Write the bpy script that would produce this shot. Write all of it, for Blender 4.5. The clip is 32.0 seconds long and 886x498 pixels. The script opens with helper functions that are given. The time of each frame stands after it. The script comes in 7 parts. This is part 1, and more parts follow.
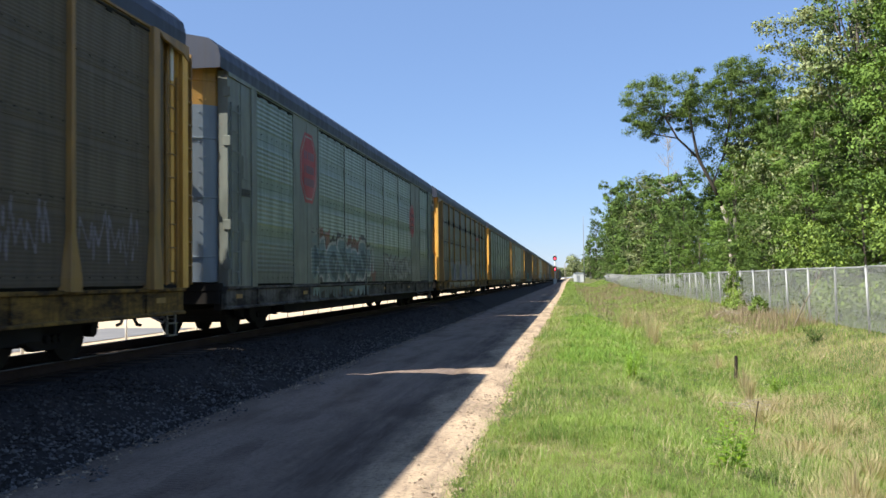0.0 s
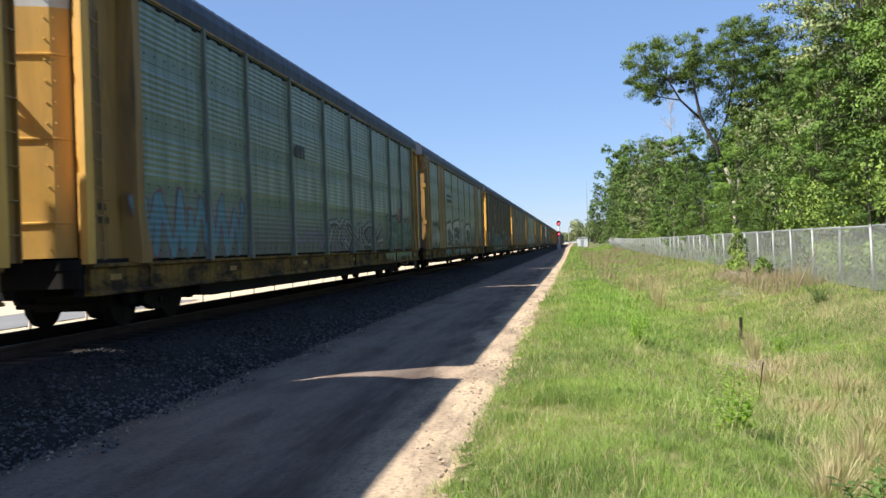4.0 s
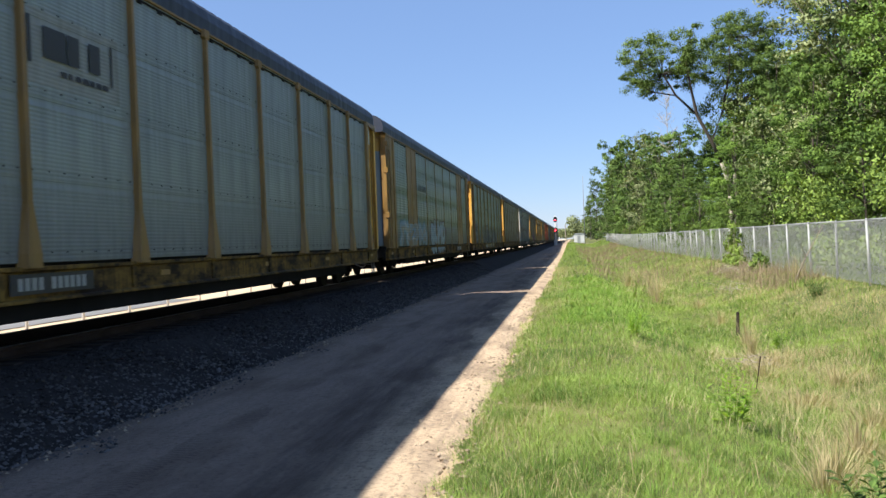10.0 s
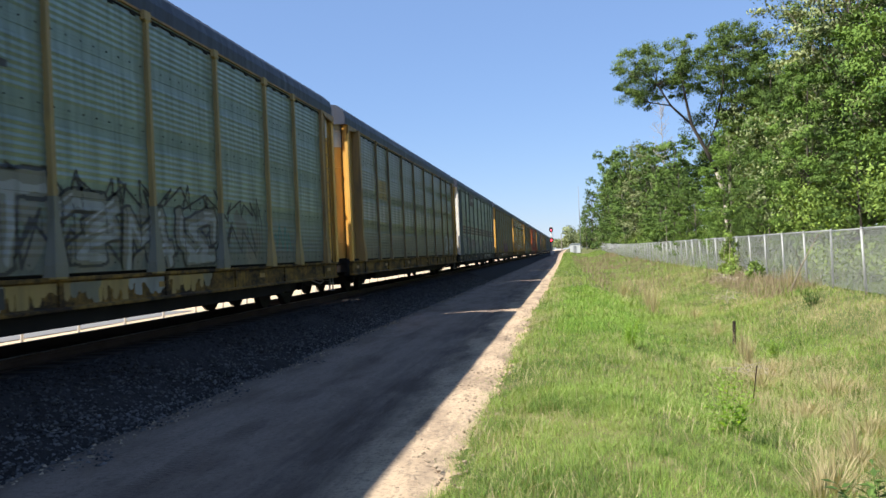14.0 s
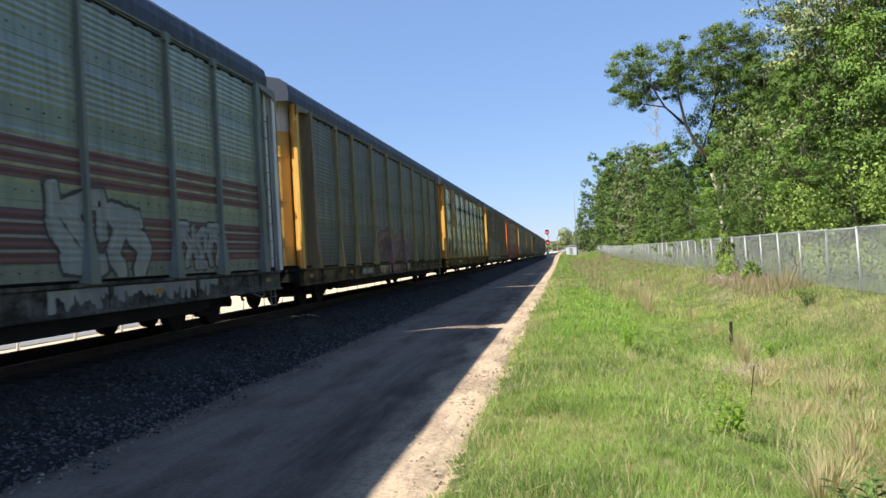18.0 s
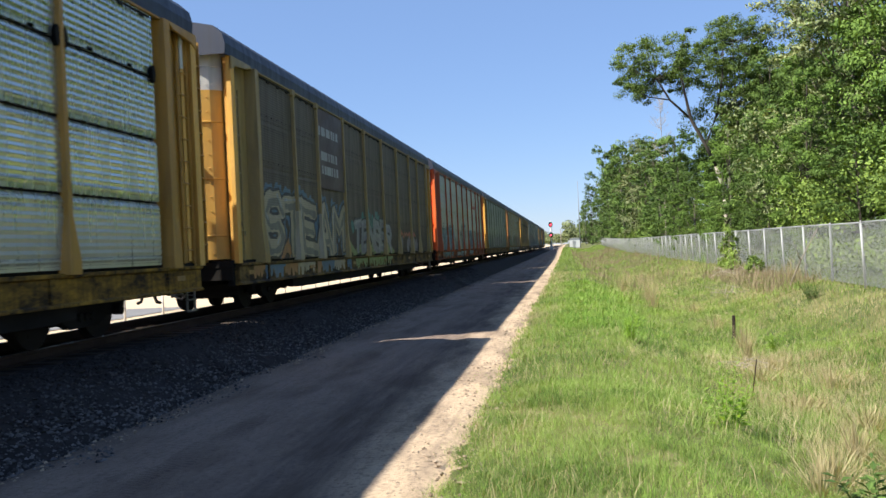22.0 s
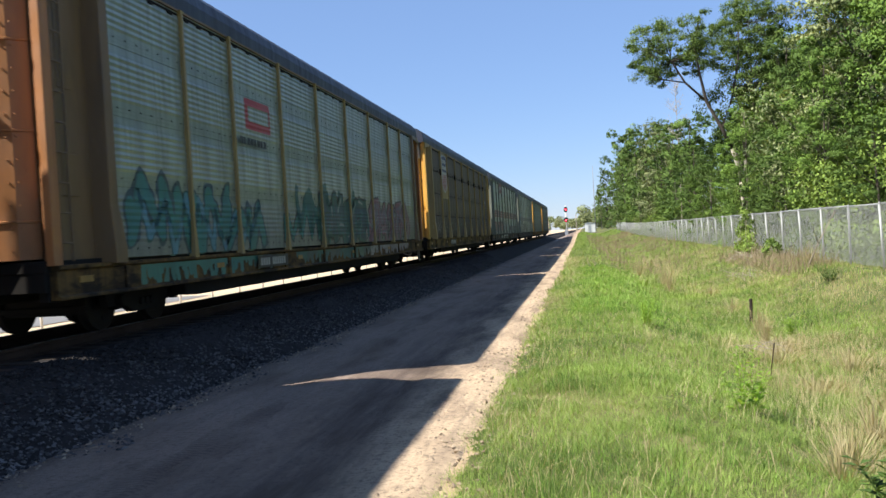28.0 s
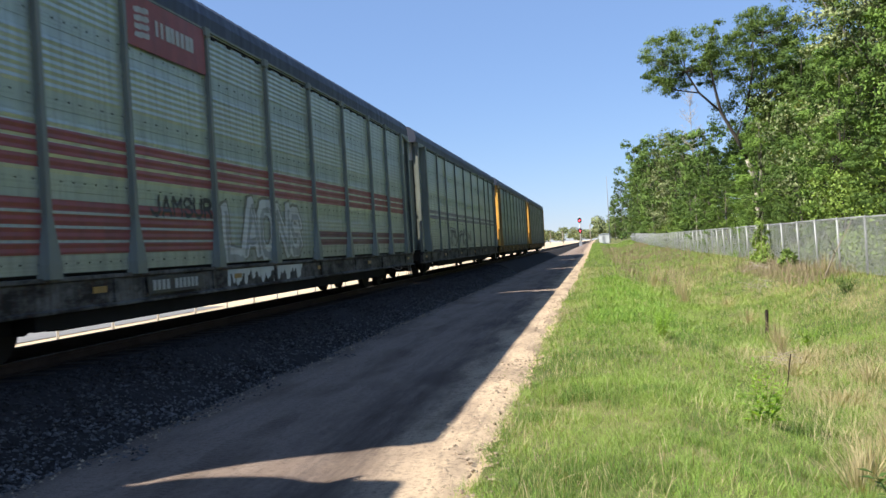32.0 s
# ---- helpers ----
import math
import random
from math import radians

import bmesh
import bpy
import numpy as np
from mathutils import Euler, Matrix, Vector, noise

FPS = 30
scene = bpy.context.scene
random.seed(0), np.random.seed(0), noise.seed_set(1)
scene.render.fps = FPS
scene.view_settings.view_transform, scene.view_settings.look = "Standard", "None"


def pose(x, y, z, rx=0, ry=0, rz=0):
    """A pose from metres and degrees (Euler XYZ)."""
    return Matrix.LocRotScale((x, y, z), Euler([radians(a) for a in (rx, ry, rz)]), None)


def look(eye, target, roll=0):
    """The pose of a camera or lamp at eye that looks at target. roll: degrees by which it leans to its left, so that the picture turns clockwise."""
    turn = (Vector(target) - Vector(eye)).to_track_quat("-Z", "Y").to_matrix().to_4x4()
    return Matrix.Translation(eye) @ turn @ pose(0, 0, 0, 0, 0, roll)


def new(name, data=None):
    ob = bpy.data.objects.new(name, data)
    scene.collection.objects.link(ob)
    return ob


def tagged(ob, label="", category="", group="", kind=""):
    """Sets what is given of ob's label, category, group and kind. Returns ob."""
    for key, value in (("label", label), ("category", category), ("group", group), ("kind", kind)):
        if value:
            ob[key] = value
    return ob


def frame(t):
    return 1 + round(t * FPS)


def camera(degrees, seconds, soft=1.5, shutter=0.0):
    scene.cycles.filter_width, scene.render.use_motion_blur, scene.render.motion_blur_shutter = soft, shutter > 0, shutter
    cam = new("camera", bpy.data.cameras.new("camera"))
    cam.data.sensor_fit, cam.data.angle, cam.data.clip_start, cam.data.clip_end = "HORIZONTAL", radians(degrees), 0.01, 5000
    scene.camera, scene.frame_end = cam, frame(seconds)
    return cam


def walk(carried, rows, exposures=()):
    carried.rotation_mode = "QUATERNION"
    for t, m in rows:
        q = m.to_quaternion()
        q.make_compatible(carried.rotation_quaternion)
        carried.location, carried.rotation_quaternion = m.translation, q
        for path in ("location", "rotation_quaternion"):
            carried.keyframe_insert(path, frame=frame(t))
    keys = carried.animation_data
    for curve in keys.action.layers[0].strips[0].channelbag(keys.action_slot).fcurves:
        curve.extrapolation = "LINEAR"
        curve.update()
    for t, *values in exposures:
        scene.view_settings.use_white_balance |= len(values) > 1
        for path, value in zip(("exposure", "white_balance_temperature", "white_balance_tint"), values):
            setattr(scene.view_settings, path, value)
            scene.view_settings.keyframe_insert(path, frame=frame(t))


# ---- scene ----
EYE = (0.0, 0.0, 1.6)
SECONDS = 32.0
cam = camera(53.36, SECONDS, soft=1.5, shutter=0.12)


def gaze(yaw, pitch, roll):
    """Pose of the hand-held camera: degrees to the left, up, and lean."""
    return pose(*EYE, 0, 0, yaw) @ pose(0, 0, 0, 90 + pitch, 0, 0) @ pose(0, 0, 0, 0, 0, roll)


walk(cam, [(t, gaze(yaw, pitch, roll)) for t, yaw, pitch, roll in (
    (0, 8.24, 1.97, -0.73), (0.5, 8.37, 1.62, -0.74), (1, 8.44, 1.20, -0.80), (1.5, 8.07, 0.54, -0.93),
    (2, 7.89, 0.24, -1.05), (2.5, 7.80, 0.20, -1.09), (3, 7.85, 0.19, -1.43), (3.5, 8.32, -0.04, -1.73),
    (5.5, 8.68, -0.24, -1.88), (6, 8.66, -0.03, -1.91), (6.5, 8.66, 0.40, -1.97), (7, 8.55, 0.11, -1.99),
    (7.5, 8.58, -0.27, -2.08), (8, 8.50, -0.22, -2.02), (8.5, 8.56, 0.01, -2.04), (9, 8.45, 0.11, -2.03),
    (9.5, 8.41, -0.25, -2.18), (10, 8.33, -0.35, -2.25), (10.5, 8.31, -0.35, -2.12), (11, 8.38, -0.13, -2.23),
    (11.5, 8.36, 0.26, -2.17), (12, 8.41, 0.36, -2.06), (12.5, 8.29, 0.33, -2.02), (13, 8.19, 0.19, -2.06),
    (13.5, 8.10, 0.12, -2.19), (14, 8.05, 0.33, -2.52), (14.5, 8.01, 0.55, -2.58), (16.5, 7.71, 0.73, -2.47),
    (17, 7.63, 0.71, -2.87), (17.5, 7.74, 0.68, -3.24), (18, 7.79, 0.55, -3.14), (18.5, 7.76, 0.51, -3.07),
    (19, 7.75, 0.57, -3.02), (19.5, 7.85, 0.74, -3.00), (20, 7.97, 0.68, -3.09), (20.5, 8.13, 0.59, -3.01),
    (21, 8.08, 0.54, -2.90), (21.5, 8.05, 0.24, -2.82), (22, 8.03, 0.02, -2.72), (22.5, 8.12, 0.09, -2.61),
    (23, 8.26, 0.02, -2.53), (23.5, 8.32, -0.29, -2.58), (24, 8.46, -0.72, -2.92), (24.5, 8.58, -0.95, -3.07),
    (25, 8.85, -0.90, -3.30), (25.5, 9.10, -0.67, -3.30), (27.5, 8.97, -0.80, -3.49), (28, 9.06, -0.82, -3.35),
    (28.5, 9.24, -0.99, -3.17), (29, 9.50, -0.89, -2.90), (29.5, 9.83, -0.66, -2.75), (30, 9.87, -0.41, -3.00),
    (30.5, 9.95, -0.25, -3.16), (31, 9.98, -0.17, -3.09), (31.5, 9.91, -0.06, -3.23), (32, 9.91, -0.06, -3.38),
)])

# ---- light: late-morning sun from behind the train, clear sky ----
SUN_SIDE, SUN_HEIGHT = radians(32.5), radians(47.6)
TO_SUN = Vector((-math.cos(SUN_SIDE) * math.cos(SUN_HEIGHT), -math.sin(SUN_SIDE) * math.cos(SUN_HEIGHT), math.sin(SUN_HEIGHT)))
world = bpy.data.worlds.new("world")
scene.world = world
world.use_nodes = True
sky = world.node_tree.nodes.new("ShaderNodeTexSky")
sky.sky_type, sky.sun_disc = "NISHITA", False
sky.sun_elevation = SUN_HEIGHT
sky.sun_rotation = math.atan2(TO_SUN.x, TO_SUN.y)
sky.air_density, sky.dust_density, sky.ozone_density = 1.0, 0.0, 5.0
world.node_tree.nodes["Background"].inputs["Strength"].default_value = 0.072
clear = world.node_tree.nodes.new("ShaderNodeMix")
clear.data_type, clear.blend_type = "RGBA", "MULTIPLY"
clear.inputs[0].default_value = 1.0
clear.inputs[7].default_value = (0.95, 0.96, 1.1, 1)
world.node_tree.links.new(sky.outputs[0], clear.inputs[6])
even = world.node_tree.nodes.new("ShaderNodeMix")
even.data_type = "RGBA"
even.inputs[0].default_value = 0.5
even.inputs[7].default_value = (1.85, 2.95, 5.1, 1)
world.node_tree.links.new(clear.outputs[2], even.inputs[6])
world.node_tree.links.new(even.outputs[2], world.node_tree.nodes["Background"].inputs["Color"])
sun_data = bpy.data.lights.new("sun", "SUN")
sun_data.energy, sun_data.angle, sun_data.color = 5.0, radians(0.53), (1.0, 0.95, 0.86)
sun = new("sun", sun_data)
sun.matrix_world = look(TO_SUN * 200, (0, 0, 0))
scene.view_settings.exposure = 1.15

# ---- materials ----
class Nodes:
    """A short way to write a node material."""

    def __init__(self, name):
        self.mat = bpy.data.materials.new(name)
        self.mat.use_nodes = True
        self.tree = self.mat.node_tree
        self.bsdf = self.tree.nodes["Principled BSDF"]

    def put(self, socket, value):
        if isinstance(value, bpy.types.NodeSocket):
            self.tree.links.new(value, socket)
        elif value is not None:
            if socket.type == "RGBA" and len(value) == 3:
                value = (*value, 1)
            socket.default_value = value

    def add(self, kind, out=0, props=None, **ins):
        n = self.tree.nodes.new("ShaderNode" + kind)
        for k, v in (props or {}).items():
            if k == "operation":
                n.operation = v
            elif k == "blend_type":
                n.blend_type = v
            elif k == "data_type":
                n.data_type = v
            elif k == "feature":
                n.feature = v
            elif k == "bands":
                n.bands_direction = v
        for k, v in ins.items():
            self.put(n.inputs[int(k[1:])] if k[0] == "i" and k[1:].isdigit() else n.inputs[k.replace("_", " ")], v)
        return n.outputs[out]

    def coords(self, scale=(1, 1, 1), space="Object"):
        tc = self.tree.nodes.new("ShaderNodeTexCoord")
        return self.add("Mapping", Vector=tc.outputs[space], Scale=scale)

    def place(self):
        return self.add("NewGeometry")

    def noise(self, vec, scale, detail=4, rough=0.6, dist=0.0):
        return self.add("TexNoise", Vector=vec, Scale=scale, Detail=detail, Roughness=rough, Distortion=dist)

    def ramp(self, fac, *stops):
        n = self.tree.nodes.new("ShaderNodeValToRGB")
        while len(n.color_ramp.elements) < len(stops):
            n.color_ramp.elements.new(0.5)
        for e, (p, c) in zip(n.color_ramp.elements, stops):
            e.position, e.color = p, (*((c, c, c) if isinstance(c, (int, float)) else c), 1)
        self.put(n.inputs[0], fac)
        return n.outputs[0]

    def math(self, op, a, b=0.0, clamp=False):
        n = self.tree.nodes.new("ShaderNodeMath")
        n.operation, n.use_clamp = op, clamp
        self.put(n.inputs[0], a)
        self.put(n.inputs[1], b)
        return n.outputs[0]

    def mix(self, fac, a, b, blend="MIX"):
        n = self.tree.nodes.new("ShaderNodeMix")
        n.data_type, n.blend_type = "RGBA", blend
        self.put(n.inputs[0], fac)
        self.put(n.inputs[6], a)
        self.put(n.inputs[7], b)
        return n.outputs[2]

    def axis(self, vec, i):
        return self.add("SeparateXYZ", out=i, Vector=vec)

    def bump(self, height, strength=0.3, dist=0.02):
        n = self.tree.nodes.new("ShaderNodeBump")
        n.inputs["Strength"].default_value, n.inputs["Distance"].default_value = strength, dist
        self.put(n.inputs["Height"], height)
        self.put(self.bsdf.inputs["Normal"], n.outputs[0])

    def done(self, color, rough=0.7, metal=0.0, spec=0.5):
        self.put(self.bsdf.inputs["Base Color"], color)
        self.put(self.bsdf.inputs["Roughness"], rough)
        self.put(self.bsdf.inputs["Metallic"], metal)
        self.put(self.bsdf.inputs["Specular IOR Level"], spec)
        return self.mat

    def random(self):
        return self.add("ObjectInfo", out=5)

    def island(self):
        return self.add("NewGeometry", out=8)


def paint(name, rgb, grime=0.5, rough=0.5, soot=(0.03, 0.025, 0.02), rust=0.25, fade=0.08):
    """Weathered railway paint: run-down soot, faded patches, rust blooms."""
    n = Nodes(name)
    co = n.coords()
    streak = n.noise(n.coords((3.2, 3.2, 0.5)), 1.0, 4, 0.55, 0.6)
    patch = n.noise(co, 0.9, 5, 0.65)
    fine = n.noise(co, 14, 4)
    faded = n.mix(n.ramp(patch, (0.35, 0.0), (0.75, 0.35)), rgb, tuple(min(1, c * 0.7 + fade) for c in rgb))
    dirty = n.mix(n.math("MULTIPLY", n.ramp(streak, (0.4, 0.0), (0.8, 1.0)), grime), faded, soot)
    rusty = n.mix(n.math("MULTIPLY", n.ramp(fine, (0.58, 0.0), (0.75, 1.0)), rust), dirty, (0.12, 0.05, 0.022))
    n.bump(fine, 0.15, 0.01)
    return n.done(rusty, n.ramp(patch, (0.3, rough - 0.12), (0.7, rough + 0.2)))


def sheet(name, rgb, metal=0.55, rough=0.42, grime=0.4, holes=0.5, foot_tone=0.55, spec=0.5):
    """Galvanised, perforated side sheet of a car-carrying wagon, browner and duller in ragged runs towards its foot."""
    n = Nodes(name)
    co = n.coords()
    streak = n.noise(n.coords((3, 3, 0.25)), 2.2, 6, 0.6)
    patch = n.noise(co, 0.55, 4, 0.6)
    tone = n.math("ADD", n.math("MULTIPLY", n.random(), 0.22), 0.86)
    base = n.mix(1.0, rgb, tone, "MULTIPLY")
    worn = n.mix(n.ramp(patch, (0.35, 0.0), (0.7, 0.4)), base, tuple(c * 0.62 for c in rgb))
    dirty = n.mix(n.math("MULTIPLY", n.ramp(streak, (0.42, 0.0), (0.78, 1.0)), grime), worn, (0.04, 0.037, 0.032))
    y, z = n.axis(co, 1), n.axis(co, 2)
    dot_y = n.math("GREATER_THAN", n.math("FRACT", n.math("MULTIPLY", y, 22.0)), 0.55)
    dot_z = n.math("GREATER_THAN", n.math("FRACT", n.math("MULTIPLY", z, 17.0)), 0.42)
    tier = n.math("FRACT", n.math("DIVIDE", n.math("SUBTRACT", z, 0.97), 1.075))
    zone = n.math("ADD", n.math("LESS_THAN", n.math("ABSOLUTE", n.math("SUBTRACT", tier, 0.13)), 0.06), n.math("LESS_THAN", n.math("ABSOLUTE", n.math("SUBTRACT", tier, 0.88)), 0.065))
    rows = n.math("MULTIPLY", zone, n.ramp(n.noise(n.coords((0.15, 2.4, 0.9)), 1.0, 2), (0.40, 0.0), (0.44, 1.0)))
    dots = n.math("MULTIPLY", n.math("MULTIPLY", dot_y, dot_z), n.math("MULTIPLY", rows, holes))
    holed = n.mix(dots, dirty, (0.012, 0.013, 0.013))
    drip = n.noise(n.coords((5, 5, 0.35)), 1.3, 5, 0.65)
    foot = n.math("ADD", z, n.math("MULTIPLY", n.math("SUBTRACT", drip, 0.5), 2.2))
    low_brown = n.math("MULTIPLY", n.add("MapRange", Value=foot, i1=2.3, i2=1.2), foot_tone)
    c = n.mix(low_brown, holed, (0.075, 0.062, 0.046))
    n.bump(n.noise(co, 5, 3), 0.10, 0.02)
    shine = n.math("MULTIPLY", n.math("SUBTRACT", 1.0, low_brown), metal)
    gloss = n.math("ADD", n.ramp(streak, (0.3, rough - 0.06), (0.75, min(1, rough + 0.22))), n.math("MULTIPLY", low_brown, 0.3))
    return n.done(c, gloss, shine, spec)


def plain(name, rgb, rough=0.6, metal=0.0, vary=0.25, scale=6.0, bump=0.15, spec=0.4):
    n = Nodes(name)
    co = n.coords()
    a, b = n.noise(co, scale, 5), n.noise(co, scale * 0.12, 3)
    c = n.mix(n.ramp(a, (0.3, 0.0), (0.75, vary)), rgb, tuple(x * 0.45 for x in rgb))
    c = n.mix(n.ramp(b, (0.35, 0.0), (0.7, vary)), c, tuple(min(1, x * 1.5 + 0.01) for x in rgb))
    if bump:
        n.bump(a, bump, 0.01)
    return n.done(c, rough, metal, spec)


def leafy(name, dark, light, rough=0.7, glow=0.35, drift=0.5, own=0.5, vary=0.0):
    """Foliage: each leaf its own tone, light coming through the blade."""
    n = Nodes(name)
    far = n.noise(n.coords((1, 1, 1)), drift, 4, 0.6)
    fac = n.math("ADD", n.math("MULTIPLY", n.island(), own), n.math("MULTIPLY", n.ramp(far, (0.38, 0.0), (0.62, 1.0)), 1.0 - own))
    c = n.mix(fac, dark, light)
    c = n.mix(1.0, c, n.math("ADD", 1.0 - vary / 2, n.math("MULTIPLY", n.random(), vary)), "MULTIPLY")
    n.done(c, rough, 0.0, 0.2)
    t = n.tree.nodes.new("ShaderNodeBsdfTranslucent")
    n.put(t.inputs["Color"], n.mix(1.0, c, (1.35, 1.25, 0.5), "MULTIPLY"))
    mix = n.tree.nodes.new("ShaderNodeMixShader")
    mix.inputs[0].default_value = glow
    n.tree.links.new(n.bsdf.outputs[0], mix.inputs[1])
    n.tree.links.new(t.outputs[0], mix.inputs[2])
    n.tree.links.new(mix.outputs[0], n.tree.nodes["Material Output"].inputs["Surface"])
    return n.mat


def ground_material():
    """Sandy lot, sooty track bed, tan earth and grass soil, by strips along the line."""
    n = Nodes("ground_soil")
    co = n.coords()
    x = n.math("ADD", n.axis(co, 0), n.math("MULTIPLY", n.math("SUBTRACT", n.noise(co, 1.4, 5, 0.65), 0.5), 0.9))
    fine, mid, big = n.noise(co, 30, 4, 0.7), n.noise(co, 2.2, 5, 0.65), n.noise(co, 0.18, 4)
    sand = n.mix(fine, (0.43, 0.325, 0.21), (0.60, 0.47, 0.325))
    bed = n.mix(fine, (0.015, 0.014, 0.014), (0.055, 0.05, 0.047))
    soil = n.mix(n.ramp(mid, (0.35, 0.0), (0.65, 1.0)), (0.035, 0.055, 0.014), (0.11, 0.125, 0.04))
    soil = n.mix(n.ramp(big, (0.46, 0.0), (0.66, 0.7)), soil, (0.32, 0.27, 0.12))
    soil = n.mix(n.math("MULTIPLY", fine, 0.5), soil, (0.06, 0.07, 0.02))
    on_bed = n.math("GREATER_THAN", x, -12.5)
    on_soil = n.math("GREATER_THAN", x, -1.1)
    c = n.mix(on_bed, sand, bed)
    c = n.mix(n.math("GREATER_THAN", x, -4.6), c, n.mix(fine, (0.30, 0.22, 0.135), (0.48, 0.365, 0.235)))
    c = n.mix(on_soil, c, soil)
    n.bump(fine, 0.5, 0.03)
    return n.done(c, 0.95, 0.0, 0.2)


def road_material():
    """Packed earth track: dark cindery middle, tan sandy shoulder, wheel ruts, damp patches."""
    n = Nodes("packed_earth")
    co = n.coords()
    wob = n.math("MULTIPLY", n.math("SUBTRACT", n.noise(n.coords((1, 0.35, 1)), 1.6, 4), 0.5), 0.8)
    x = n.math("ADD", n.axis(co, 0), wob)
    fine, mid = n.noise(co, 55, 4, 0.75), n.noise(n.coords((1, 0.3, 1)), 1.7, 5, 0.65)
    tan = n.mix(fine, (0.43, 0.315, 0.20), (0.62, 0.475, 0.325))
    grey = n.mix(fine, (0.165, 0.122, 0.097), (0.28, 0.212, 0.170))
    edge = n.add("MapRange", Value=x, i1=-2.6, i2=-1.5)
    c = n.mix(edge, grey, tan)
    c = n.mix(n.ramp(mid, (0.45, 0.0), (0.68, 0.75)), c, (0.115, 0.082, 0.06))
    cinder = n.add("MapRange", Value=n.math("ADD", x, n.math("MULTIPLY", n.math("SUBTRACT", fine, 0.5), 1.6)), i1=-4.8, i2=-5.6)
    c = n.mix(cinder, c, (0.035, 0.032, 0.031))
    clods = n.noise(n.coords((1, 0.55, 1)), 7, 4, 0.7)
    c = n.mix(n.ramp(clods, (0.56, 0.0), (0.7, 0.6)), c, (0.13, 0.105, 0.085))
    lane = n.math("LESS_THAN", n.math("ABSOLUTE", n.math("SUBTRACT", n.math("ABSOLUTE", n.math("ADD", x, 3.1)), 0.8)), 0.17)
    lugs = n.math("GREATER_THAN", n.math("SINE", n.math("ADD", n.math("MULTIPLY", n.axis(co, 1), 75.0), n.math("MULTIPLY", n.math("ABSOLUTE", n.math("SINE", n.math("MULTIPLY", x, 14.0))), 4.0))), 0.1)
    worn = n.ramp(n.noise(n.coords((1.2, 0.25, 1)), 1.5, 4), (0.42, 0.0), (0.60, 0.5))
    c = n.mix(n.math("MULTIPLY", n.math("MULTIPLY", lane, lugs), worn), c, (0.055, 0.038, 0.030))
    c = n.mix(n.math("MULTIPLY", n.math("MULTIPLY", lane, 0.35), worn), c, (0.085, 0.058, 0.046))
    rutted = n.add("MapRange", Value=n.math("ABSOLUTE", n.math("ADD", x, 2.6)), i1=0.75, i2=0.2)
    c = n.mix(n.math("MULTIPLY", rutted, n.ramp(n.noise(n.coords((2.0, 0.22, 1)), 1.3, 4), (0.40, 0.0), (0.62, 0.75))), c, (0.060, 0.044, 0.036))
    dusty = n.add("MapRange", Value=x, i1=-3.0, i2=-4.6, i4=0.3)
    c = n.mix(n.math("MULTIPLY", dusty, n.ramp(mid, (0.35, 1.0), (0.65, 0.2))), c, (0.30, 0.245, 0.205))
    grit = n.noise(co, 16, 5, 0.75)
    c = n.mix(n.ramp(grit, (0.50, 0.0), (0.68, 0.7)), c, (0.085, 0.062, 0.049))
    tyre = n.noise(n.coords((9, 0.12, 1)), 1.0, 3, 0.6)
    c = n.mix(n.ramp(tyre, (0.55, 0.0), (0.75, 0.35)), c, (0.115, 0.095, 0.08))
    n.bump(n.math("ADD", fine, n.math("MULTIPLY", mid, 1.5)), 0.6, 0.03)
    return n.done(c, 0.95, 0.0, 0.2)


M_GROUND, M_ROAD = ground_material(), road_material()


def stone_material(name, dark, light, track_shade=False):
    n = Nodes(name)
    c = n.mix(n.island(), dark, light)
    c = n.mix(n.math("MULTIPLY", n.noise(n.coords(), 40, 3), 0.5), c, tuple(x * 0.5 for x in dark))
    # shade beside and under the train, painted as blacker stones towards the track
    if track_shade:
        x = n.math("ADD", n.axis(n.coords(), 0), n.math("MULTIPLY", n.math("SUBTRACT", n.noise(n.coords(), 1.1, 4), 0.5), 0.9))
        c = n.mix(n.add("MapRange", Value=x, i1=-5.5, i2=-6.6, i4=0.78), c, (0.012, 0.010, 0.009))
    return n.done(c, 0.9, 0.0, 0.12)


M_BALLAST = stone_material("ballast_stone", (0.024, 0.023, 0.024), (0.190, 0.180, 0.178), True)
M_PEBBLE = stone_material("pale_pebbles", (0.20, 0.15, 0.105), (0.48, 0.385, 0.28))
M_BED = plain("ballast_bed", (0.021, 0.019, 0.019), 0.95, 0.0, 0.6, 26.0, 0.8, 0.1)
M_TIE = plain("creosoted_wood", (0.035, 0.026, 0.02), 0.9, 0.0, 0.5, 9.0, 0.5, 0.15)
M_RUST = plain("rusty_steel", (0.035, 0.021, 0.015), 0.8, 0.0, 0.5, 12.0, spec=0.15)
M_RAILTOP = plain("polished_railhead", (0.12, 0.11, 0.105), 0.45, 0.8, 0.2, 6.0, 0.05)
M_BLACK = plain("sooty_steel", (0.015, 0.0135, 0.012), 0.85, 0.0, 0.5, 5.0, spec=0.08)
M_WHEEL = plain("oily_wheel_steel", (0.016, 0.013, 0.011), 0.8, 0.0, 0.4, 9.0, spec=0.12)
M_FENCE = plain("weathered_zinc", (0.31, 0.315, 0.31), 0.6, 0.25, 0.3, 7.0, 0.05)
M_GALV = plain("galvanised_steel", (0.46, 0.48, 0.49), 0.42, 0.75, 0.3, 7.0, 0.05)
M_PIPE = plain("dusty_pipe_steel", (0.17, 0.17, 0.17), 0.5, 0.5, 0.5, 9.0, 0.05)
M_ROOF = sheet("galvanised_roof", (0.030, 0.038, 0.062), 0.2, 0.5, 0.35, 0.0)
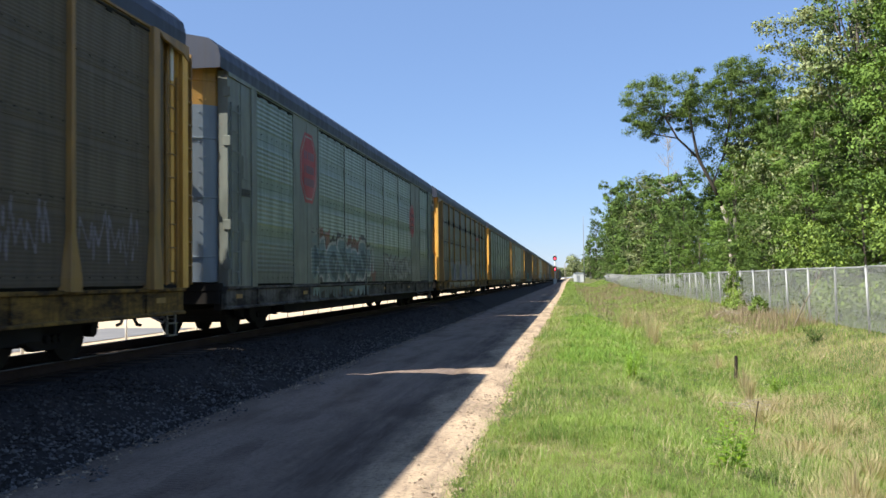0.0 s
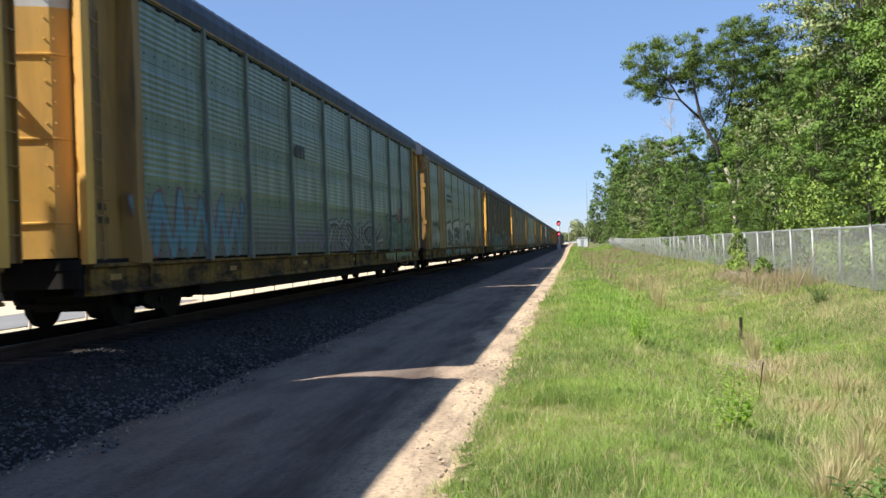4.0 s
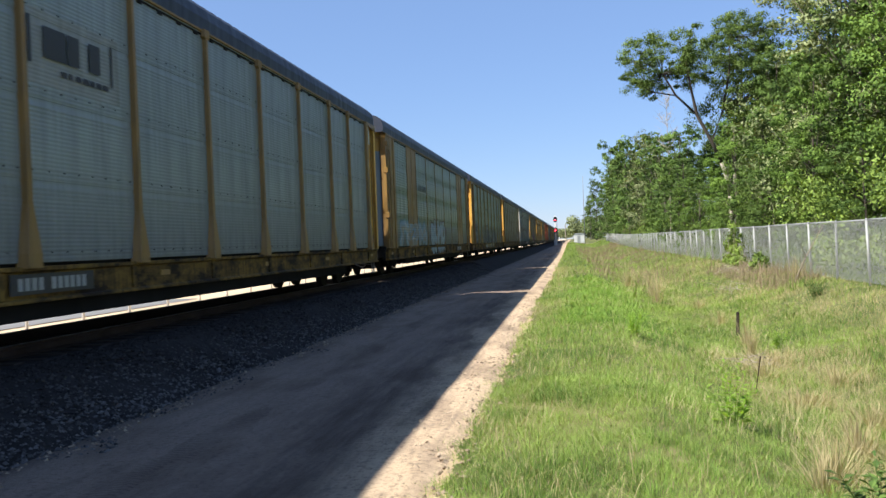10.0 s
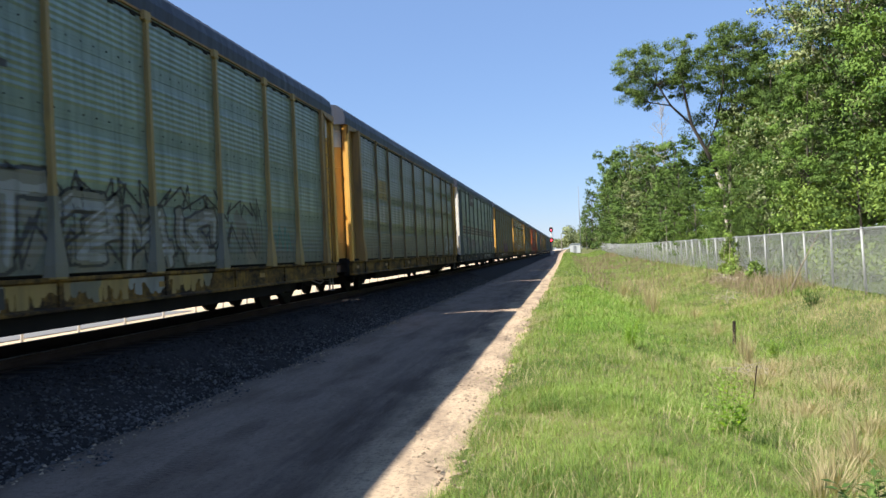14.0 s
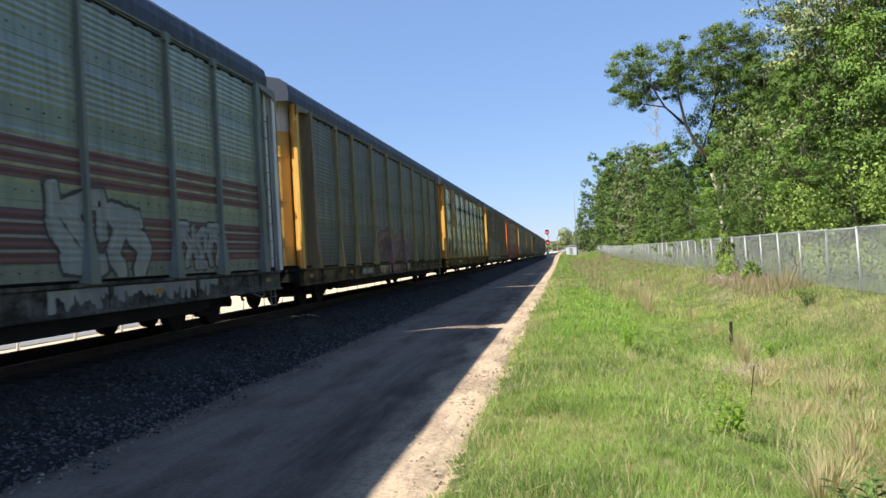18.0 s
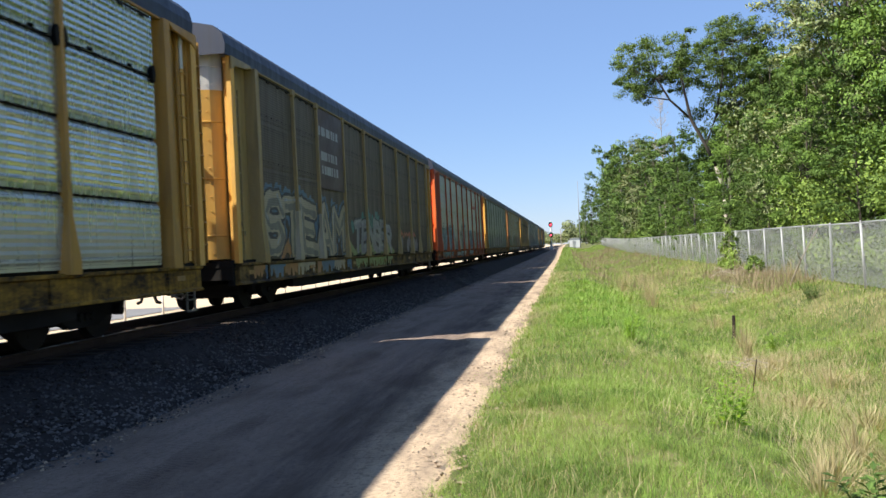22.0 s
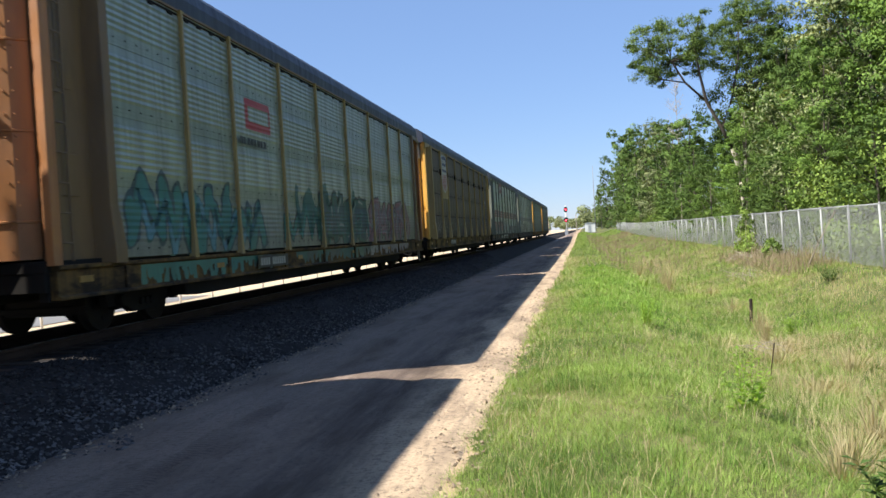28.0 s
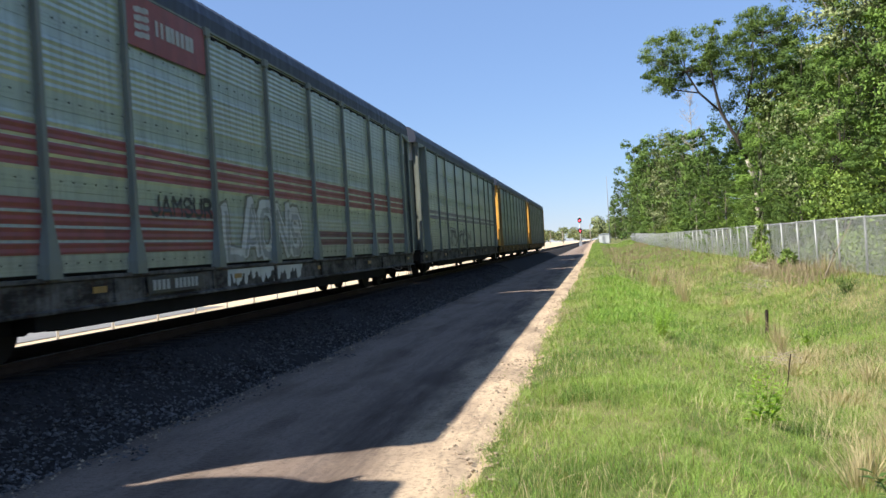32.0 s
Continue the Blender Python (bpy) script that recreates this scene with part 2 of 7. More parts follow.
M_WHITE = paint("white_paint", (0.62, 0.60, 0.55), 0.35, 0.5, rust=0.12)
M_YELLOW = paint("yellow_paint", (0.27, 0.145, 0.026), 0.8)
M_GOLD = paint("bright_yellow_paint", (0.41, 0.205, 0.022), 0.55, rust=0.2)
# door paints lighter than the trim: sunlight on the ends is in the colour
M_SUNLITDOOR = paint("door_yellow_paint", (0.66, 0.36, 0.060), 0.35, 0.55, rust=0.12)
M_SUNLITDOORORANGE = paint("door_orange_paint", (0.72, 0.130, 0.016), 0.3, 0.55, rust=0.1)
M_OLIVE = paint("olive_yellow_paint", (0.29, 0.195, 0.055), 0.6)
M_TAN = paint("beige_yellow_paint", (0.185, 0.122, 0.048), 0.75)
M_ORANGE = paint("orange_paint", (0.38, 0.070, 0.013), 0.5)
M_GREY = paint("pale_grey_paint", (0.140, 0.158, 0.132), 0.6, rust=0.3)
M_BROWNTRIM = paint("brown_yellow_paint", (0.150, 0.084, 0.028), 0.6)
M_BROWNDOOR = paint("brown_orange_door_paint", (0.34, 0.135, 0.035), 0.5)
M_NAVY = paint("slate_blue_paint", (0.07, 0.085, 0.12), 0.4)
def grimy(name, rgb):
    """Sill paint under a coat of track dirt: black greasy patches, rust, a little paint left."""
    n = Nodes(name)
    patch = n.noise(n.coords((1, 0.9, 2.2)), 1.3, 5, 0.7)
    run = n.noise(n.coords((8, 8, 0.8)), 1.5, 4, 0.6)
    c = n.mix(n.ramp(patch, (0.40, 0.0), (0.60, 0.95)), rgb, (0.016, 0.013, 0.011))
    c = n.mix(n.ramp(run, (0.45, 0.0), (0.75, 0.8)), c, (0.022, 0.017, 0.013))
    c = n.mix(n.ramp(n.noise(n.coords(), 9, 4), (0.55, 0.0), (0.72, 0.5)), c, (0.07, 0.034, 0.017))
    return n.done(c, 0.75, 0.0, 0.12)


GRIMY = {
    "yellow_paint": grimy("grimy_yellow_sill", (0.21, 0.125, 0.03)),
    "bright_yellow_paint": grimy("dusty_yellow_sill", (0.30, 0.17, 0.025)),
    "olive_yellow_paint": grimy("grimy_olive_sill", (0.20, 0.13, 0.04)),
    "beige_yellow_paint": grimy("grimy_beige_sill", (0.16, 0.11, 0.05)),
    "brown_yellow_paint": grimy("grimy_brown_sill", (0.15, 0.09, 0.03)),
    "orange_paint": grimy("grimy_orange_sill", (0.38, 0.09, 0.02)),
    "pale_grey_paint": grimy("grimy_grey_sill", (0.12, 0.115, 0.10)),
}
M_MAROON = paint("maroon_paint", (0.06, 0.012, 0.015), 0.35, rust=0.05)
M_BROWN = paint("brown_paint", (0.055, 0.026, 0.020), 0.3, rust=0.1)
M_RED = paint("red_paint", (0.32, 0.022, 0.026), 0.35, rust=0.05)
M_INK = paint("black_spray_paint", (0.012, 0.012, 0.013), 0.1, rust=0.0)
M_CHALK = paint("white_lettering", (0.33, 0.335, 0.31), 0.5, rust=0.05)
M_TEAL = paint("teal_spray_paint", (0.024, 0.150, 0.120), 0.35, rust=0.0)
M_SEA = paint("pale_sea_green_spray", (0.075, 0.150, 0.120), 0.5, rust=0.0)
M_AQUA = paint("aqua_spray_paint", (0.075, 0.20, 0.235), 0.35, rust=0.0)
M_SKYBLUE = paint("pale_blue_spray_paint", (0.19, 0.30, 0.40), 0.35, rust=0.0)
M_SHIELDBLUE = paint("dark_blue_emblem_paint", (0.020, 0.034, 0.11), 0.25, rust=0.0)
M_ORANGESPRAY = paint("orange_spray_paint", (0.30, 0.135, 0.035), 0.35, rust=0.0)
M_BLUESPRAY = paint("mid_blue_spray_paint", (0.055, 0.125, 0.185), 0.35, rust=0.0)
M_GREYTEAL = paint("grey_teal_spray_paint", (0.105, 0.170, 0.170), 0.4, rust=0.0)
M_REDHAZE = paint("red_spray_haze", (0.150, 0.036, 0.024), 0.45, rust=0.0)
M_DARKTEAL = paint("dark_teal_spray_paint", (0.014, 0.085, 0.068), 0.3, rust=0.0)
M_PALEBLUE = paint("powder_blue_spray_paint", (0.27, 0.38, 0.46), 0.3, rust=0.0)
M_PALEGREEN = paint("pale_green_spray_paint", (0.115, 0.190, 0.105), 0.4, rust=0.0)
M_SLATEDOOR = paint("blue_grey_door_paint", (0.165, 0.205, 0.24), 0.4, rust=0.1)
M_PINK = paint("pink_spray_paint", (0.15, 0.062, 0.085), 0.5, rust=0.0)
M_SILVER = paint("silver_spray_paint", (0.25, 0.26, 0.235), 0.5, rust=0.0)
M_CREAM = paint("cream_spray_paint", (0.34, 0.29, 0.18), 0.35, rust=0.0)
M_LIME = paint("lime_spray_paint", (0.18, 0.24, 0.06), 0.35, rust=0.0)
M_PLUM = paint("grey_purple_spray_paint", (0.15, 0.13, 0.155), 0.4, rust=0.0)
M_DULLRED = paint("dull_red_spray_paint", (0.115, 0.040, 0.026), 0.5, rust=0.1)
M_DULLPINK = paint("faded_pink_spray_paint", (0.20, 0.072, 0.092), 0.45, rust=0.0)
M_MISTBLUE = paint("mist_blue_spray_paint", (0.135, 0.185, 0.19), 0.55, rust=0.0)
M_DEEPTEAL = paint("deep_teal_spray_paint", (0.022, 0.05, 0.055), 0.3, rust=0.0)
M_PALEMUD = paint("khaki_spray_paint", (0.15, 0.145, 0.105), 0.5, rust=0.0)
M_BLUEHAZE = paint("blue_grey_spray_haze", (0.045, 0.075, 0.088), 0.4, rust=0.0)
M_PALEGREY = paint("pale_grey_spray_paint", (0.20, 0.195, 0.20), 0.5, rust=0.0)
M_STRIPERED = paint("red_stripe_paint", (0.21, 0.040, 0.036), 0.4, rust=0.05)
M_BRIGHTCHALK = paint("bright_white_spray_paint", (0.46, 0.47, 0.43), 0.35, rust=0.0)
M_STRIPE = paint("dull_red_stripe_paint", (0.10, 0.026, 0.024), 0.45, rust=0.05)
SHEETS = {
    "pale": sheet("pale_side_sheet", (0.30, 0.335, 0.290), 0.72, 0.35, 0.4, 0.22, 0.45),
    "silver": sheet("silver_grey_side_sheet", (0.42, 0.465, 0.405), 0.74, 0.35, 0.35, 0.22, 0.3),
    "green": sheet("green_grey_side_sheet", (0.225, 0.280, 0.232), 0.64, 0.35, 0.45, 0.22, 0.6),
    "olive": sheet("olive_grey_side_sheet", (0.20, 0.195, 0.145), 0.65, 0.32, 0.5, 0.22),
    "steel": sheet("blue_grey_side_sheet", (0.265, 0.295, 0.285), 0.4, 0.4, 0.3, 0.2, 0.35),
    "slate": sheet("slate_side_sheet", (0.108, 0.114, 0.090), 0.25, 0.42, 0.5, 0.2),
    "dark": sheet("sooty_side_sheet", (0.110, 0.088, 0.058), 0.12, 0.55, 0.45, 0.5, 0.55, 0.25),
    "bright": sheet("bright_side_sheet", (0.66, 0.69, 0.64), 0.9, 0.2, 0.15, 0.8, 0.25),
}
M_TRUNK = plain("dark_bark", (0.05, 0.04, 0.03), 0.9, 0.0, 0.6, 7.0, 0.6)
M_BARK = plain("grey_bark", (0.115, 0.098, 0.08), 0.9, 0.0, 0.6, 7.0, 0.6)
M_PALEBARK = plain("pale_grey_bark", (0.30, 0.265, 0.215), 0.9, 0.0, 0.5, 5.0, 0.5)
M_DEADWOOD = plain("dead_wood", (0.33, 0.28, 0.22), 0.9, 0.0, 0.5, 9.0, 0.4)
LEAVES = [
    leafy("oak_leaves", (0.026, 0.054, 0.012), (0.132, 0.200, 0.044), glow=0.14, own=0.4, vary=0.4),
    leafy("sweetgum_leaves", (0.028, 0.060, 0.014), (0.145, 0.228, 0.050), glow=0.14, own=0.4, vary=0.4),
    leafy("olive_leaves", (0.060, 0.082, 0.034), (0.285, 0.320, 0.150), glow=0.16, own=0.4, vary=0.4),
    leafy("bright_leaves", (0.042, 0.088, 0.016), (0.180, 0.285, 0.052), glow=0.14, own=0.4, vary=0.4),
]
SHRUB_LEAVES = leafy("shrub_leaves", (0.034, 0.072, 0.015), (0.265, 0.370, 0.074), glow=0.18, drift=0.9, own=0.4)
LEAN_LEAVES = leafy("leaning_tree_leaves", (0.030, 0.060, 0.013), (0.170, 0.245, 0.056), glow=0.18, own=0.4)
M_GRASS = leafy("verge_grass", (0.045, 0.105, 0.016), (0.335, 0.450, 0.115), 0.7, 0.3, 0.8, 0.55)
M_LUSH = leafy("lush_grass", (0.040, 0.105, 0.014), (0.290, 0.470, 0.085), 0.7, 0.3, 0.6, 0.55)
M_STRAW = leafy("dry_grass", (0.26, 0.22, 0.11), (0.54, 0.46, 0.28), 0.7, 0.25)
M_STEM = leafy("seed_stems", (0.16, 0.17, 0.06), (0.36, 0.33, 0.15), 0.7, 0.25)
M_WEED = leafy("weed_leaves", (0.15, 0.28, 0.04), (0.34, 0.50, 0.10), 0.5, 0.5)
M_REDDRY = leafy("russet_dead_stalks", (0.15, 0.115, 0.075), (0.34, 0.275, 0.175), 0.8, 0.15)

# ---- mesh tools ----
class Buf:
    """Collects plain polygons for one mesh."""

    def __init__(self):
        self.v, self.f, self.k = [], [], []

    def poly(self, pts, k=0):
        i = len(self.v)
        self.v += [tuple(p) for p in pts]
        self.f.append(tuple(range(i, i + len(pts))))
        self.k.append(k)

    def box(self, x0, x1, y0, y1, z0, z1, k=0):
        i = len(self.v)
        self.v += [(x, y, z) for z in (z0, z1) for x, y in ((x0, y0), (x1, y0), (x1, y1), (x0, y1))]
        for q in ((3, 2, 1, 0), (4, 5, 6, 7), (0, 1, 5, 4), (1, 2, 6, 5), (2, 3, 7, 6), (3, 0, 4, 7)):
            self.f.append(tuple(i + j for j in q))
            self.k.append(k)
        return self

    def loft(self, rings, close=True, caps=True, k=0):
        """Joins rings of equal length with quads."""
        i, n = len(self.v), len(rings[0])
        for r in rings:
            self.v += [tuple(p) for p in r]
        for a in range(len(rings) - 1):
            for b in range(n if close else n - 1):
                c = (b + 1) % n
                self.f.append((i + a * n + b, i + a * n + c, i + (a + 1) * n + c, i + (a + 1) * n + b))
                self.k.append(k)
        if caps and close:
            self.f.append(tuple(i + b for b in reversed(range(n))))
            self.f.append(tuple(i + (len(rings) - 1) * n + b for b in range(n)))
            self.k += [k, k]
        return self

    def extrude(self, outline, axis, a, b, k=0):
        """An outline of 2D points pushed along an axis: x (y,z), y (x,z) or z (x,y)."""
        def lift(p, t):
            return {"x": (t, p[0], p[1]), "y": (p[0], t, p[1]), "z": (p[0], p[1], t)}[axis]
        return self.loft([[lift(p, a) for p in outline], [lift(p, b) for p in outline]], k=k)

    def tube(self, pts, radii, n=6, k=0):
        """A round, tapering limb along the points."""
        pts = [Vector(p) for p in pts]
        if isinstance(radii, (int, float)):
            radii = [radii] * len(pts)
        rings = []
        for j, p in enumerate(pts):
            d = (pts[min(j + 1, len(pts) - 1)] - pts[max(j - 1, 0)]).normalized()
            u = d.cross(Vector((0.31, 0.27, 0.91)) if abs(d.z) < 0.9 else Vector((1, 0, 0))).normalized()
            w = d.cross(u)
            rings.append([p + (u * math.cos(a) + w * math.sin(a)) * radii[j] for a in (math.tau * q / n for q in range(n))])
        return self.loft(rings, k=k)

    def disc(self, x0, x1, r, cy=0.0, cz=0.0, n=20, k=0):
        ring = [(cy + r * math.cos(math.tau * q / n), cz + r * math.sin(math.tau * q / n)) for q in range(n)]
        return self.extrude(ring, "x", x0, x1, k)


def mesh(name, buf, mats, bevel=0.0, smooth=False):
    me = bpy.data.meshes.new(name)
    me.from_pydata(buf.v, [], buf.f)
    for m in mats if isinstance(mats, (list, tuple)) else [mats]:
        me.materials.append(m)
    if any(buf.k):
        me.polygons.foreach_set("material_index", buf.k)
    b = bmesh.new()
    b.from_mesh(me)
    if bevel:
        bmesh.ops.remove_doubles(b, verts=b.verts, dist=1e-5)
        sharp = [e for e in b.edges if len(e.link_faces) == 2 and e.calc_face_angle(0) > 0.5]
        bmesh.ops.bevel(b, geom=sharp, offset=bevel, segments=1, affect="EDGES", clamp_overlap=True)
    bmesh.ops.recalc_face_normals(b, faces=b.faces)
    b.to_mesh(me)
    b.free()
    if smooth:
        me.polygons.foreach_set("use_smooth", [True] * len(me.polygons))
    me.update()
    return me


def raw(name, verts, faces, mats, index=None, smooth=False, normals=None):
    """A mesh straight from arrays, for large counts."""
    me = bpy.data.meshes.new(name)
    me.from_pydata(verts, [], faces)
    for m in mats if isinstance(mats, (list, tuple)) else [mats]:
        me.materials.append(m)
    if index is not None:
        me.polygons.foreach_set("material_index", index)
    if smooth or normals is not None:
        me.polygons.foreach_set("use_smooth", [True] * len(me.polygons))
    if normals is not None:
        me.normals_split_custom_set_from_vertices(normals)
    return me


def part(name, me, parent, m=None, material=None, label=""):
    """One mesh object under a thing or under a part."""
    ob = new(name, me)
    ob.parent = parent
    if m is not None:
        ob.matrix_basis = m
    if material is not None:
        ob.material_slots[0].link = "OBJECT"
        ob.material_slots[0].material = material
    return tagged(ob, label)


def thing(name, m=None, label="", category="", group="", kind="", me=None):
    ob = new(name, me)
    if m is not None:
        ob.matrix_basis = m
    return tagged(ob, label, category, group, kind)


def smoothstep(a, b, x):
    t = min(1.0, max(0.0, (x - a) / (b - a)))
    return t * t * (3 - 2 * t)


# heights along the line, which runs to +y
RAIL_Z = 0.558
TRACK_X = -8.41


ROAD_Z = -0.40


def rise(x, y):
    """The land climbs a little towards the signals, far down the line."""
    return 0.9 * smoothstep(100, 260, y) * smoothstep(-6, -2, x)


def ground_height(x, y):
    """Verge, shallow ditch and fence bank beside the road; the lot beyond the line lies lower."""
    verge = 0.14 * smoothstep(-1.5, -0.2, x) * (1 - smoothstep(0.6, 2.4, x))
    ditch = smoothstep(0.4, 3.2, x) * (1 - smoothstep(4.6, 7.6, x))
    z = ROAD_Z - 0.05 + verge - 0.38 * ditch + 0.42 * smoothstep(4.2, 8.0, x)
    z += 0.06 * (noise.noise((x * 0.5, y * 0.5, 0)) + 0.5 * noise.noise((x * 1.7, y * 1.7, 4))) * smoothstep(-0.9, 0.6, x)
    z -= 0.35 * (1 - smoothstep(-15.0, -11.5, x))
    return z + rise(x, y)

# ---- ground, track and road ----
def build_ground():
    xs = [-900, -300, -120, -60, -40, -30, -24, -20, -17, -15, -14, -13, -12, -11, -9, -7, -5, -3.5, -2, -1.2]
    xs += [-0.9 + 0.35 * i for i in range(30)] + [10, 11.5, 14, 18, 24, 32, 50, 90, 200, 500, 900]
    ys = [-300, -100, -40, -15, -5] + [0.5 * i for i in range(0, 80)] + [40 + 2 * i for i in range(60)]
    ys += [165, 180, 200, 220, 240, 260, 300, 360, 450, 600, 900, 1400, 2200, 4000]
    verts = [(x, y, ground_height(x, y)) for y in ys for x in xs]
    w = len(xs)
    faces = [(j * w + i, j * w + i + 1, (j + 1) * w + i + 1, (j + 1) * w + i) for j in range(len(ys) - 1) for i in range(w - 1)]
    thing("ground", None, "grassy verge and ditch beside a sandy lot", "ground", kind="structure", me=raw("ground", verts, faces, M_GROUND, smooth=True))


def build_road():
    """Packed service road beside the line, ruts pressed into it, ragged edge to the grass."""
    r = random.Random(3)
    ys = [-40, -12] + [0.4 * i for i in range(0, 110)] + [44 + 3 * i for i in range(70)] + [262, 300, 400]
    rows = []
    for y in ys:
        left = -5.75 + 0.12 * noise.noise((y * 0.3, 0, 7))
        right = -1.0 + 0.25 * noise.noise((y * 0.22, 3, 1)) + 0.12 * noise.noise((y * 1.1, 5, 1))
        if y > 45:
            right -= 0.25 * smoothstep(45, 110, y)
        row = []
        for i in range(17):
            u = i / 16
            x = left + (right - left) * u
            z = ROAD_Z + 0.012 + 0.02 * math.sin(u * math.pi) + 0.018 * noise.noise((x * 1.3, y * 0.6, 2))
            for rut in (-4.35, -2.6):
                z -= 0.03 * math.exp(-((x - rut - 0.15 * noise.noise((y * 0.15, 9, rut))) / 0.2) ** 2)
            if i in (0, 16):
                z = ROAD_Z - 0.10
            z += rise(x, y)
            row.append((x, y, z))
        rows.append(row)
    b = Buf()
    b.loft(rows, close=False, caps=False)
    thing("road", None, "packed earth service road with wheel ruts", "road", kind="structure", me=mesh("road", b, M_ROAD, smooth=True))


def stones(name, count, area, size, material, seed, lift):
    """Many small angular stones in one mesh."""
    g = np.random.default_rng(seed)
    base = np.array([(1, 0, 0), (-1, 0, 0), (0, 1, 0), (0, -1, 0), (0, 0, 1), (0, 0, -1)], float)
    tri = np.array([(0, 2, 4), (2, 1, 4), (1, 3, 4), (3, 0, 4), (2, 0, 5), (1, 2, 5), (3, 1, 5), (0, 3, 5)])
    x0, x1, y0, y1, bias = area
    x = g.uniform(x0, x1, count)
    y = y0 + (y1 - y0) * g.random(count) ** bias
    z = np.array([lift(a, b) for a, b in zip(x, y)])
    s = size[0] + (size[1] - size[0]) * g.random(count) ** 2
    ang = g.uniform(0, math.tau, count)
    jit = base[None] * g.uniform(0.55, 1.2, (count, 6, 1)) + g.normal(0, 0.16, (count, 6, 3))
    c, sn = np.cos(ang)[:, None], np.sin(ang)[:, None]
    v = np.stack([jit[..., 0] * c - jit[..., 1] * sn, jit[..., 0] * sn + jit[..., 1] * c, jit[..., 2] * 0.7], -1) * s[:, None, None]
    v += np.stack([x, y, z], -1)[:, None, :]
    faces = (tri[None] + 6 * np.arange(count)[:, None, None]).reshape(-1, 3)
    return raw(name, v.reshape(-1, 3).tolist(), faces.tolist(), material)


BALLAST = [(-13.6, -0.95), (-11.4, 0.10), (-10.4, 0.25), (-6.85, 0.25), (-6.5, 0.20), (-5.85, -0.14), (-5.45, -0.36), (-5.1, -0.47)]


def ballast_height(x, y=0.0):
    for (xa, za), (xb, zb) in zip(BALLAST, BALLAST[1:]):
        if xa <= x <= xb:
            return za + (zb - za) * (x - xa) / (xb - xa)
    return 0.0


def build_track():
    b = Buf()
    rows = []
    for y in [-60, -30] + [1.0 * i for i in range(-10, 120)] + [120 + 8 * i for i in range(80)]:
        rows.append([(x + 0.1 * noise.noise((y * 0.4, i, 3)), y, z + 0.02 * noise.noise((y * 0.9, i, 8))) for i, (x, z) in enumerate(BALLAST)])
    b.loft(rows, close=False, caps=False)
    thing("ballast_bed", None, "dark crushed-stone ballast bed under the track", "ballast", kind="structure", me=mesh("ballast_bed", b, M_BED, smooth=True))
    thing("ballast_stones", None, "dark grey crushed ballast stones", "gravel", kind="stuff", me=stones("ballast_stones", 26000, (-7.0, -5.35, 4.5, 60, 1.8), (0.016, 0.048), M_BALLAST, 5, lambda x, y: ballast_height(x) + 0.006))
    toe = stones("toe_pebbles", 2200, (-5.9, -5.0, 5.5, 45, 1.5), (0.010, 0.036), M_PEBBLE, 6, lambda x, y: ROAD_Z + 0.02)
    thing("toe_pebbles", None, "pale pebbles strewn along the ballast toe", "gravel", kind="stuff", me=toe)
    spill = stones("spilled_stones", 5200, (-5.6, -4.75, 4.5, 60, 1.6), (0.012, 0.042), M_BALLAST, 7, lambda x, y: ROAD_Z + 0.02 if noise.noise((x * 2.5, y, 1)) > (x + 5.2) else -1.0)
    thing("spilled_stones", None, "dark ballast stones spilled onto the road's edge", "gravel", kind="stuff", me=spill)
    edge = stones("edge_pebbles", 1500, (-1.8, -0.85, 5.5, 34, 1.6), (0.008, 0.036), M_PEBBLE, 8, lambda x, y: ROAD_Z + 0.02)
    thing("edge_pebbles", None, "loose stones on the sandy road shoulder", "gravel", kind="stuff", me=edge)
    profile = [(-0.07, 0), (0.07, 0), (0.07, 0.018), (0.014, 0.035), (0.012, 0.12), (0.036, 0.135), (0.036, 0.168), (0.028, 0.175),
               (-0.028, 0.175), (-0.036, 0.168), (-0.036, 0.135), (-0.012, 0.12), (-0.014, 0.035), (-0.07, 0.018)]
    rail = Buf()
    rail.extrude(profile, "y", -60, 760)
    for i, p in enumerate(rail.f):
        zs = [rail.v[j][2] for j in p]
        rail.k[i] = 1 if len(p) == 4 and min(zs) > 0.16 else 0
    me = mesh("rail", rail, [M_RUST, M_RAILTOP])
    for dx in (-0.72, 0.72):
        ob = thing("rail", pose(TRACK_X + dx, 0, RAIL_Z - 0.302), "rusty steel rail with a polished head", "rail", "running rails", "structure", me)
    bed = thing("sleepers", pose(TRACK_X, 0, 0), "creosoted wooden sleepers set in dark ballast", "sleepers", kind="structure")
    t = Buf().box(-1.3, 1.3, -0.115, 0.115, 0.08, 0.262)
    tie = mesh("sleeper", t, M_TIE, 0.012)
    for i in range(290):
        part("sleeper", tie, bed, pose(random.uniform(-0.05, 0.05), 2 + 0.53 * i, random.uniform(-0.008, 0.008), 0, 0, random.uniform(-0.8, 0.8)))


build_ground()
build_road()
build_track()

# ---- the train of car-carrying wagons ----
PITCH = 28.55        # coupled length
SIDE = 1.6           # half the body's width
BAYS = [2.85, 2.15, 2.9, 2.9, 2.9, 2.9, 2.9, 2.15, 2.85]
FLUSH = [2.82, 2.2, 2.83, 2.83, 2.83, 2.83, 2.83, 2.2, 2.6]
BOTTOM, TOP = 0.97, 5.27


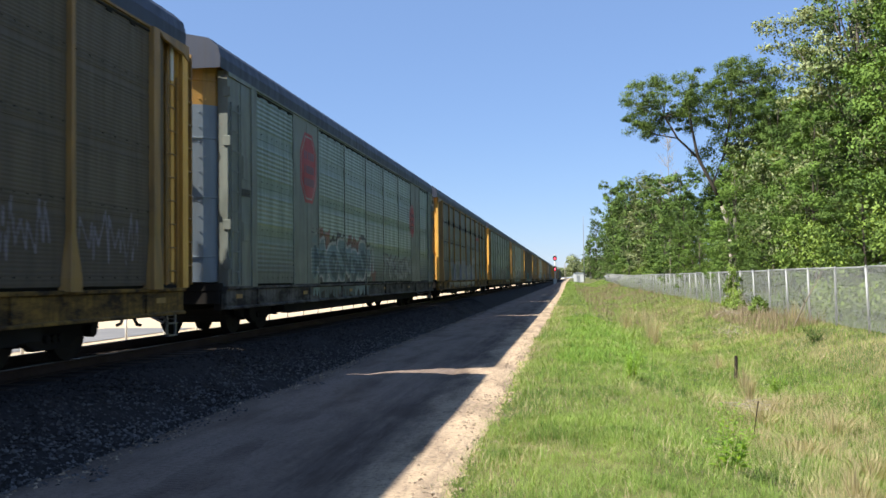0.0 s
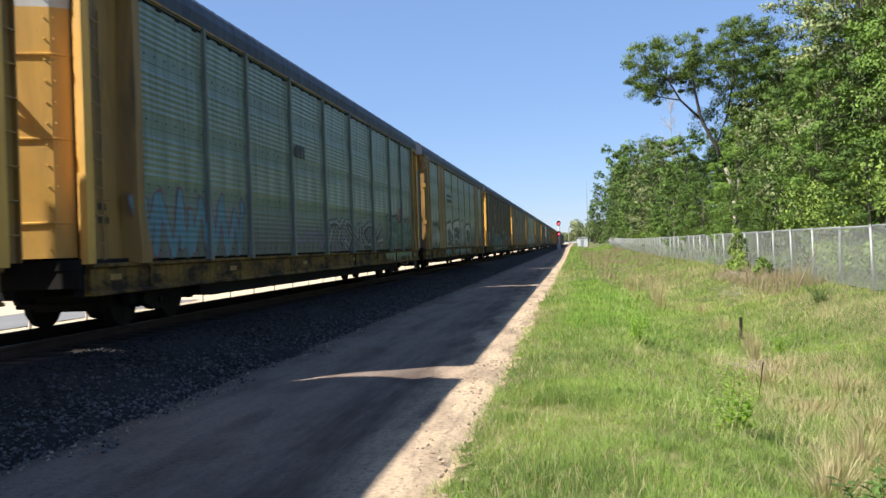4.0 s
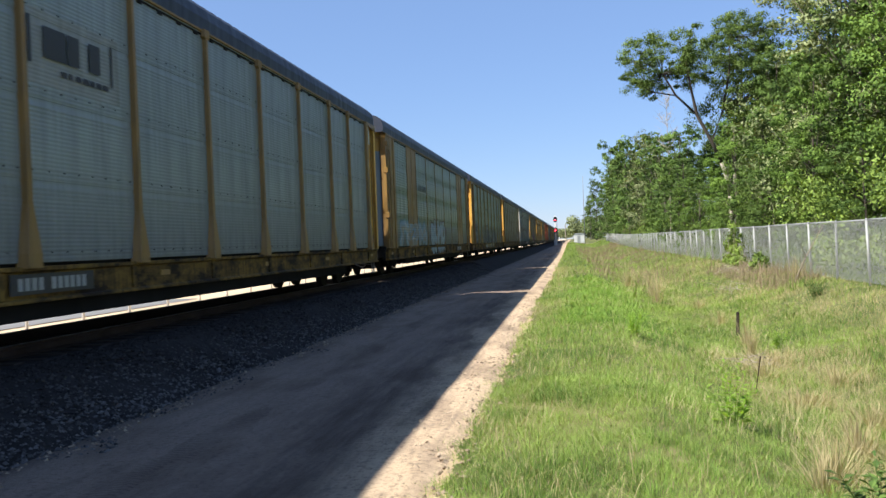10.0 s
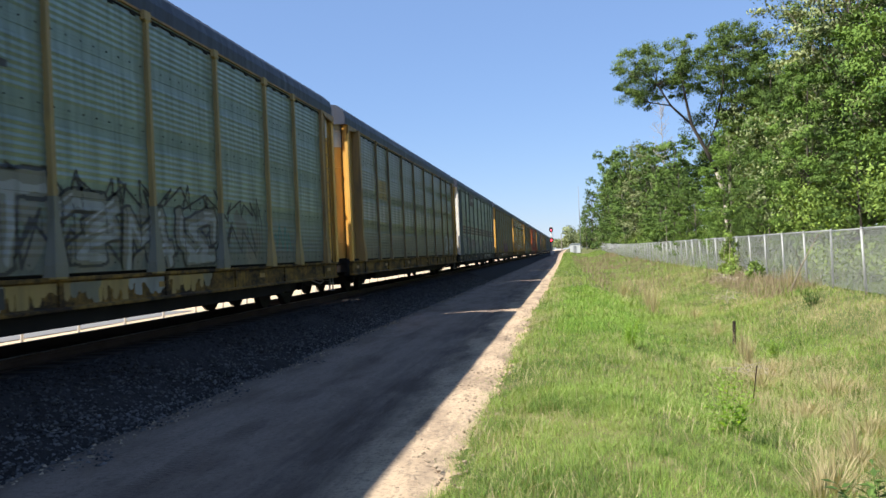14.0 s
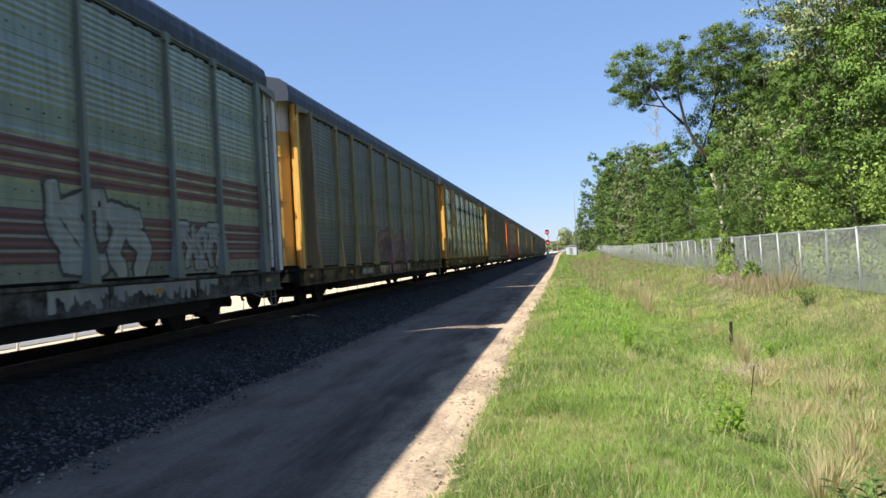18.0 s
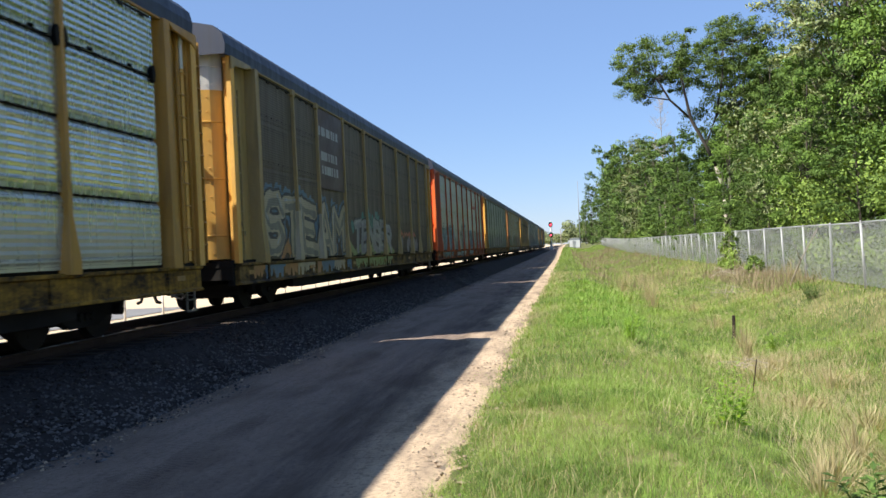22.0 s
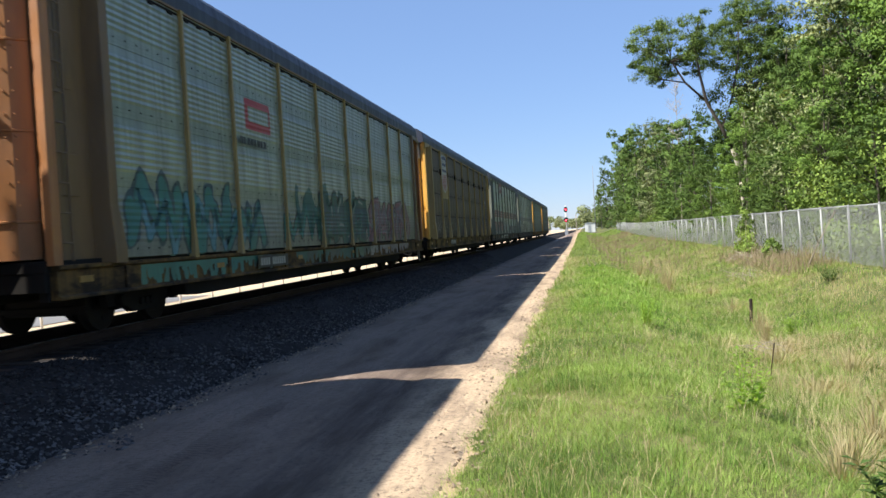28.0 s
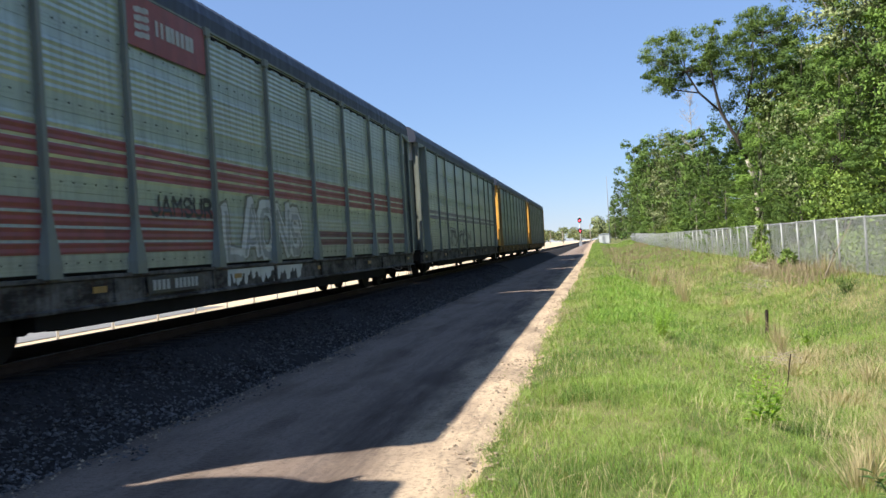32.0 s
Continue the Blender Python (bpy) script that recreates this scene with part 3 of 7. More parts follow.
def side_profile(kind, groove=0.006):
    """Heights and depths of the pressed side sheet, from sill to eave."""
    out, tiers = [], 4
    step = (TOP - BOTTOM) / tiers
    for i in range(tiers):
        z0 = BOTTOM + i * step
        if kind == "fine":
            n, a, b, d = 17, z0 + 0.05, z0 + step - 0.05, 0.0038
        else:
            n, a, b, d = (9, z0 + 0.10, z0 + step - 0.05, 0.0105) if kind == "dense" else (7, z0 + 0.26, z0 + step - 0.10, 0.0105)
        pitch = (b - a) / n
        low = 0.045 if i == 0 else groove
        out += [(z0, -low), (z0 + 0.03, -low), (z0 + 0.034, 0.0)]
        for j in range(n):
            z = a + j * pitch
            out += [(z + 0.02 * pitch, 0.0), (z + 0.44 * pitch, d), (z + 0.56 * pitch, d), (z + 0.98 * pitch, 0.0)]
    out.append((TOP, 0.0))
    return out


PROFILES = {k: side_profile(k) for k in ("wide", "fine", "dense")}
SHARED = {}


def shared(key, make):
    if key not in SHARED:
        SHARED[key] = make()
    return SHARED[key]


def panel_mesh(kind, length, seam):
    def make():
        prof = side_profile(kind, 0.045) if seam else PROFILES[kind]
        n = 1
        b = Buf()
        b.loft([[(d, -length / 2 + length * j / n, z) for j in range(n + 1)] for z, d in prof], close=False, caps=False)
        first = len(b.f)
        for i in range(4):
            z = BOTTOM + (TOP - BOTTOM) / 4 * i
            for j in range(8):
                y = length * ((j + 0.5) / 8 - 0.5)
                b.box(0.0, 0.010, y - 0.010, y + 0.010, z + 0.15, z + 0.17, 1)
        # black strip and notches stand in for the shadow gap below the eave
        b.box(0.0, 0.020, -length / 2 + 0.09, length / 2 - 0.09, TOP - 0.075, TOP - 0.045, 1)
        for j in range(4):
            y = length * ((j + 0.5) / 4 - 0.5)
            b.box(0.0, 0.022, y - 0.07 - 0.02 * (j % 2), y + 0.07, TOP - 0.115, TOP - 0.055, 1)
            for j in (-1, 1) if seam else ():
                b.box(0.0, 0.02, j * length * 0.21 - 0.05, j * length * 0.21 + 0.05, z + 0.03, z + 0.075, 1)
                b.extrude([(j * (length / 2 - 0.10) + 0.055 * math.cos(q * math.tau / 8), z + 0.04 + 0.15 * math.sin(q * math.tau / 8)) for q in range(8)], "x", 0.0, 0.07, 1)
        for f in range(first):
            zs = [b.v[q][2] for q in b.f[f]]
            if any(abs(BOTTOM + (TOP - BOTTOM) / 4 * i - min(zs)) < 1e-4 for i in range(4 if seam else 1)) and max(zs) - min(zs) < 0.031:
                b.k[f] = 1
        return mesh("side_panel", b, [SHEETS["pale"], M_BLACK])
    return shared(("panel", kind, length, seam), make)


def rib_mesh(style):
    def make():
        b = Buf()
        if style == "flared":
            rings = []
            for z, w, d in ((0.93, 0.20, 0.13), (1.12, 0.20, 0.13), (1.75, 0.075, 0.085), (5.12, 0.06, 0.075), (5.16, 0.15, 0.085), (5.31, 0.15, 0.085)):
                rings.append([(-0.03, -w, z), (d, -w * 0.72, z), (d, w * 0.72, z), (-0.03, w, z)])
            b.loft(rings)
        elif style == "slim":
            rings = [[(-0.03, -w, z), (d, -w * 0.8, z), (d, w * 0.8, z), (-0.03, w, z)] for z, w, d in
                     ((0.93, 0.10, 0.09), (1.5, 0.05, 0.07), (5.2, 0.045, 0.065), (5.3, 0.09, 0.07))]
            b.loft(rings)
        else:
            b.box(-0.03, 0.022, -0.045, 0.045, 0.95, 5.3)
        return mesh("rib", b, M_YELLOW, 0.006)
    return shared(("rib", style), make)


def sill_mesh():
    def make():
        b = Buf()
        outline = [(0.0, 0.49), (0.06, 0.49), (0.06, 0.53), (0.012, 0.55), (0.012, 0.88), (0.06, 0.90), (0.06, 0.955), (-0.10, 0.955), (-0.10, 0.49)]
        b.extrude(outline, "y", -13.28, 13.28)
        for y in (-11.5, -7.6, -4.3, -1.2, 2.0, 5.2, 8.4, 11.9):
            b.box(0.0, 0.045, y - 0.06, y + 0.06, 0.55, 0.89)
        return mesh("side_sill", b, M_YELLOW, 0.006)
    return shared("sill", make)


def roof_mesh():
    def make():
        prof = [(-1.60, 5.30), (-1.61, 5.52), (-1.56, 5.72), (-1.36, 5.90), (-0.8, 6.02), (0, 6.08), (0.8, 6.02), (1.36, 5.90), (1.56, 5.72), (1.61, 5.52), (1.60, 5.30)]
        b, rows, y, step = Buf(), [], -13.31, 0.22
        while y <= 13.32:
            k = round((y + 13.31) / step)
            rise = 0.005 if k % 2 else 0.0
            rows.append([(x * (1 + rise * 0.5), y, z + (rise if z > 5.35 else 0)) for x, z in prof])
            y += step
        b.loft(rows, close=False, caps=False)
        for y in (-13.32, 13.32):
            b.poly([(x, y, z) for x, z in prof])
        return mesh("roof", b, M_ROOF)
    return shared("roof", make)


def underframe_mesh():
    def make():
        b = Buf()
        b.box(-1.48, 1.48, -13.4, 13.4, 0.86, 1.02)
        b.box(-0.38, 0.38, -13.3, 13.3, 0.45, 0.88)
        b.extrude([(-8.95, 0.5), (-8.75, 0.25), (8.75, 0.25), (8.95, 0.5)], "x", 1.16, 1.42)
        b.extrude([(-8.95, 0.5), (-8.75, 0.25), (8.75, 0.25), (8.95, 0.5)], "x", -1.42, -1.16)
        for y in (-8.4, -5.6, -2.8, 0, 2.8, 5.6, 8.4):
            b.box(-1.45, 1.45, y - 0.08, y + 0.08, 0.5, 0.87)
        for s in (-1, 1):
            b.box(-1.45, 1.45, s * 13.28 - 0.1, s * 13.28 + 0.1, 0.60, 0.95)
            b.box(1.30, 1.44, min(s * 8.9, s * 13.3), max(s * 8.9, s * 13.3), 0.47, 0.9)
            b.box(-1.44, -1.30, min(s * 8.9, s * 13.3), max(s * 8.9, s * 13.3), 0.47, 0.9)
            b.box(1.16, 1.42, min(s * 8.6, s * 9.25), max(s * 8.6, s * 9.25), 0.28, 0.55)
            b.box(-1.2, 1.2, s * 10.05 - 0.2, s * 10.05 + 0.2, 0.62, 0.88)
        return mesh("underframe", b, M_BLACK, 0.01)
    return shared("underframe", make)


DOOR = [(-1.50, 13.05), (-1.14, 13.42), (-0.42, 13.66), (0.0, 13.68), (0.42, 13.66), (1.14, 13.42), (1.50, 13.05)]


def door_mesh(half, z0, z1, name):
    def make():
        pts = DOOR[3:] if half > 0 else DOOR[:4]
        b = Buf()
        inner = [(x * 0.98, y - 0.06) for x, y in reversed(pts)]
        ring = pts + inner
        if name == "end_door_top":
            levels = ((z0, 1.0, 0.0), (z1 - 0.42, 1.0, 0.0), (z1 - 0.18, 0.95, -0.06), (z1, 0.84, -0.2))
            b.loft([[(x * k, y + d, z) for x, y in ring] for z, k, d in levels])
        else:
            b.extrude(ring, "z", z0, z1)
        for z in (z0 + 0.5, z0 + 1.7, z0 + 2.9):
            if z < z1 - 0.2:
                for (xa, ya), (xb, yb) in zip(pts, pts[1:]):
                    b.loft([[(xa, ya, z - 0.02), (xa, ya + 0.022, z - 0.012), (xa, ya + 0.022, z + 0.012), (xa, ya, z + 0.02)],
                            [(xb, yb, z - 0.02), (xb, yb + 0.022, z - 0.012), (xb, yb + 0.022, z + 0.012), (xb, yb, z + 0.02)]])
        for (xa, ya), (xb, yb) in zip(pts, pts[1:]):
            for t in (0.1, 0.9):
                x, y = xa + (xb - xa) * t, ya + (yb - ya) * t
                z = z0 + 0.12
                while z < z1 - 0.05:
                    b.box(x - 0.011, x + 0.011, y, y + 0.016, z - 0.011, z + 0.011)
                    z += 0.3
        return mesh(name, b, M_YELLOW)
    return shared((name, half), make)


def corner_meshes(style):
    """Recess plate, edge post, inner post and top bracket of a wagon's corner, for the side facing +x and the end at +y."""
    def make():
        inner = 12.30 if style == "B" else 11.95
        plate, edge, post, cap, stiff, card, low_card = Buf(), Buf(), Buf(), Buf(), Buf(), Buf(), Buf()
        if style == "B":
            plate.box(-0.24, -0.20, inner - 0.5, 13.26, 0.95, 5.30)
            stiff.box(-0.20, -0.13, inner + 0.58, inner + 0.66, 1.0, 5.25)
            low_card.box(-0.20, -0.175, inner + 0.12, inner + 0.50, 1.9, 2.5)
            card.box(-0.20, -0.185, inner + 0.14, inner + 0.48, 3.4, 4.6)
            edge.box(-0.10, 0.012, 13.25, 13.40, 0.95, 5.32)
            edge.box(-0.24, -0.10, 13.22, 13.26, 0.95, 5.32)
            edge.box(-0.02, 0.010, 13.19, 13.25, 0.95, 5.32)
            post.loft([[(-0.24, inner - a, z), (d, inner - a + 0.05, z), (d, inner - 0.06, z), (-0.24, inner, z)] for z, a, d in ((0.93, 0.44, 0.10), (1.15, 0.44, 0.10), (1.8, 0.34, 0.05), (5.30, 0.34, 0.05))])
            cap.extrude([(inner - 0.1, 5.31), (13.40, 5.31), (13.40, 5.02), (13.18, 5.12), (inner + 0.1, 5.20)], "x", -0.03, 0.035)
        else:
            plate.box(-0.06, -0.01, inner, 13.20, 0.95, 5.32)
            stiff.box(-0.01, 0.006, 12.538, 12.562, 0.97, 5.30)
            low_card.box(-0.01, 0.006, 12.1, 12.45, 1.9, 2.3)
            card.box(-0.01, 0.008, 12.1, 12.45, 3.2, 3.7)
            edge.box(-0.22, -0.005, 13.20, 13.25, 0.95, 5.34)
            for z in (4.9, 3.9, 2.2, 1.4):
                edge.box(-0.1, 0.06, 13.24, 13.28, z - 0.1, z + 0.1)
            post.box(-0.06, 0.02, inner - 0.06, inner + 0.26, 0.93, 5.30)
            cap.box(-0.05, 0.02, inner, 13.25, 5.22, 5.31)
        return [mesh(n, b, M_YELLOW, 0.008) for n, b in (("recess_plate", plate), ("stiffener", stiff), ("placard", card), ("placard", low_card), ("edge_post", edge), ("inner_post", post), ("top_bracket", cap))]
    return shared(("corner", style), make)


def ladder_meshes():
    def make():
        rail = Buf()
        for y in (12.76, 13.16):
            rail.tube([(-0.13, y, 1.0), (-0.13, y, 4.7)], 0.018, 5)
        rung = Buf().tube([(-0.13, 12.76, 0), (-0.10, 12.96, 0), (-0.13, 13.16, 0)], 0.013, 5)
        return mesh("ladder", rail, M_YELLOW), mesh("rung", rung, M_YELLOW)
    return shared("ladder", make)


def end_ladder_meshes():
    """Channel column with rungs that stands off a wagon's end, beside the door."""
    def make():
        col = Buf().box(-0.20, -0.17, 13.44, 13.80, 1.0, 5.28).box(-0.20, -0.10, 13.42, 13.45, 1.0, 5.28).box(-0.20, -0.10, 13.79, 13.82, 1.0, 5.28)
        for z in (1.15, 2.6, 4.0, 5.1):
            col.box(-0.24, -0.20, 13.05, 13.60, z - 0.04, z + 0.04)
        rung = Buf().tube([(-0.10, 13.44, 0), (-0.075, 13.62, 0), (-0.10, 13.80, 0)], 0.014, 5)
        return mesh("end_ladder", col, M_YELLOW, 0.006), mesh("rung", rung, M_YELLOW)
    return shared("end_ladder", make)


def truck_meshes():
    def make():
        frame_buf = Buf()
        out = [(-1.25, 0.50), (-1.18, 0.62), (-0.75, 0.66), (-0.42, 0.78), (0.42, 0.78), (0.75, 0.66), (1.18, 0.62), (1.25, 0.50), (1.15, 0.34),
               (0.66, 0.34), (0.40, 0.20), (-0.40, 0.20), (-0.66, 0.34), (-1.15, 0.34)]
        for x in (0.93, -1.07):
            frame_buf.extrude(out, "x", x, x + 0.14)
        frame_buf.box(-1.05, 1.05, -0.22, 0.22, 0.46, 0.74)
        for s in (-1, 1):
            for y in (-0.89, 0.89):
                frame_buf.disc(min(s * 1.07, s * 1.2), max(s * 1.07, s * 1.2), 0.10, y, 0.42, 10)
            for y in (-0.16, 0, 0.16):
                frame_buf.disc(min(s * 1.05, s * 1.12), max(s * 1.05, s * 1.12), 0.07, y, 0.36, 8)
        frame_buf.box(-0.62, 0.62, -1.30, 1.30, 0.24, 0.56)
        for y in (-0.55, 0.55):
            frame_buf.box(0.66, 0.92, y - 0.10, y + 0.10, 0.26, 0.50)
            frame_buf.box(-0.92, -0.66, y - 0.10, y + 0.10, 0.26, 0.50)
        frame_buf.box(-0.85, 0.85, -1.45, -1.38, 0.30, 0.38)
        frame_buf.box(-0.85, 0.85, 1.38, 1.45, 0.30, 0.38)
        w = Buf()
        for s in (-1, 1):
            a, c = sorted((s * 0.66, s * 0.78))
            w.disc(a, c, 0.457, n=24)
            a, c = sorted((s * 0.64, s * 0.67))
            w.disc(a, c, 0.482, n=24)
            a, c = sorted((s * 0.78, s * 0.81))
            w.disc(a, c, 0.13, n=12)
            for q in range(5):
                ang = math.tau * q / 5
                w.box(c - 0.032, c - 0.022, 0.26 * math.cos(ang) - 0.03, 0.26 * math.cos(ang) + 0.03, 0.26 * math.sin(ang) - 0.03, 0.26 * math.sin(ang) + 0.03)
        w.disc(-1.05, 1.05, 0.08, n=10)
        return mesh("truck", frame_buf, M_BLACK, 0.008), mesh("wheelset", w, M_WHEEL)
    return shared("truck", make)


def coupling_meshes():
    def make():
        c = Buf()
        c.box(-0.11, 0.11, 12.9, 13.95, 0.78, 0.98)
        c.extrude([(-0.20, 13.95), (0.14, 13.95), (0.16, 14.2), (0.02, 14.27), (-0.02, 14.12), (-0.2, 14.25)], "z", 0.72, 1.02)
        h = Buf()
        pts = [(0.36, 13.45, 0.72), (0.38, 13.62, 0.60), (0.36, 13.80, 0.38), (0.30, 14.02, 0.26), (0.24, 14.27, 0.24)]
        h.tube(pts, 0.032, 7)
        g = Buf()
        g.tube([(1.32, 13.30, 0.60), (1.34, 13.62, 0.56), (1.30, 13.66, 0.62), (0.5, 13.66, 0.66), (0.4, 13.30, 0.66)], 0.018, 5)
        g.box(1.0, 1.25, 13.34, 13.5, 0.45, 0.50)
        for x in (1.02, 1.22):
            g.box(x - 0.015, x + 0.015, 13.36, 13.40, 0.45, 0.8)
        b = Buf()
        b.tube([(1.05, 13.38, 0.52), (1.00, 13.75, 0.36), (0.85, 13.95, 0.30), (0.55, 14.02, 0.42), (0.40, 13.86, 0.56)], 0.022, 6)
        b.box(0.92, 1.08, 13.36, 13.52, 0.48, 0.64)
        r = Buf()
        r.tube([(1.38, 13.30, 0.40), (0.95, 13.45, 0.42), (0.60, 13.90, 0.50)], 0.014, 5)
        s = Buf()
        for y in (12.86, 13.18):
            s.box(1.44, 1.47, y - 0.02, y + 0.02, 0.12, 0.55)
        s.box(1.43, 1.50, 12.84, 13.20, 0.11, 0.14)
        s.box(1.43, 1.50, 12.84, 13.20, 0.32, 0.345)
        return (mesh("coupler", c, M_RUST, 0.015), mesh("air_hose", h, M_BLACK), mesh("uncoupling_lever", g, M_PIPE),
                mesh("brake_pipe", b, M_PIPE), mesh("brake_rod", r, M_PIPE), mesh("corner_step", s, M_PIPE))
    return shared("coupling", make)


# strokes of painted lettering on a 4 x 4 grid
STROKES = {
    "A": "00 24 40;11 31", "B": "00 04 24 33 22 02;22 32 41 30 00", "C": "43 34 14 03 01 10 30 41", "E": "40 00 04 44;02 32", "G": "43 34 14 03 01 10 30 41 42 22",
    "H": "00 04;40 44;02 42", "I": "20 24", "K": "00 04;44 02 40", "L": "04 00 40", "M": "00 04 22 44 40", "N": "00 04 40 44", "O": "10 01 03 14 34 43 41 30 10",
    "P": "00 04 34 43 32 02", "R": "00 04 34 43 32 02;22 40", "S": "43 34 14 03 12 32 41 30 10 01", "T": "04 44;24 20", "U": "04 01 10 30 41 44", "W": "04 10 22 30 44",
    "Z": "04 44 00 40", "J": "44 41 30 10 01", "D": "00 04 24 43 41 20 00", "X": "00 44;04 40", "Y": "04 22 44;22 20",
}


# unreadable painted shapes on the same grid
WILD = ["03 14 34 42 21 10 30;22 44", "00 13 04 24 33 44 31 40", "04 02 20 31 13 34 44 42;10 40", "01 10 22 04 14 32 41 43", "00 04 12 34 33 40;21 41",
        "14 03 11 30 42 33 24;02 22", "04 11 00 30 41 22 44;13 33", "10 01 13 04 34 23 42 30"]


def strokes_of(text, y0, y1, z0, z1):
    """Line pieces of lettering spread over y0..y1, z0..z1."""
    segs, w = [], (y1 - y0) / len(text)
    for i, ch in enumerate(text):
        for run in (STROKES[ch] if ch in STROKES else WILD[int(ch)]).split(";"):
            pts = [(y0 + w * (i + 0.14 + 0.72 * int(p[0]) / 4), z0 + (z1 - z0) * int(p[1]) / 4) for p in run.split()]
            segs += list(zip(pts, pts[1:]))
    return segs


def scrawl_of(seed, y0, y1, z0, z1, n=26):
    """A wild, unreadable tangle of spray strokes."""
    r = random.Random(seed)
    pts, y = [], y0
    for i in range(n):
        y = y0 + (y1 - y0) * min(1, max(0, i / (n - 1) + r.uniform(-0.05, 0.05)))
        pts.append((y, z0 + (z1 - z0) * (r.uniform(0, 0.35) if i % 2 else r.uniform(0.6, 1.0))))
    return list(zip(pts, pts[1:]))


def paint_rows(inside, y0, y1, z0, z1, kind, lift):
    """Fills a shape with strips that lie on the pressed sheet. inside(y, z) is below zero within the shape."""
    prof = [p for p in PROFILES[kind] if z0 <= p[0] <= z1] if kind else []
    k = max(16, int((z1 - z0) / 0.021))
    zs = sorted({z0, z1, *[round(z0 + (z1 - z0) * i / k, 4) for i in range(k + 1)], *[p[0] for p in prof]})
    ys = np.linspace(y0, y1, max(24, int((y1 - y0) / 0.03)))
    table = PROFILES[kind] if kind else [(0, 0), (9, 0)]
    zz, dd = [p[0] for p in table], [p[1] for p in table]
    b = Buf()
    for za, zb in zip(zs, zs[1:]):
        if zb - za < 0.0005:
            continue
        mid = (za + zb) / 2
        f = inside(ys, np.full_like(ys, mid))
        neg = f < 0
        edges = np.nonzero(neg[1:] != neg[:-1])[0]
        cuts = [ys[i] + (ys[i + 1] - ys[i]) * f[i] / (f[i] - f[i + 1]) for i in edges]
        if neg[0]:
            cuts.insert(0, ys[0])
        if neg[-1]:
            cuts.append(ys[-1])
        da, db = float(np.interp(za, zz, dd)) + lift, float(np.interp(zb, zz, dd)) + lift
        for a, c in zip(cuts[::2], cuts[1::2]):
            b.poly([(da, a, za), (da, c, za), (db, c, zb), (db, a, zb)])
    return b


def seg_field(segs, radius, wobble=0.0, seed=0.0, block=0.0, drop=(0.0, 0.0)):
    """Thick strokes: round ones, or chiselled ones where block is above zero."""
    P = np.array(segs, float) + np.array(drop)

    def field(y, z):
        a, d = P[:, 0], P[:, 1] - P[:, 0]
        q = np.stack([y, z], -1)[:, None, :] - a[None]
        t = np.clip((q * d[None]).sum(-1) / np.maximum((d * d).sum(-1), 1e-9), 0, 1)
        o = q - t[..., None] * d[None]
        dist = np.sqrt((o ** 2).sum(-1))
        if block:
            sharp = np.maximum(np.abs(o[..., 0] + 0.35 * o[..., 1]), np.abs(o[..., 1] - 0.25 * o[..., 0]))
            dist = dist * (1 - block) + sharp * block
        waves = 0.5 * np.sin(y * 9.1 + seed) * np.cos(z * 10.7 + seed) + 0.35 * np.sin(y * 3.7 + z * 2.9 + 2 * seed) + 0.28 * np.sin(y * 17.3 - z * 12.1 + seed)
        return dist.min(1) - radius * (1 + wobble * waves)
    return field


def poly_field(pts):
    """Field of a convex outline given anticlockwise."""
    P = np.array(pts, float)

    def field(y, z):
        out = np.full_like(y, -9.0)
        for a, c in zip(P, np.roll(P, -1, 0)):
            d = c - a
            out = np.maximum(out, ((y - a[0]) * d[1] - (z - a[1]) * d[0]) / np.hypot(*d))
        return out
    return field


def rect(y0, y1, z0, z1):
    return poly_field([(y0, z0), (y1, z0), (y1, z1), (y0, z1)])


def on_side(car, name, field, box, kind, material, layer=1, base=1.562, label=""):
    """Paint on a wagon's side, laid on its sheet."""
    b = paint_rows(field, *box, kind, 0.004 * layer)
    if b.f:
        me = raw(name, b.v, b.f, material)
        tagged(part(name, me, car, pose(base, 0, 0)), label, kind="stuff" if name in ("graffiti", "emblem_ground", "faded_emblem") else "")


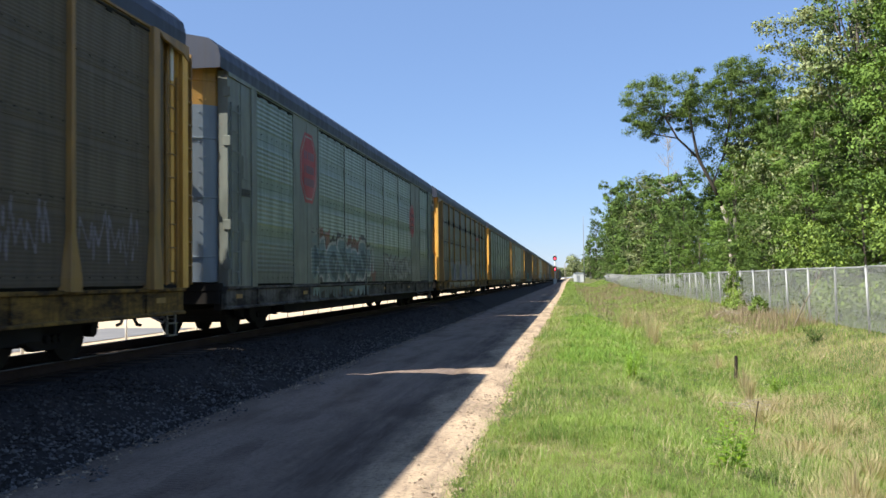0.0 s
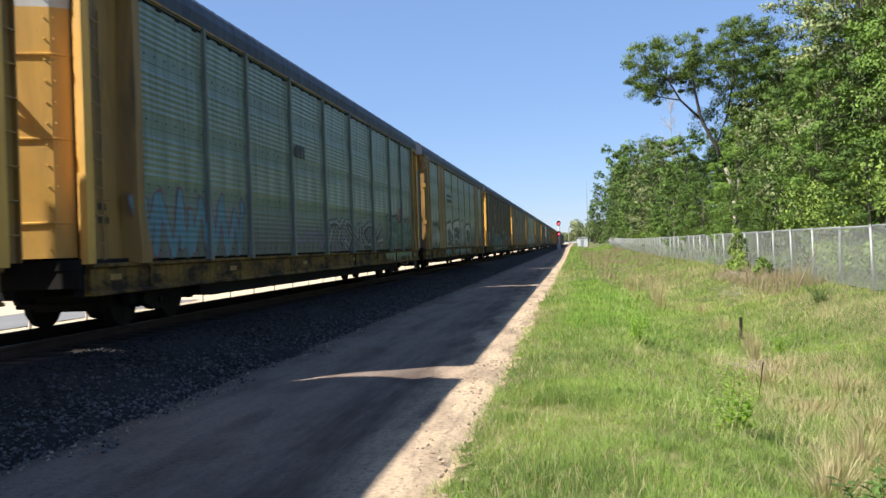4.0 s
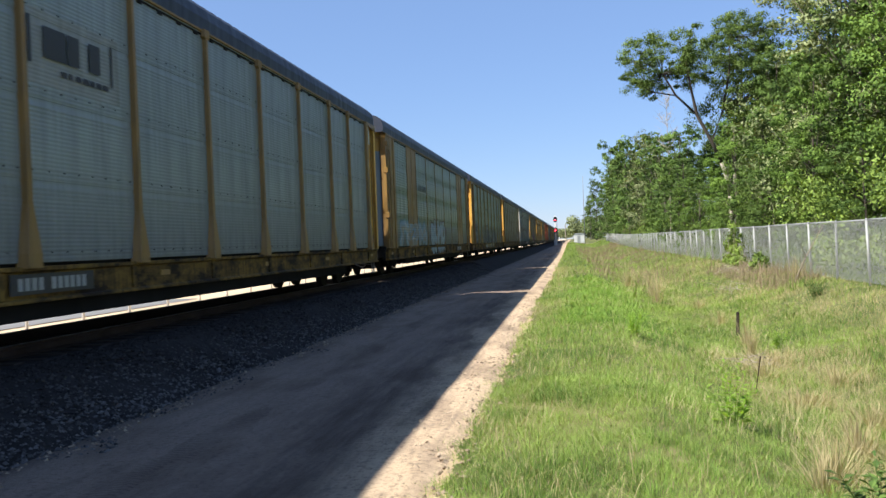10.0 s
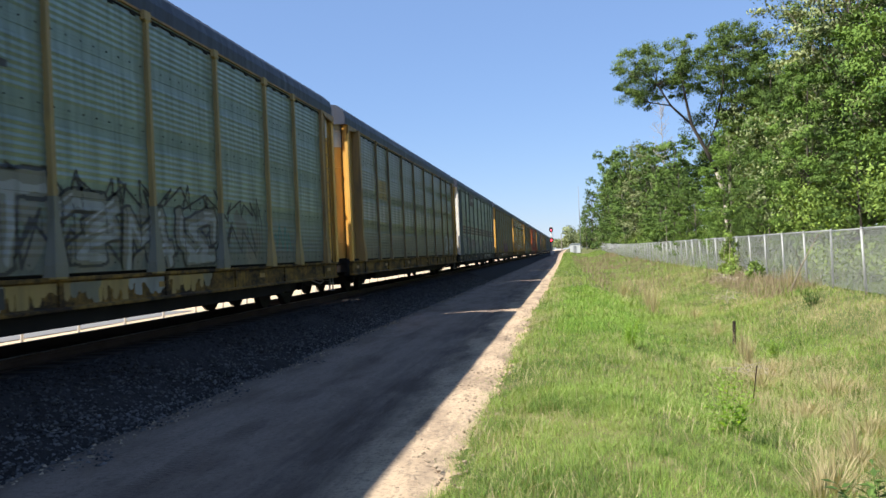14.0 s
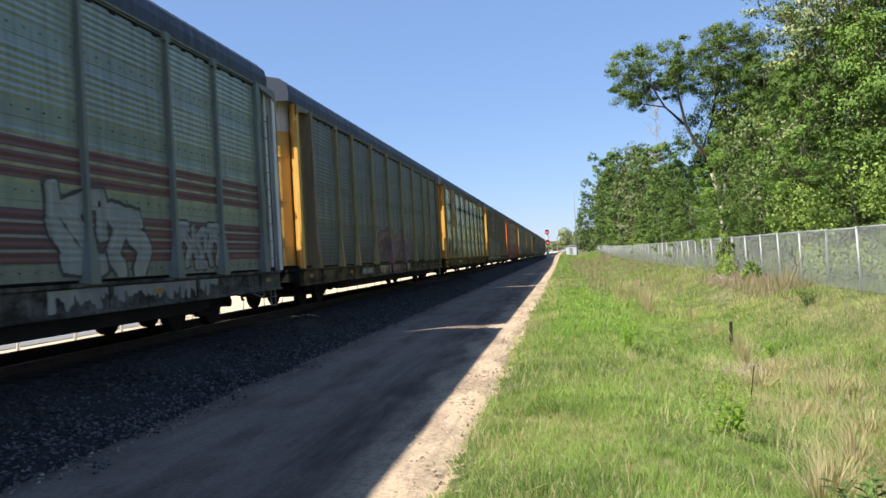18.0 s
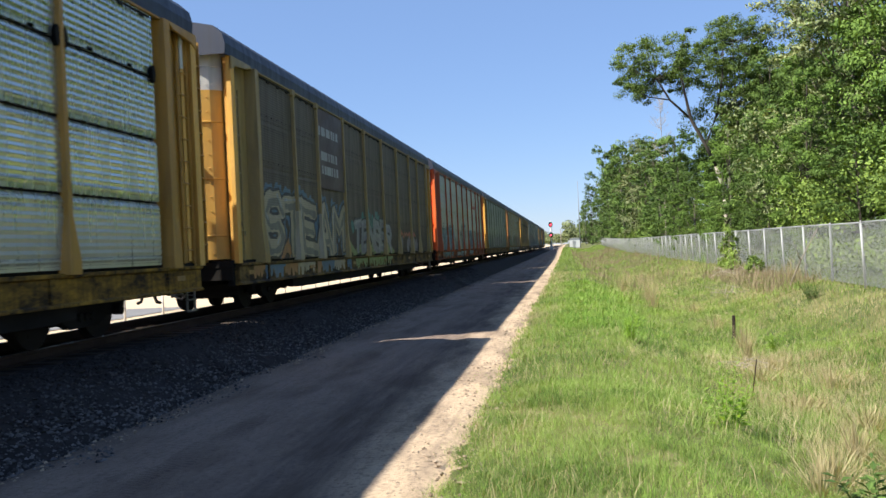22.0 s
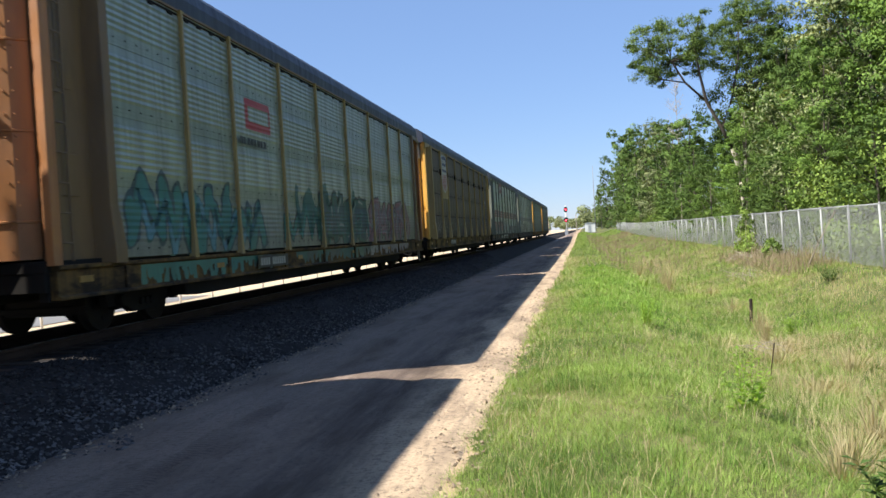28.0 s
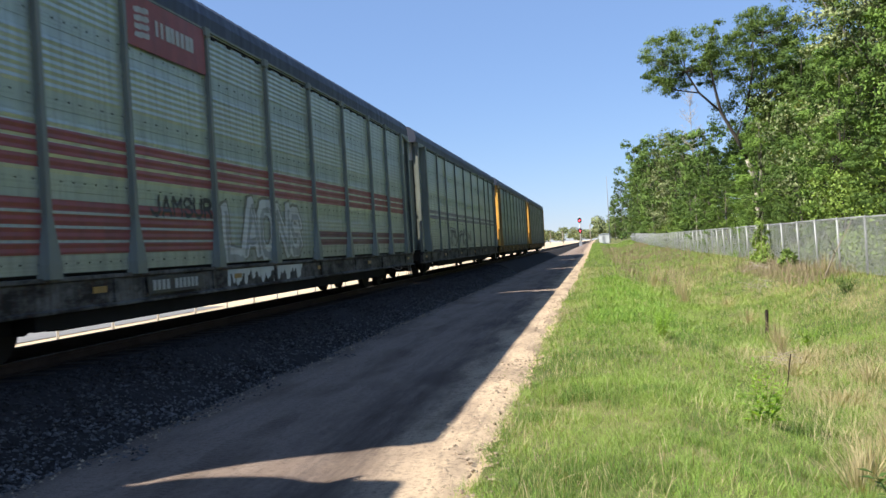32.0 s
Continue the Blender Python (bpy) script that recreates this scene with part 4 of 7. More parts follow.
def letters(car, wanted, y0, y1, z0, z1, kind, fill, line, fat=0.13, back=None, shade=None, glint=None, slant=0.12):
    """Spray-painted block shapes, a number of them or a word: haze, outline, fill, shaded foot and glints."""
    r = random.Random(int(abs(y0) * 10) + int(abs(y1) * 7))
    text = wanted if isinstance(wanted, str) else "".join(str(r.randrange(8)) for _ in range(wanted))
    w = (y1 - y0) / len(text)
    segs = []
    for i in range(len(text)):
        up, tilt, grow = r.uniform(-0.08, 0.08), r.uniform(-0.14, 0.14), r.uniform(0.9, 1.12)
        mid = y0 + w * (i + 0.5)
        for seg in strokes_of(text[i], y0 + w * i, y0 + w * (i + 1), z0 + fat, z1 - fat):
            segs.append([(mid + (y - mid) * grow * 1.08 + (slant + tilt) * (z - z0), z0 + (z - z0) * grow + up + tilt * (y - mid)) for y, z in seg])
    low = BOTTOM + 0.04
    box = (y0 - 0.3, y1 + 0.5, max(low, z0 - 0.2), min(TOP, z1 + 0.35))
    if back:
        on_side(car, "graffiti", seg_field(segs, fat * 1.9, 0.4), (y0 - 0.15, y1 + 0.5, low, z1 + 0.4), kind, back, 1)
    on_side(car, "graffiti", seg_field(segs, fat * 1.36, 0.12, 0, 0.7), box, kind, line, 2)
    on_side(car, "graffiti", seg_field(segs, fat, 0.12, 0, 0.7), box, kind, fill, 3)
    on_side(car, "graffiti", seg_field(segs, fat * 0.42, 0.5, 2.0, 0.5, (0.05, -0.35 * fat)), box, kind, shade or line, 4)
    on_side(car, "graffiti", seg_field(segs[::3], fat * 0.14, 0.9, 4.0, 0.0, (-0.3 * fat, 0.5 * fat)), box, kind, glint or M_CHALK, 4)


def drips(car, seed, y0, y1, z1, kind, material, n=12):
    """Thin runs of wet paint."""
    r = random.Random(seed)
    segs = []
    for _ in range(n):
        y, z = r.uniform(y0, y1), z1 - r.uniform(0, 0.5)
        segs.append([(y, z), (y + r.uniform(-0.02, 0.02), max(1.05, z - r.uniform(0.3, 0.9)))])
    on_side(car, "graffiti", seg_field(segs, 0.014), (y0 - 0.1, y1 + 0.1, BOTTOM + 0.04, z1), kind, material, 5)


def haze(car, seed, y0, y1, z0, z1, kind, material):
    """A loose cloud of spray, broken at its rim."""
    r = random.Random(seed)
    segs = [[(r.uniform(y0, y1), r.uniform(z0, z1))] * 2 for _ in range(int((y1 - y0) * 2.2))]
    on_side(car, "graffiti", seg_field(segs, 0.26, 0.5, seed), (y0 - 0.3, y1 + 0.3, max(BOTTOM + 0.04, z0 - 0.3), z1 + 0.3), kind, material, 1)


def sill_paint(car, seed, y0, y1, material):
    """Graffiti running down over the sill in ragged, overlapping swathes."""
    r = random.Random(seed)
    y, i = y0, 0
    while y < y1 - 0.3:
        l = min(y1 - y, r.uniform(0.7, 1.9))
        segs = [((y + 0.15, 0.86), (y + l - 0.1, 0.86))]
        for k in range(int(l / 0.16)):
            q = y + 0.16 * k + r.uniform(0, 0.1)
            segs.append(((q, 0.86), (q + r.uniform(-0.08, 0.08), r.uniform(0.58, 0.84))))
        b = paint_rows(seg_field(segs, 0.085, 0.5, seed + i), y - 0.1, y + l + 0.1, 0.56, 0.875, None, 0.0145 + 0.0012 * (i % 2))
        if b.f:
            tagged(part("graffiti", raw("graffiti", b.v, b.f, material[r.randrange(len(material))]), car, pose(SIDE - 0.045, 0, 0)), kind="stuff")
        y += l - 0.12
        i += 1


def rib_paint(car, index, numbers, top, material):
    """Graffiti carried across the flared ribs."""
    def make():
        rings = []
        for z, w, d in ((0.96, 0.205, 0.134), (1.12, 0.205, 0.134), (1.75, 0.079, 0.089), (top, 0.077, 0.088)):
            rings.append([(-0.03, -w, z), (d, -w * 0.74, z), (d, w * 0.74, z), (-0.03, w, z)])
        return mesh("graffiti", Buf().loft(rings), M_INK)
    me = shared(("rib_paint", top), make)
    y = -sum(BAYS) / 2 + SHIFT[index]
    for i, length in enumerate(BAYS):
        if i in numbers:
            part("graffiti", me, car, pose(1.562, y, 0), material)
        y += length


def scrawl(car, seed, y0, y1, z0, z1, kind, fill, line=None, fat=0.10, n=26):
    segs = scrawl_of(seed, y0, y1, z0, z1, n)
    box = (y0 - 0.2, y1 + 0.2, max(BOTTOM + 0.01, z0 - 0.2), z1 + 0.2)
    if line:
        on_side(car, "graffiti", seg_field(segs, fat * 1.5, 0.4, seed), box, kind, line, 1)
    on_side(car, "graffiti", seg_field(segs, fat, 0.3, seed), box, kind, fill, 2)


def sill_bars(car, y, n=(4, 6), material=None):
    """Stencilled running number on the sill, as plain bars."""
    plate = Buf().box(0.058, 0.064, y - 0.15, y + 1.75, 0.60, 0.86)
    part("number_plate", mesh("number_plate", plate, M_INK), car, pose(SIDE - 0.045, 0, 0))
    bar = shared("number_bar", lambda: mesh("number_bar", Buf().box(0.064, 0.068, 0, 0.10, 0.65, 0.81), M_CHALK))
    yy = y
    for count in n:
        for _ in range(count):
            part("number_bar", bar, car, pose(SIDE - 0.045, yy, 0), material or M_CHALK)
            yy += 0.145
        yy += 0.14


WHEELS, CARS, SHIFT = [], [], {}


def build_car(index, style, trim, sheet_name, kind, ribs, label, roof=None, door=None, top=None, rib_mat=None, shift=0.25, seam=False, ends=(-13.65, 13.31)):
    """One closed car-carrying wagon; index counts from the wagon that fills the view at the start."""
    car = thing("autorack_wagon", None, label, "railway wagon", "wagons of the train")
    CARS.append((index, car))
    # yellow and orange wagons default to the door paint with sunlight painted in
    skin, door, top, rib_mat = SHEETS[sheet_name], door or (M_GREY if trim is M_GREY else M_SUNLITDOORORANGE if trim is M_ORANGE else M_SUNLITDOOR), top or M_WHITE, rib_mat or trim
    part("underframe", underframe_mesh(), car, None, M_BLACK)
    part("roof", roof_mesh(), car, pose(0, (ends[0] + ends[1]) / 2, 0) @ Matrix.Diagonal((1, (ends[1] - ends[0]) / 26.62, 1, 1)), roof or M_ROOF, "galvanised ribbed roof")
    bays = list(BAYS if style == "B" else FLUSH)
    SHIFT[index] = shift
    for turn in (0, 180):
        flip = pose(0, 0, 0, 0, 0, turn)
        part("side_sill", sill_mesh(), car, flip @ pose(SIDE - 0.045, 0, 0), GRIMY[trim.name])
        y = -sum(bays) / 2 + (shift if turn == 0 else -shift)
        for i, length in enumerate(bays):
            mid = y + length / 2
            if style == "A" and i in (1, 7):
                b = shared("plate", lambda: mesh("solid_plate", Buf().box(-0.03, 0.012, -1.03, 1.03, 0.97, 5.29).box(0.012, 0.02, -0.008, 0.008, 1.0, 5.25), M_YELLOW, 0.004))
                part("solid_plate", b, car, flip @ pose(1.562, mid, 0), trim)
            else:
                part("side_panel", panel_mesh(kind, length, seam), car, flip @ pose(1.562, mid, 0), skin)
            if i:
                part("rib", rib_mesh(ribs), car, flip @ pose(1.562, y, 0), rib_mat)
            y += length
        for end in (1, -1):
            meshes = corner_meshes(style)
            m = flip @ pose(SIDE, 0, 0)
            if end < 0:
                m = flip @ Matrix.Diagonal((1, -1, 1, 1)) @ pose(SIDE, 0, 0)
            for me in meshes:
                kind_name = me.name.split(".")[0]
                # edge posts of style B share the door's paint, its painted sunlight included
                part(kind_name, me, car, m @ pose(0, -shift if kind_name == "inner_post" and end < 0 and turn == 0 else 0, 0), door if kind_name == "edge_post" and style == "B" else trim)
            if style == "B" or end:
                rail, rung = ladder_meshes()
                ob = part("ladder", rail, car, m @ pose(0.16 if style == "A" else 0.02, 0, 0), trim)
                if turn == 0:
                    for q in range(9):
                        part("rung", rung, ob, pose(0, 0, 1.25 + 0.41 * q), trim)
        if style == "B":
            col, rung = end_ladder_meshes()
            ob = part("end_ladder", col, car, flip @ pose(SIDE, 0, 0), trim, "grimy ladder column beside the end door")
            if turn == 0:
                for q in range(9):
                    part("rung", rung, ob, pose(0, 0, 1.35 + 0.43 * q), trim)
        rail = shared("chord", lambda: mesh("top_chord", Buf().box(-0.06, 0.03, -13.26, 13.26, 5.26, 5.345), M_YELLOW, 0.008))
        part("top_chord", rail, car, flip @ pose(SIDE - 0.03, 0, 0), trim)
        for half in (-1, 1):
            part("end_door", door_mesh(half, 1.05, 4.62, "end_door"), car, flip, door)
            part("end_door_top", door_mesh(half, 4.62, 5.86, "end_door_top"), car, flip, top)
        bar = shared("bar", lambda: mesh("door_bar", Buf().box(-0.62, 0.62, 13.74, 13.80, 3.36, 3.46).box(-0.62, -0.52, 13.58, 13.74, 3.38, 3.44).box(0.52, 0.62, 13.58, 13.74, 3.38, 3.44), M_BLACK, 0.01))
        part("door_bar", bar, car, flip, M_BLACK)
        coupler, hose, lever, brake, rod, foot_step = coupling_meshes()
        part("coupler", coupler, car, flip, M_RUST)
        part("air_hose", hose, car, flip, M_BLACK)
        part("uncoupling_lever", lever, car, flip, M_PIPE)
        part("brake_pipe", brake, car, flip, M_PIPE)
        part("brake_rod", rod, car, flip, M_PIPE)
        part("corner_step", foot_step, car, flip, M_PIPE)
        frame_me, wheel_me = truck_meshes()
        truck = part("truck", frame_me, car, flip @ pose(0, 10.05, -0.09), M_BLACK)
        for dy in (-0.89, 0.89):
            WHEELS.append((part("wheelset", wheel_me, truck, pose(0, dy, 0.42), M_WHEEL), dy, -1 if turn else 1))
    reflect = shared("reflector", lambda: mesh("reflector", Buf().box(0.0, 0.012, -0.17, 0.17, 0.70, 0.79), M_YELLOW, 0.003))
    for yy in (-12.6, -8.0, -3.2, 1.9, 6.8, 12.4):
        part("reflector", reflect, car, pose(SIDE - 0.034, yy, 0), M_YELLOW)
    return car


B_TEXT = "autorack wagon, "
build_car(-1, "B", M_YELLOW, "dark", "fine", "flared", B_TEXT + "sooty dark sheets with yellow ribs", rib_mat=M_YELLOW)
build_car(0, "A", M_GREY, "green", "wide", "thin", B_TEXT + "grey-green with red octagonal emblem plates", top=M_GOLD, door=M_SLATEDOOR)
build_car(1, "B", M_YELLOW, "slate", "fine", "flared", B_TEXT + "slate sheets with yellow ribs and grey graffiti", seam=True)
build_car(2, "B", M_YELLOW, "green", "wide", "slim", B_TEXT + "green-grey sheets, yellow ends, pale graffiti", rib_mat=M_GREY)
build_car(3, "A", M_YELLOW, "green", "wide", "thin", B_TEXT + "green sheets, yellow plates, pale block lettering", door=M_SLATEDOOR, top=M_GOLD)
build_car(4, "B", M_TAN, "dark", "fine", "flared", B_TEXT + "sooty brown with beige ribs and teal graffiti", door=M_SUNLITDOOR, shift=0.15)
build_car(5, "B", M_YELLOW, "steel", "fine", "flared", B_TEXT + "clean blue-grey sheets with yellow ribs", door=M_SUNLITDOOR, ends=(-14.0, 13.31))
build_car(6, "A", M_YELLOW, "green", "wide", "thin", B_TEXT + "green sheets, yellow plates, pale blue graffiti", door=M_SLATEDOOR, top=M_GOLD)
build_car(7, "B", M_YELLOW, "green", "wide", "flared", B_TEXT + "green sheets, yellow ends, white graffiti", rib_mat=M_OLIVE, door=M_SUNLITDOOR, shift=0.13)
build_car(8, "B", M_YELLOW, "olive", "wide", "slim", B_TEXT + "olive-grey sheets with yellow ends", rib_mat=M_TAN)
build_car(9, "B", M_GREY, "pale", "wide", "flared", B_TEXT + "pale grey-green, red stripes, maroon sign", door=M_WHITE, ends=(-13.6, 12.9))
build_car(10, "B", M_TAN, "slate", "wide", "flared", B_TEXT + "dark green-grey with beige ribs and pink graffiti", rib_mat=M_OLIVE, door=M_SUNLITDOOR, ends=(-13.95, 13.31), shift=0.08)
build_car(11, "B", M_GOLD, "bright", "dense", "flared", B_TEXT + "bright sheets, yellow ribs, shield on yellow plate", seam=True, shift=-0.56, ends=(-14.0, 13.31))
build_car(12, "B", M_OLIVE, "dark", "fine", "flared", B_TEXT + "dark sheets with big many-coloured graffiti", shift=0.22)
build_car(13, "B", M_ORANGE, "silver", "wide", "flared", B_TEXT + "pale sheets, orange ribs, blue and silver graffiti", shift=0.32)
build_car(14, "B", M_YELLOW, "green", "wide", "slim", B_TEXT + "green sheets, yellow ends, teal graffiti", rib_mat=M_GREY)
build_car(15, "B", M_BROWNTRIM, "pale", "wide", "slim", B_TEXT + "pale sheets with teal graffiti and a red emblem", rib_mat=M_OLIVE, door=M_BROWNDOOR)
build_car(16, "B", M_OLIVE, "dark", "fine", "flared", B_TEXT + "dark sheets, yellow ribs, shield on a yellow plate", door=M_SUNLITDOOR, shift=0.30, seam=True)
build_car(17, "B", M_GREY, "silver", "wide", "flared", B_TEXT + "pale grey-green with two bands of red stripes", door=M_GREY)
build_car(18, "B", M_GREY, "silver", "wide", "slim", B_TEXT + "pale green-grey with faint red stripes", door=M_GREY)
build_car(19, "B", M_YELLOW, "green", "wide", "slim", B_TEXT + "green sheets with yellow ends", rib_mat=M_GREY)
build_car(20, "B", M_YELLOW, "olive", "fine", "slim", B_TEXT + "dull olive sheets with yellow ends", rib_mat=M_GREY)

# ---- signs, emblems and graffiti on the wagons ----
EDGES = [-12.25, -9.4, -7.25, -4.35, -1.45, 1.45, 4.35, 7.25, 9.4, 12.25]


def edge(index):
    """Ends of a wagon's bays."""
    return [e + SHIFT[index] for e in EDGES]


def sign_plate(car, y0, y1, z0, z1, material, label):
    """A flat sheet-metal sign fixed over the pressed sheet."""
    me = mesh("sign_plate", Buf().box(0.036, 0.046, y0, y1, z0, z1), material, 0.003)
    return part("sign_plate", me, car, pose(1.562, 0, 0), label=label)


def bars(car, rows, material, lift=0.050):
    """Plain bars standing for lettering: (y, z, width, height, count, gap)."""
    for y, z, w, h, count, gap in rows:
        r = random.Random(int(1000 * (abs(y) + z)))
        kinds = [mesh("lettering_bar", Buf().box(lift, lift + 0.003, 0, w * k, z, z + h), material) for k in (0.7, 1.0, 1.25)]
        for i in range(count):
            part("lettering_bar", kinds[r.randrange(3)], car, pose(1.562, y + i * (w + gap), 0))


def flat(car, name, field, box, material, lift):
    b = paint_rows(field, *box, None, lift)
    part(name, raw(name, b.v, b.f, material), car, pose(1.562, 0, 0))


def shield(car, yc, z0, z1, w):
    """Striped shield: dark blue head with pale bars, red and white stripes, white rim."""
    h = z1 - z0
    half = [(0.0, 0.0), (0.14, 0.03), (0.33, 0.09), (0.46, 0.19), (0.51, 0.33), (0.48, 0.48), (0.43, 0.62), (0.42, 0.74), (0.46, 0.86), (0.52, 0.93), (0.36, 0.985), (0.18, 0.975), (0.0, 1.0)]
    out = [(yc + a * w, z0 + q * h) for a, q in half] + [(yc - a * w, z0 + q * h) for a, q in reversed(half[1:-1])]
    top = z0 + 0.55 * h
    head = [(y, z) for y, z in out if z >= top]
    head = [(yc + 0.455 * w, top)] + head + [(yc - 0.455 * w, top)]
    rim = [(yc + (y - yc) * 1.10, z0 + h / 2 + (z - z0 - h / 2) * 1.05) for y, z in out]
    for name, pts, material, lift in (("shield_rim", rim, M_BRIGHTCHALK, 0.049), ("shield_face", out, M_BRIGHTCHALK, 0.052), ("shield_head", head, M_SHIELDBLUE, 0.055)):
        b = Buf()
        b.poly([(lift, y, z) for y, z in pts])
        part(name, raw(name, b.v, b.f, material), car, pose(1.562, 0, 0))
    below = poly_field([p for p in out if p[1] < top])
    box = (yc - w, yc + w, z0 - 0.1, top)
    for k in range(-3, 4):
        flat(car, "shield_stripe", lambda y, z: np.maximum(below(y, z), np.abs(y - yc - k * w / 7) - w / 28), box, M_RED, 0.055)
    bars(car, [(yc - 0.34 * w, top + 0.24 * h, 0.09 * w, 0.10 * h, 5, 0.055 * w), (yc - 0.38 * w, top + 0.07 * h, 0.075 * w, 0.10 * h, 7, 0.04 * w)], M_BRIGHTCHALK, 0.058)


def octagon(car, yc, z0, z1, w):
    h, c = z1 - z0, 0.28
    def ring(k):
        ww, hh, zc = w * k, h * k, (z0 + z1) / 2
        pts = [(-0.5, -0.5 + c), (-0.5 + c, -0.5), (0.5 - c, -0.5), (0.5, -0.5 + c), (0.5, 0.5 - c), (0.5 - c, 0.5), (-0.5 + c, 0.5), (-0.5, 0.5 - c)]
        return poly_field([(yc + ww * y, zc + hh * z) for y, z in pts])
    box = (yc - w, yc + w, z0 - 0.1, z1 + 0.1)
    for k, m, lift in ((1.0, M_RED, 0.016), (0.9, M_SILVER, 0.019), (0.85, M_RED, 0.022)):
        flat(car, "emblem", ring(k), box, m, lift)
    bars(car, [(yc - 0.3 * w, z0 + f * h, 0.09 * w, 0.11 * h, 5, 0.035 * w) for f in (0.62, 0.42, 0.24)], M_PINK, 0.025)


def stripes(car, e, zs, bays, material=None):
    for i in bays:
        for z in zs:
            on_side(car, "stripe", rect(e[i] + 0.08, e[i + 1] - 0.08, z, z + 0.15), (e[i] + 0.06, e[i + 1] - 0.06, z, z + 0.15), "wide", material or M_STRIPE, 1)


def freight_sign(car, e, ground=None):
    sign_plate(car, e[2] + 0.1, e[3] - 0.1, 4.42, 5.25, ground or M_MAROON, "maroon sign with pale emblem")
    y = e[2] + 0.35
    for k in range(4):
        flat(car, "emblem", seg_field([((y, 4.62 + 0.13 * k), (y + 0.38, 4.66 + 0.13 * k))], 0.045), (y - 0.1, y + 0.5, 4.5, 5.2), M_CHALK, 0.050)
    bars(car, [(y + 0.62, 4.72, 0.13, 0.26, 8, 0.045)], M_CHALK, 0.050)


def build_marks():
    c = {i: car for i, car in CARS}
    scrawl(c[-1], 3, 7.6, 9.2, 1.3, 2.2, "fine", M_PLUM, None, 0.016, 18)
    scrawl(c[-1], 4, 9.8, 11.6, 1.3, 2.2, "fine", M_PLUM, None, 0.016, 20)
    sill_bars(c[-1], -7.2)
    # grey-green flush car
    octagon(c[0], -7.65, 3.1, 4.95, 1.45)
    octagon(c[0], 7.65, 2.9, 4.3, 1.2)
    haze(c[0], 41, -6.8, -0.6, 1.95, 2.3, "wide", M_REDHAZE)
    haze(c[0], 42, -0.6, 0.5, 1.1, 2.1, "wide", M_REDHAZE)
    letters(c[0], 5, -7.3, -0.7, 1.0, 2.15, "wide", M_GREYTEAL, M_CHALK, 0.25, M_INK, M_DEEPTEAL, M_MISTBLUE)
    for text, z in (("S", 1.75), ("A", 1.3)):
        on_side(c[0], "lettering", seg_field(strokes_of(text, -0.25, 0.05, z, z + 0.36), 0.035), (-0.4, 0.3, z - 0.1, z + 0.45), "wide", M_CHALK, 5)
    letters(c[0], 4, 1.7, 7.0, 1.0, 1.85, "wide", M_PALEMUD, M_INK, 0.12, None, M_SILVER)
    scrawl(c[0], 6, 7.0, 9.0, 1.1, 1.8, "wide", M_SILVER, None, 0.03, 12)
    sill_paint(c[0], 43, -7.2, -0.6, (M_GREYTEAL, M_GREYTEAL, M_DEEPTEAL))
    bars(c[0], [(-12.5, 2.85, 0.07, 0.16, 5, 0.03)], M_INK, 0.036)
    # slate car
    on_side(c[1], "graffiti", rect(-1.36, 1.36, 1.9, 3.25), (-1.36, 1.36, 1.9, 3.25), "fine", M_BLUEHAZE, 1)
    on_side(c[1], "graffiti", seg_field([((-9, 1.25), (3.8, 1.2)), ((-9, 1.7), (-1.4, 1.9)), ((-1.4, 1.9), (0.2, 1.5)), ((0.2, 1.5), (1.6, 1.8)), ((1.6, 1.8), (3.6, 1.5))], 0.33, 0.06), (-9.3, 4.3, 1.0, 2.4), "fine", M_PALEGREY, 2)
    on_side(c[1], "graffiti", seg_field([((1.6, 1.9), (3.0, 2.25)), ((3.0, 2.25), (4.0, 2.3))], 0.24, 0.2), (1.4, 4.3, 1.6, 2.7), "fine", M_SILVER, 2)
    arcs = [((-0.9 + 0.2 * k, 1.05 + 0.7 * math.sin(0.35 * k)), (-0.7 + 0.2 * k, 1.05 + 0.7 * math.sin(0.35 * (k + 1)))) for k in range(9)]
    arcs += [((-1.3, 1.85), (-0.6, 1.5)), ((-1.3, 1.6), (-0.7, 1.45)), ((0.7, 1.5), (1.4, 1.95)), ((-0.1, 1.75), (-0.1, 1.95)), ((0.15, 1.75), (0.15, 1.95)), ((-5.5, 1.2), (-3.8, 2.0)), ((-3.8, 2.0), (-2.6, 1.1))]
    on_side(c[1], "graffiti", seg_field(arcs, 0.035, 0.5), (-6, 2.2, 1.0, 2.3), "fine", M_INK, 3)
    rib_paint(c[1], 1, (2, 3, 4, 5), 1.95, M_PALEGREY)
    sill_paint(c[1], 61, -9.0, 4.0, (M_PALEGREY, M_SILVER, M_PALEGREY))
    scrawl(c[1], 8, -9.3, -4.6, 1.0, 1.9, "fine", M_TEAL, None, 0.12)
    on_side(c[1], "worn_sign", rect(4.5, 7.1, 3.25, 4.15), (4.5, 7.1, 3.25, 4.15), "fine", M_NAVY, 1)
    bars(c[1], [(4.65, 3.85, 0.2, 0.22, 9, 0.06)], M_RED, 0.03)
    scrawl(c[1], 9, 7.5, 12.0, 1.0, 2.0, "fine", M_TEAL, None, 0.06)
    # green cars
    scrawl(c[2], 11, -12.0, -7.4, 1.0, 2.1, "wide", M_AQUA, M_PINK, 0.09)
    letters(c[2], 4, -1.2, 6.2, 1.0, 1.9, "wide", M_SILVER, M_INK, 0.11)
    haze(c[2], 99, 6.9, 11.6, 1.9, 2.35, "wide", M_DULLPINK)
    letters(c[2], 4, 6.8, 11.9, 1.0, 2.15, "wide", M_PALEGREEN, M_INK, 0.20, None, M_DARKTEAL, M_SILVER, 0.0)
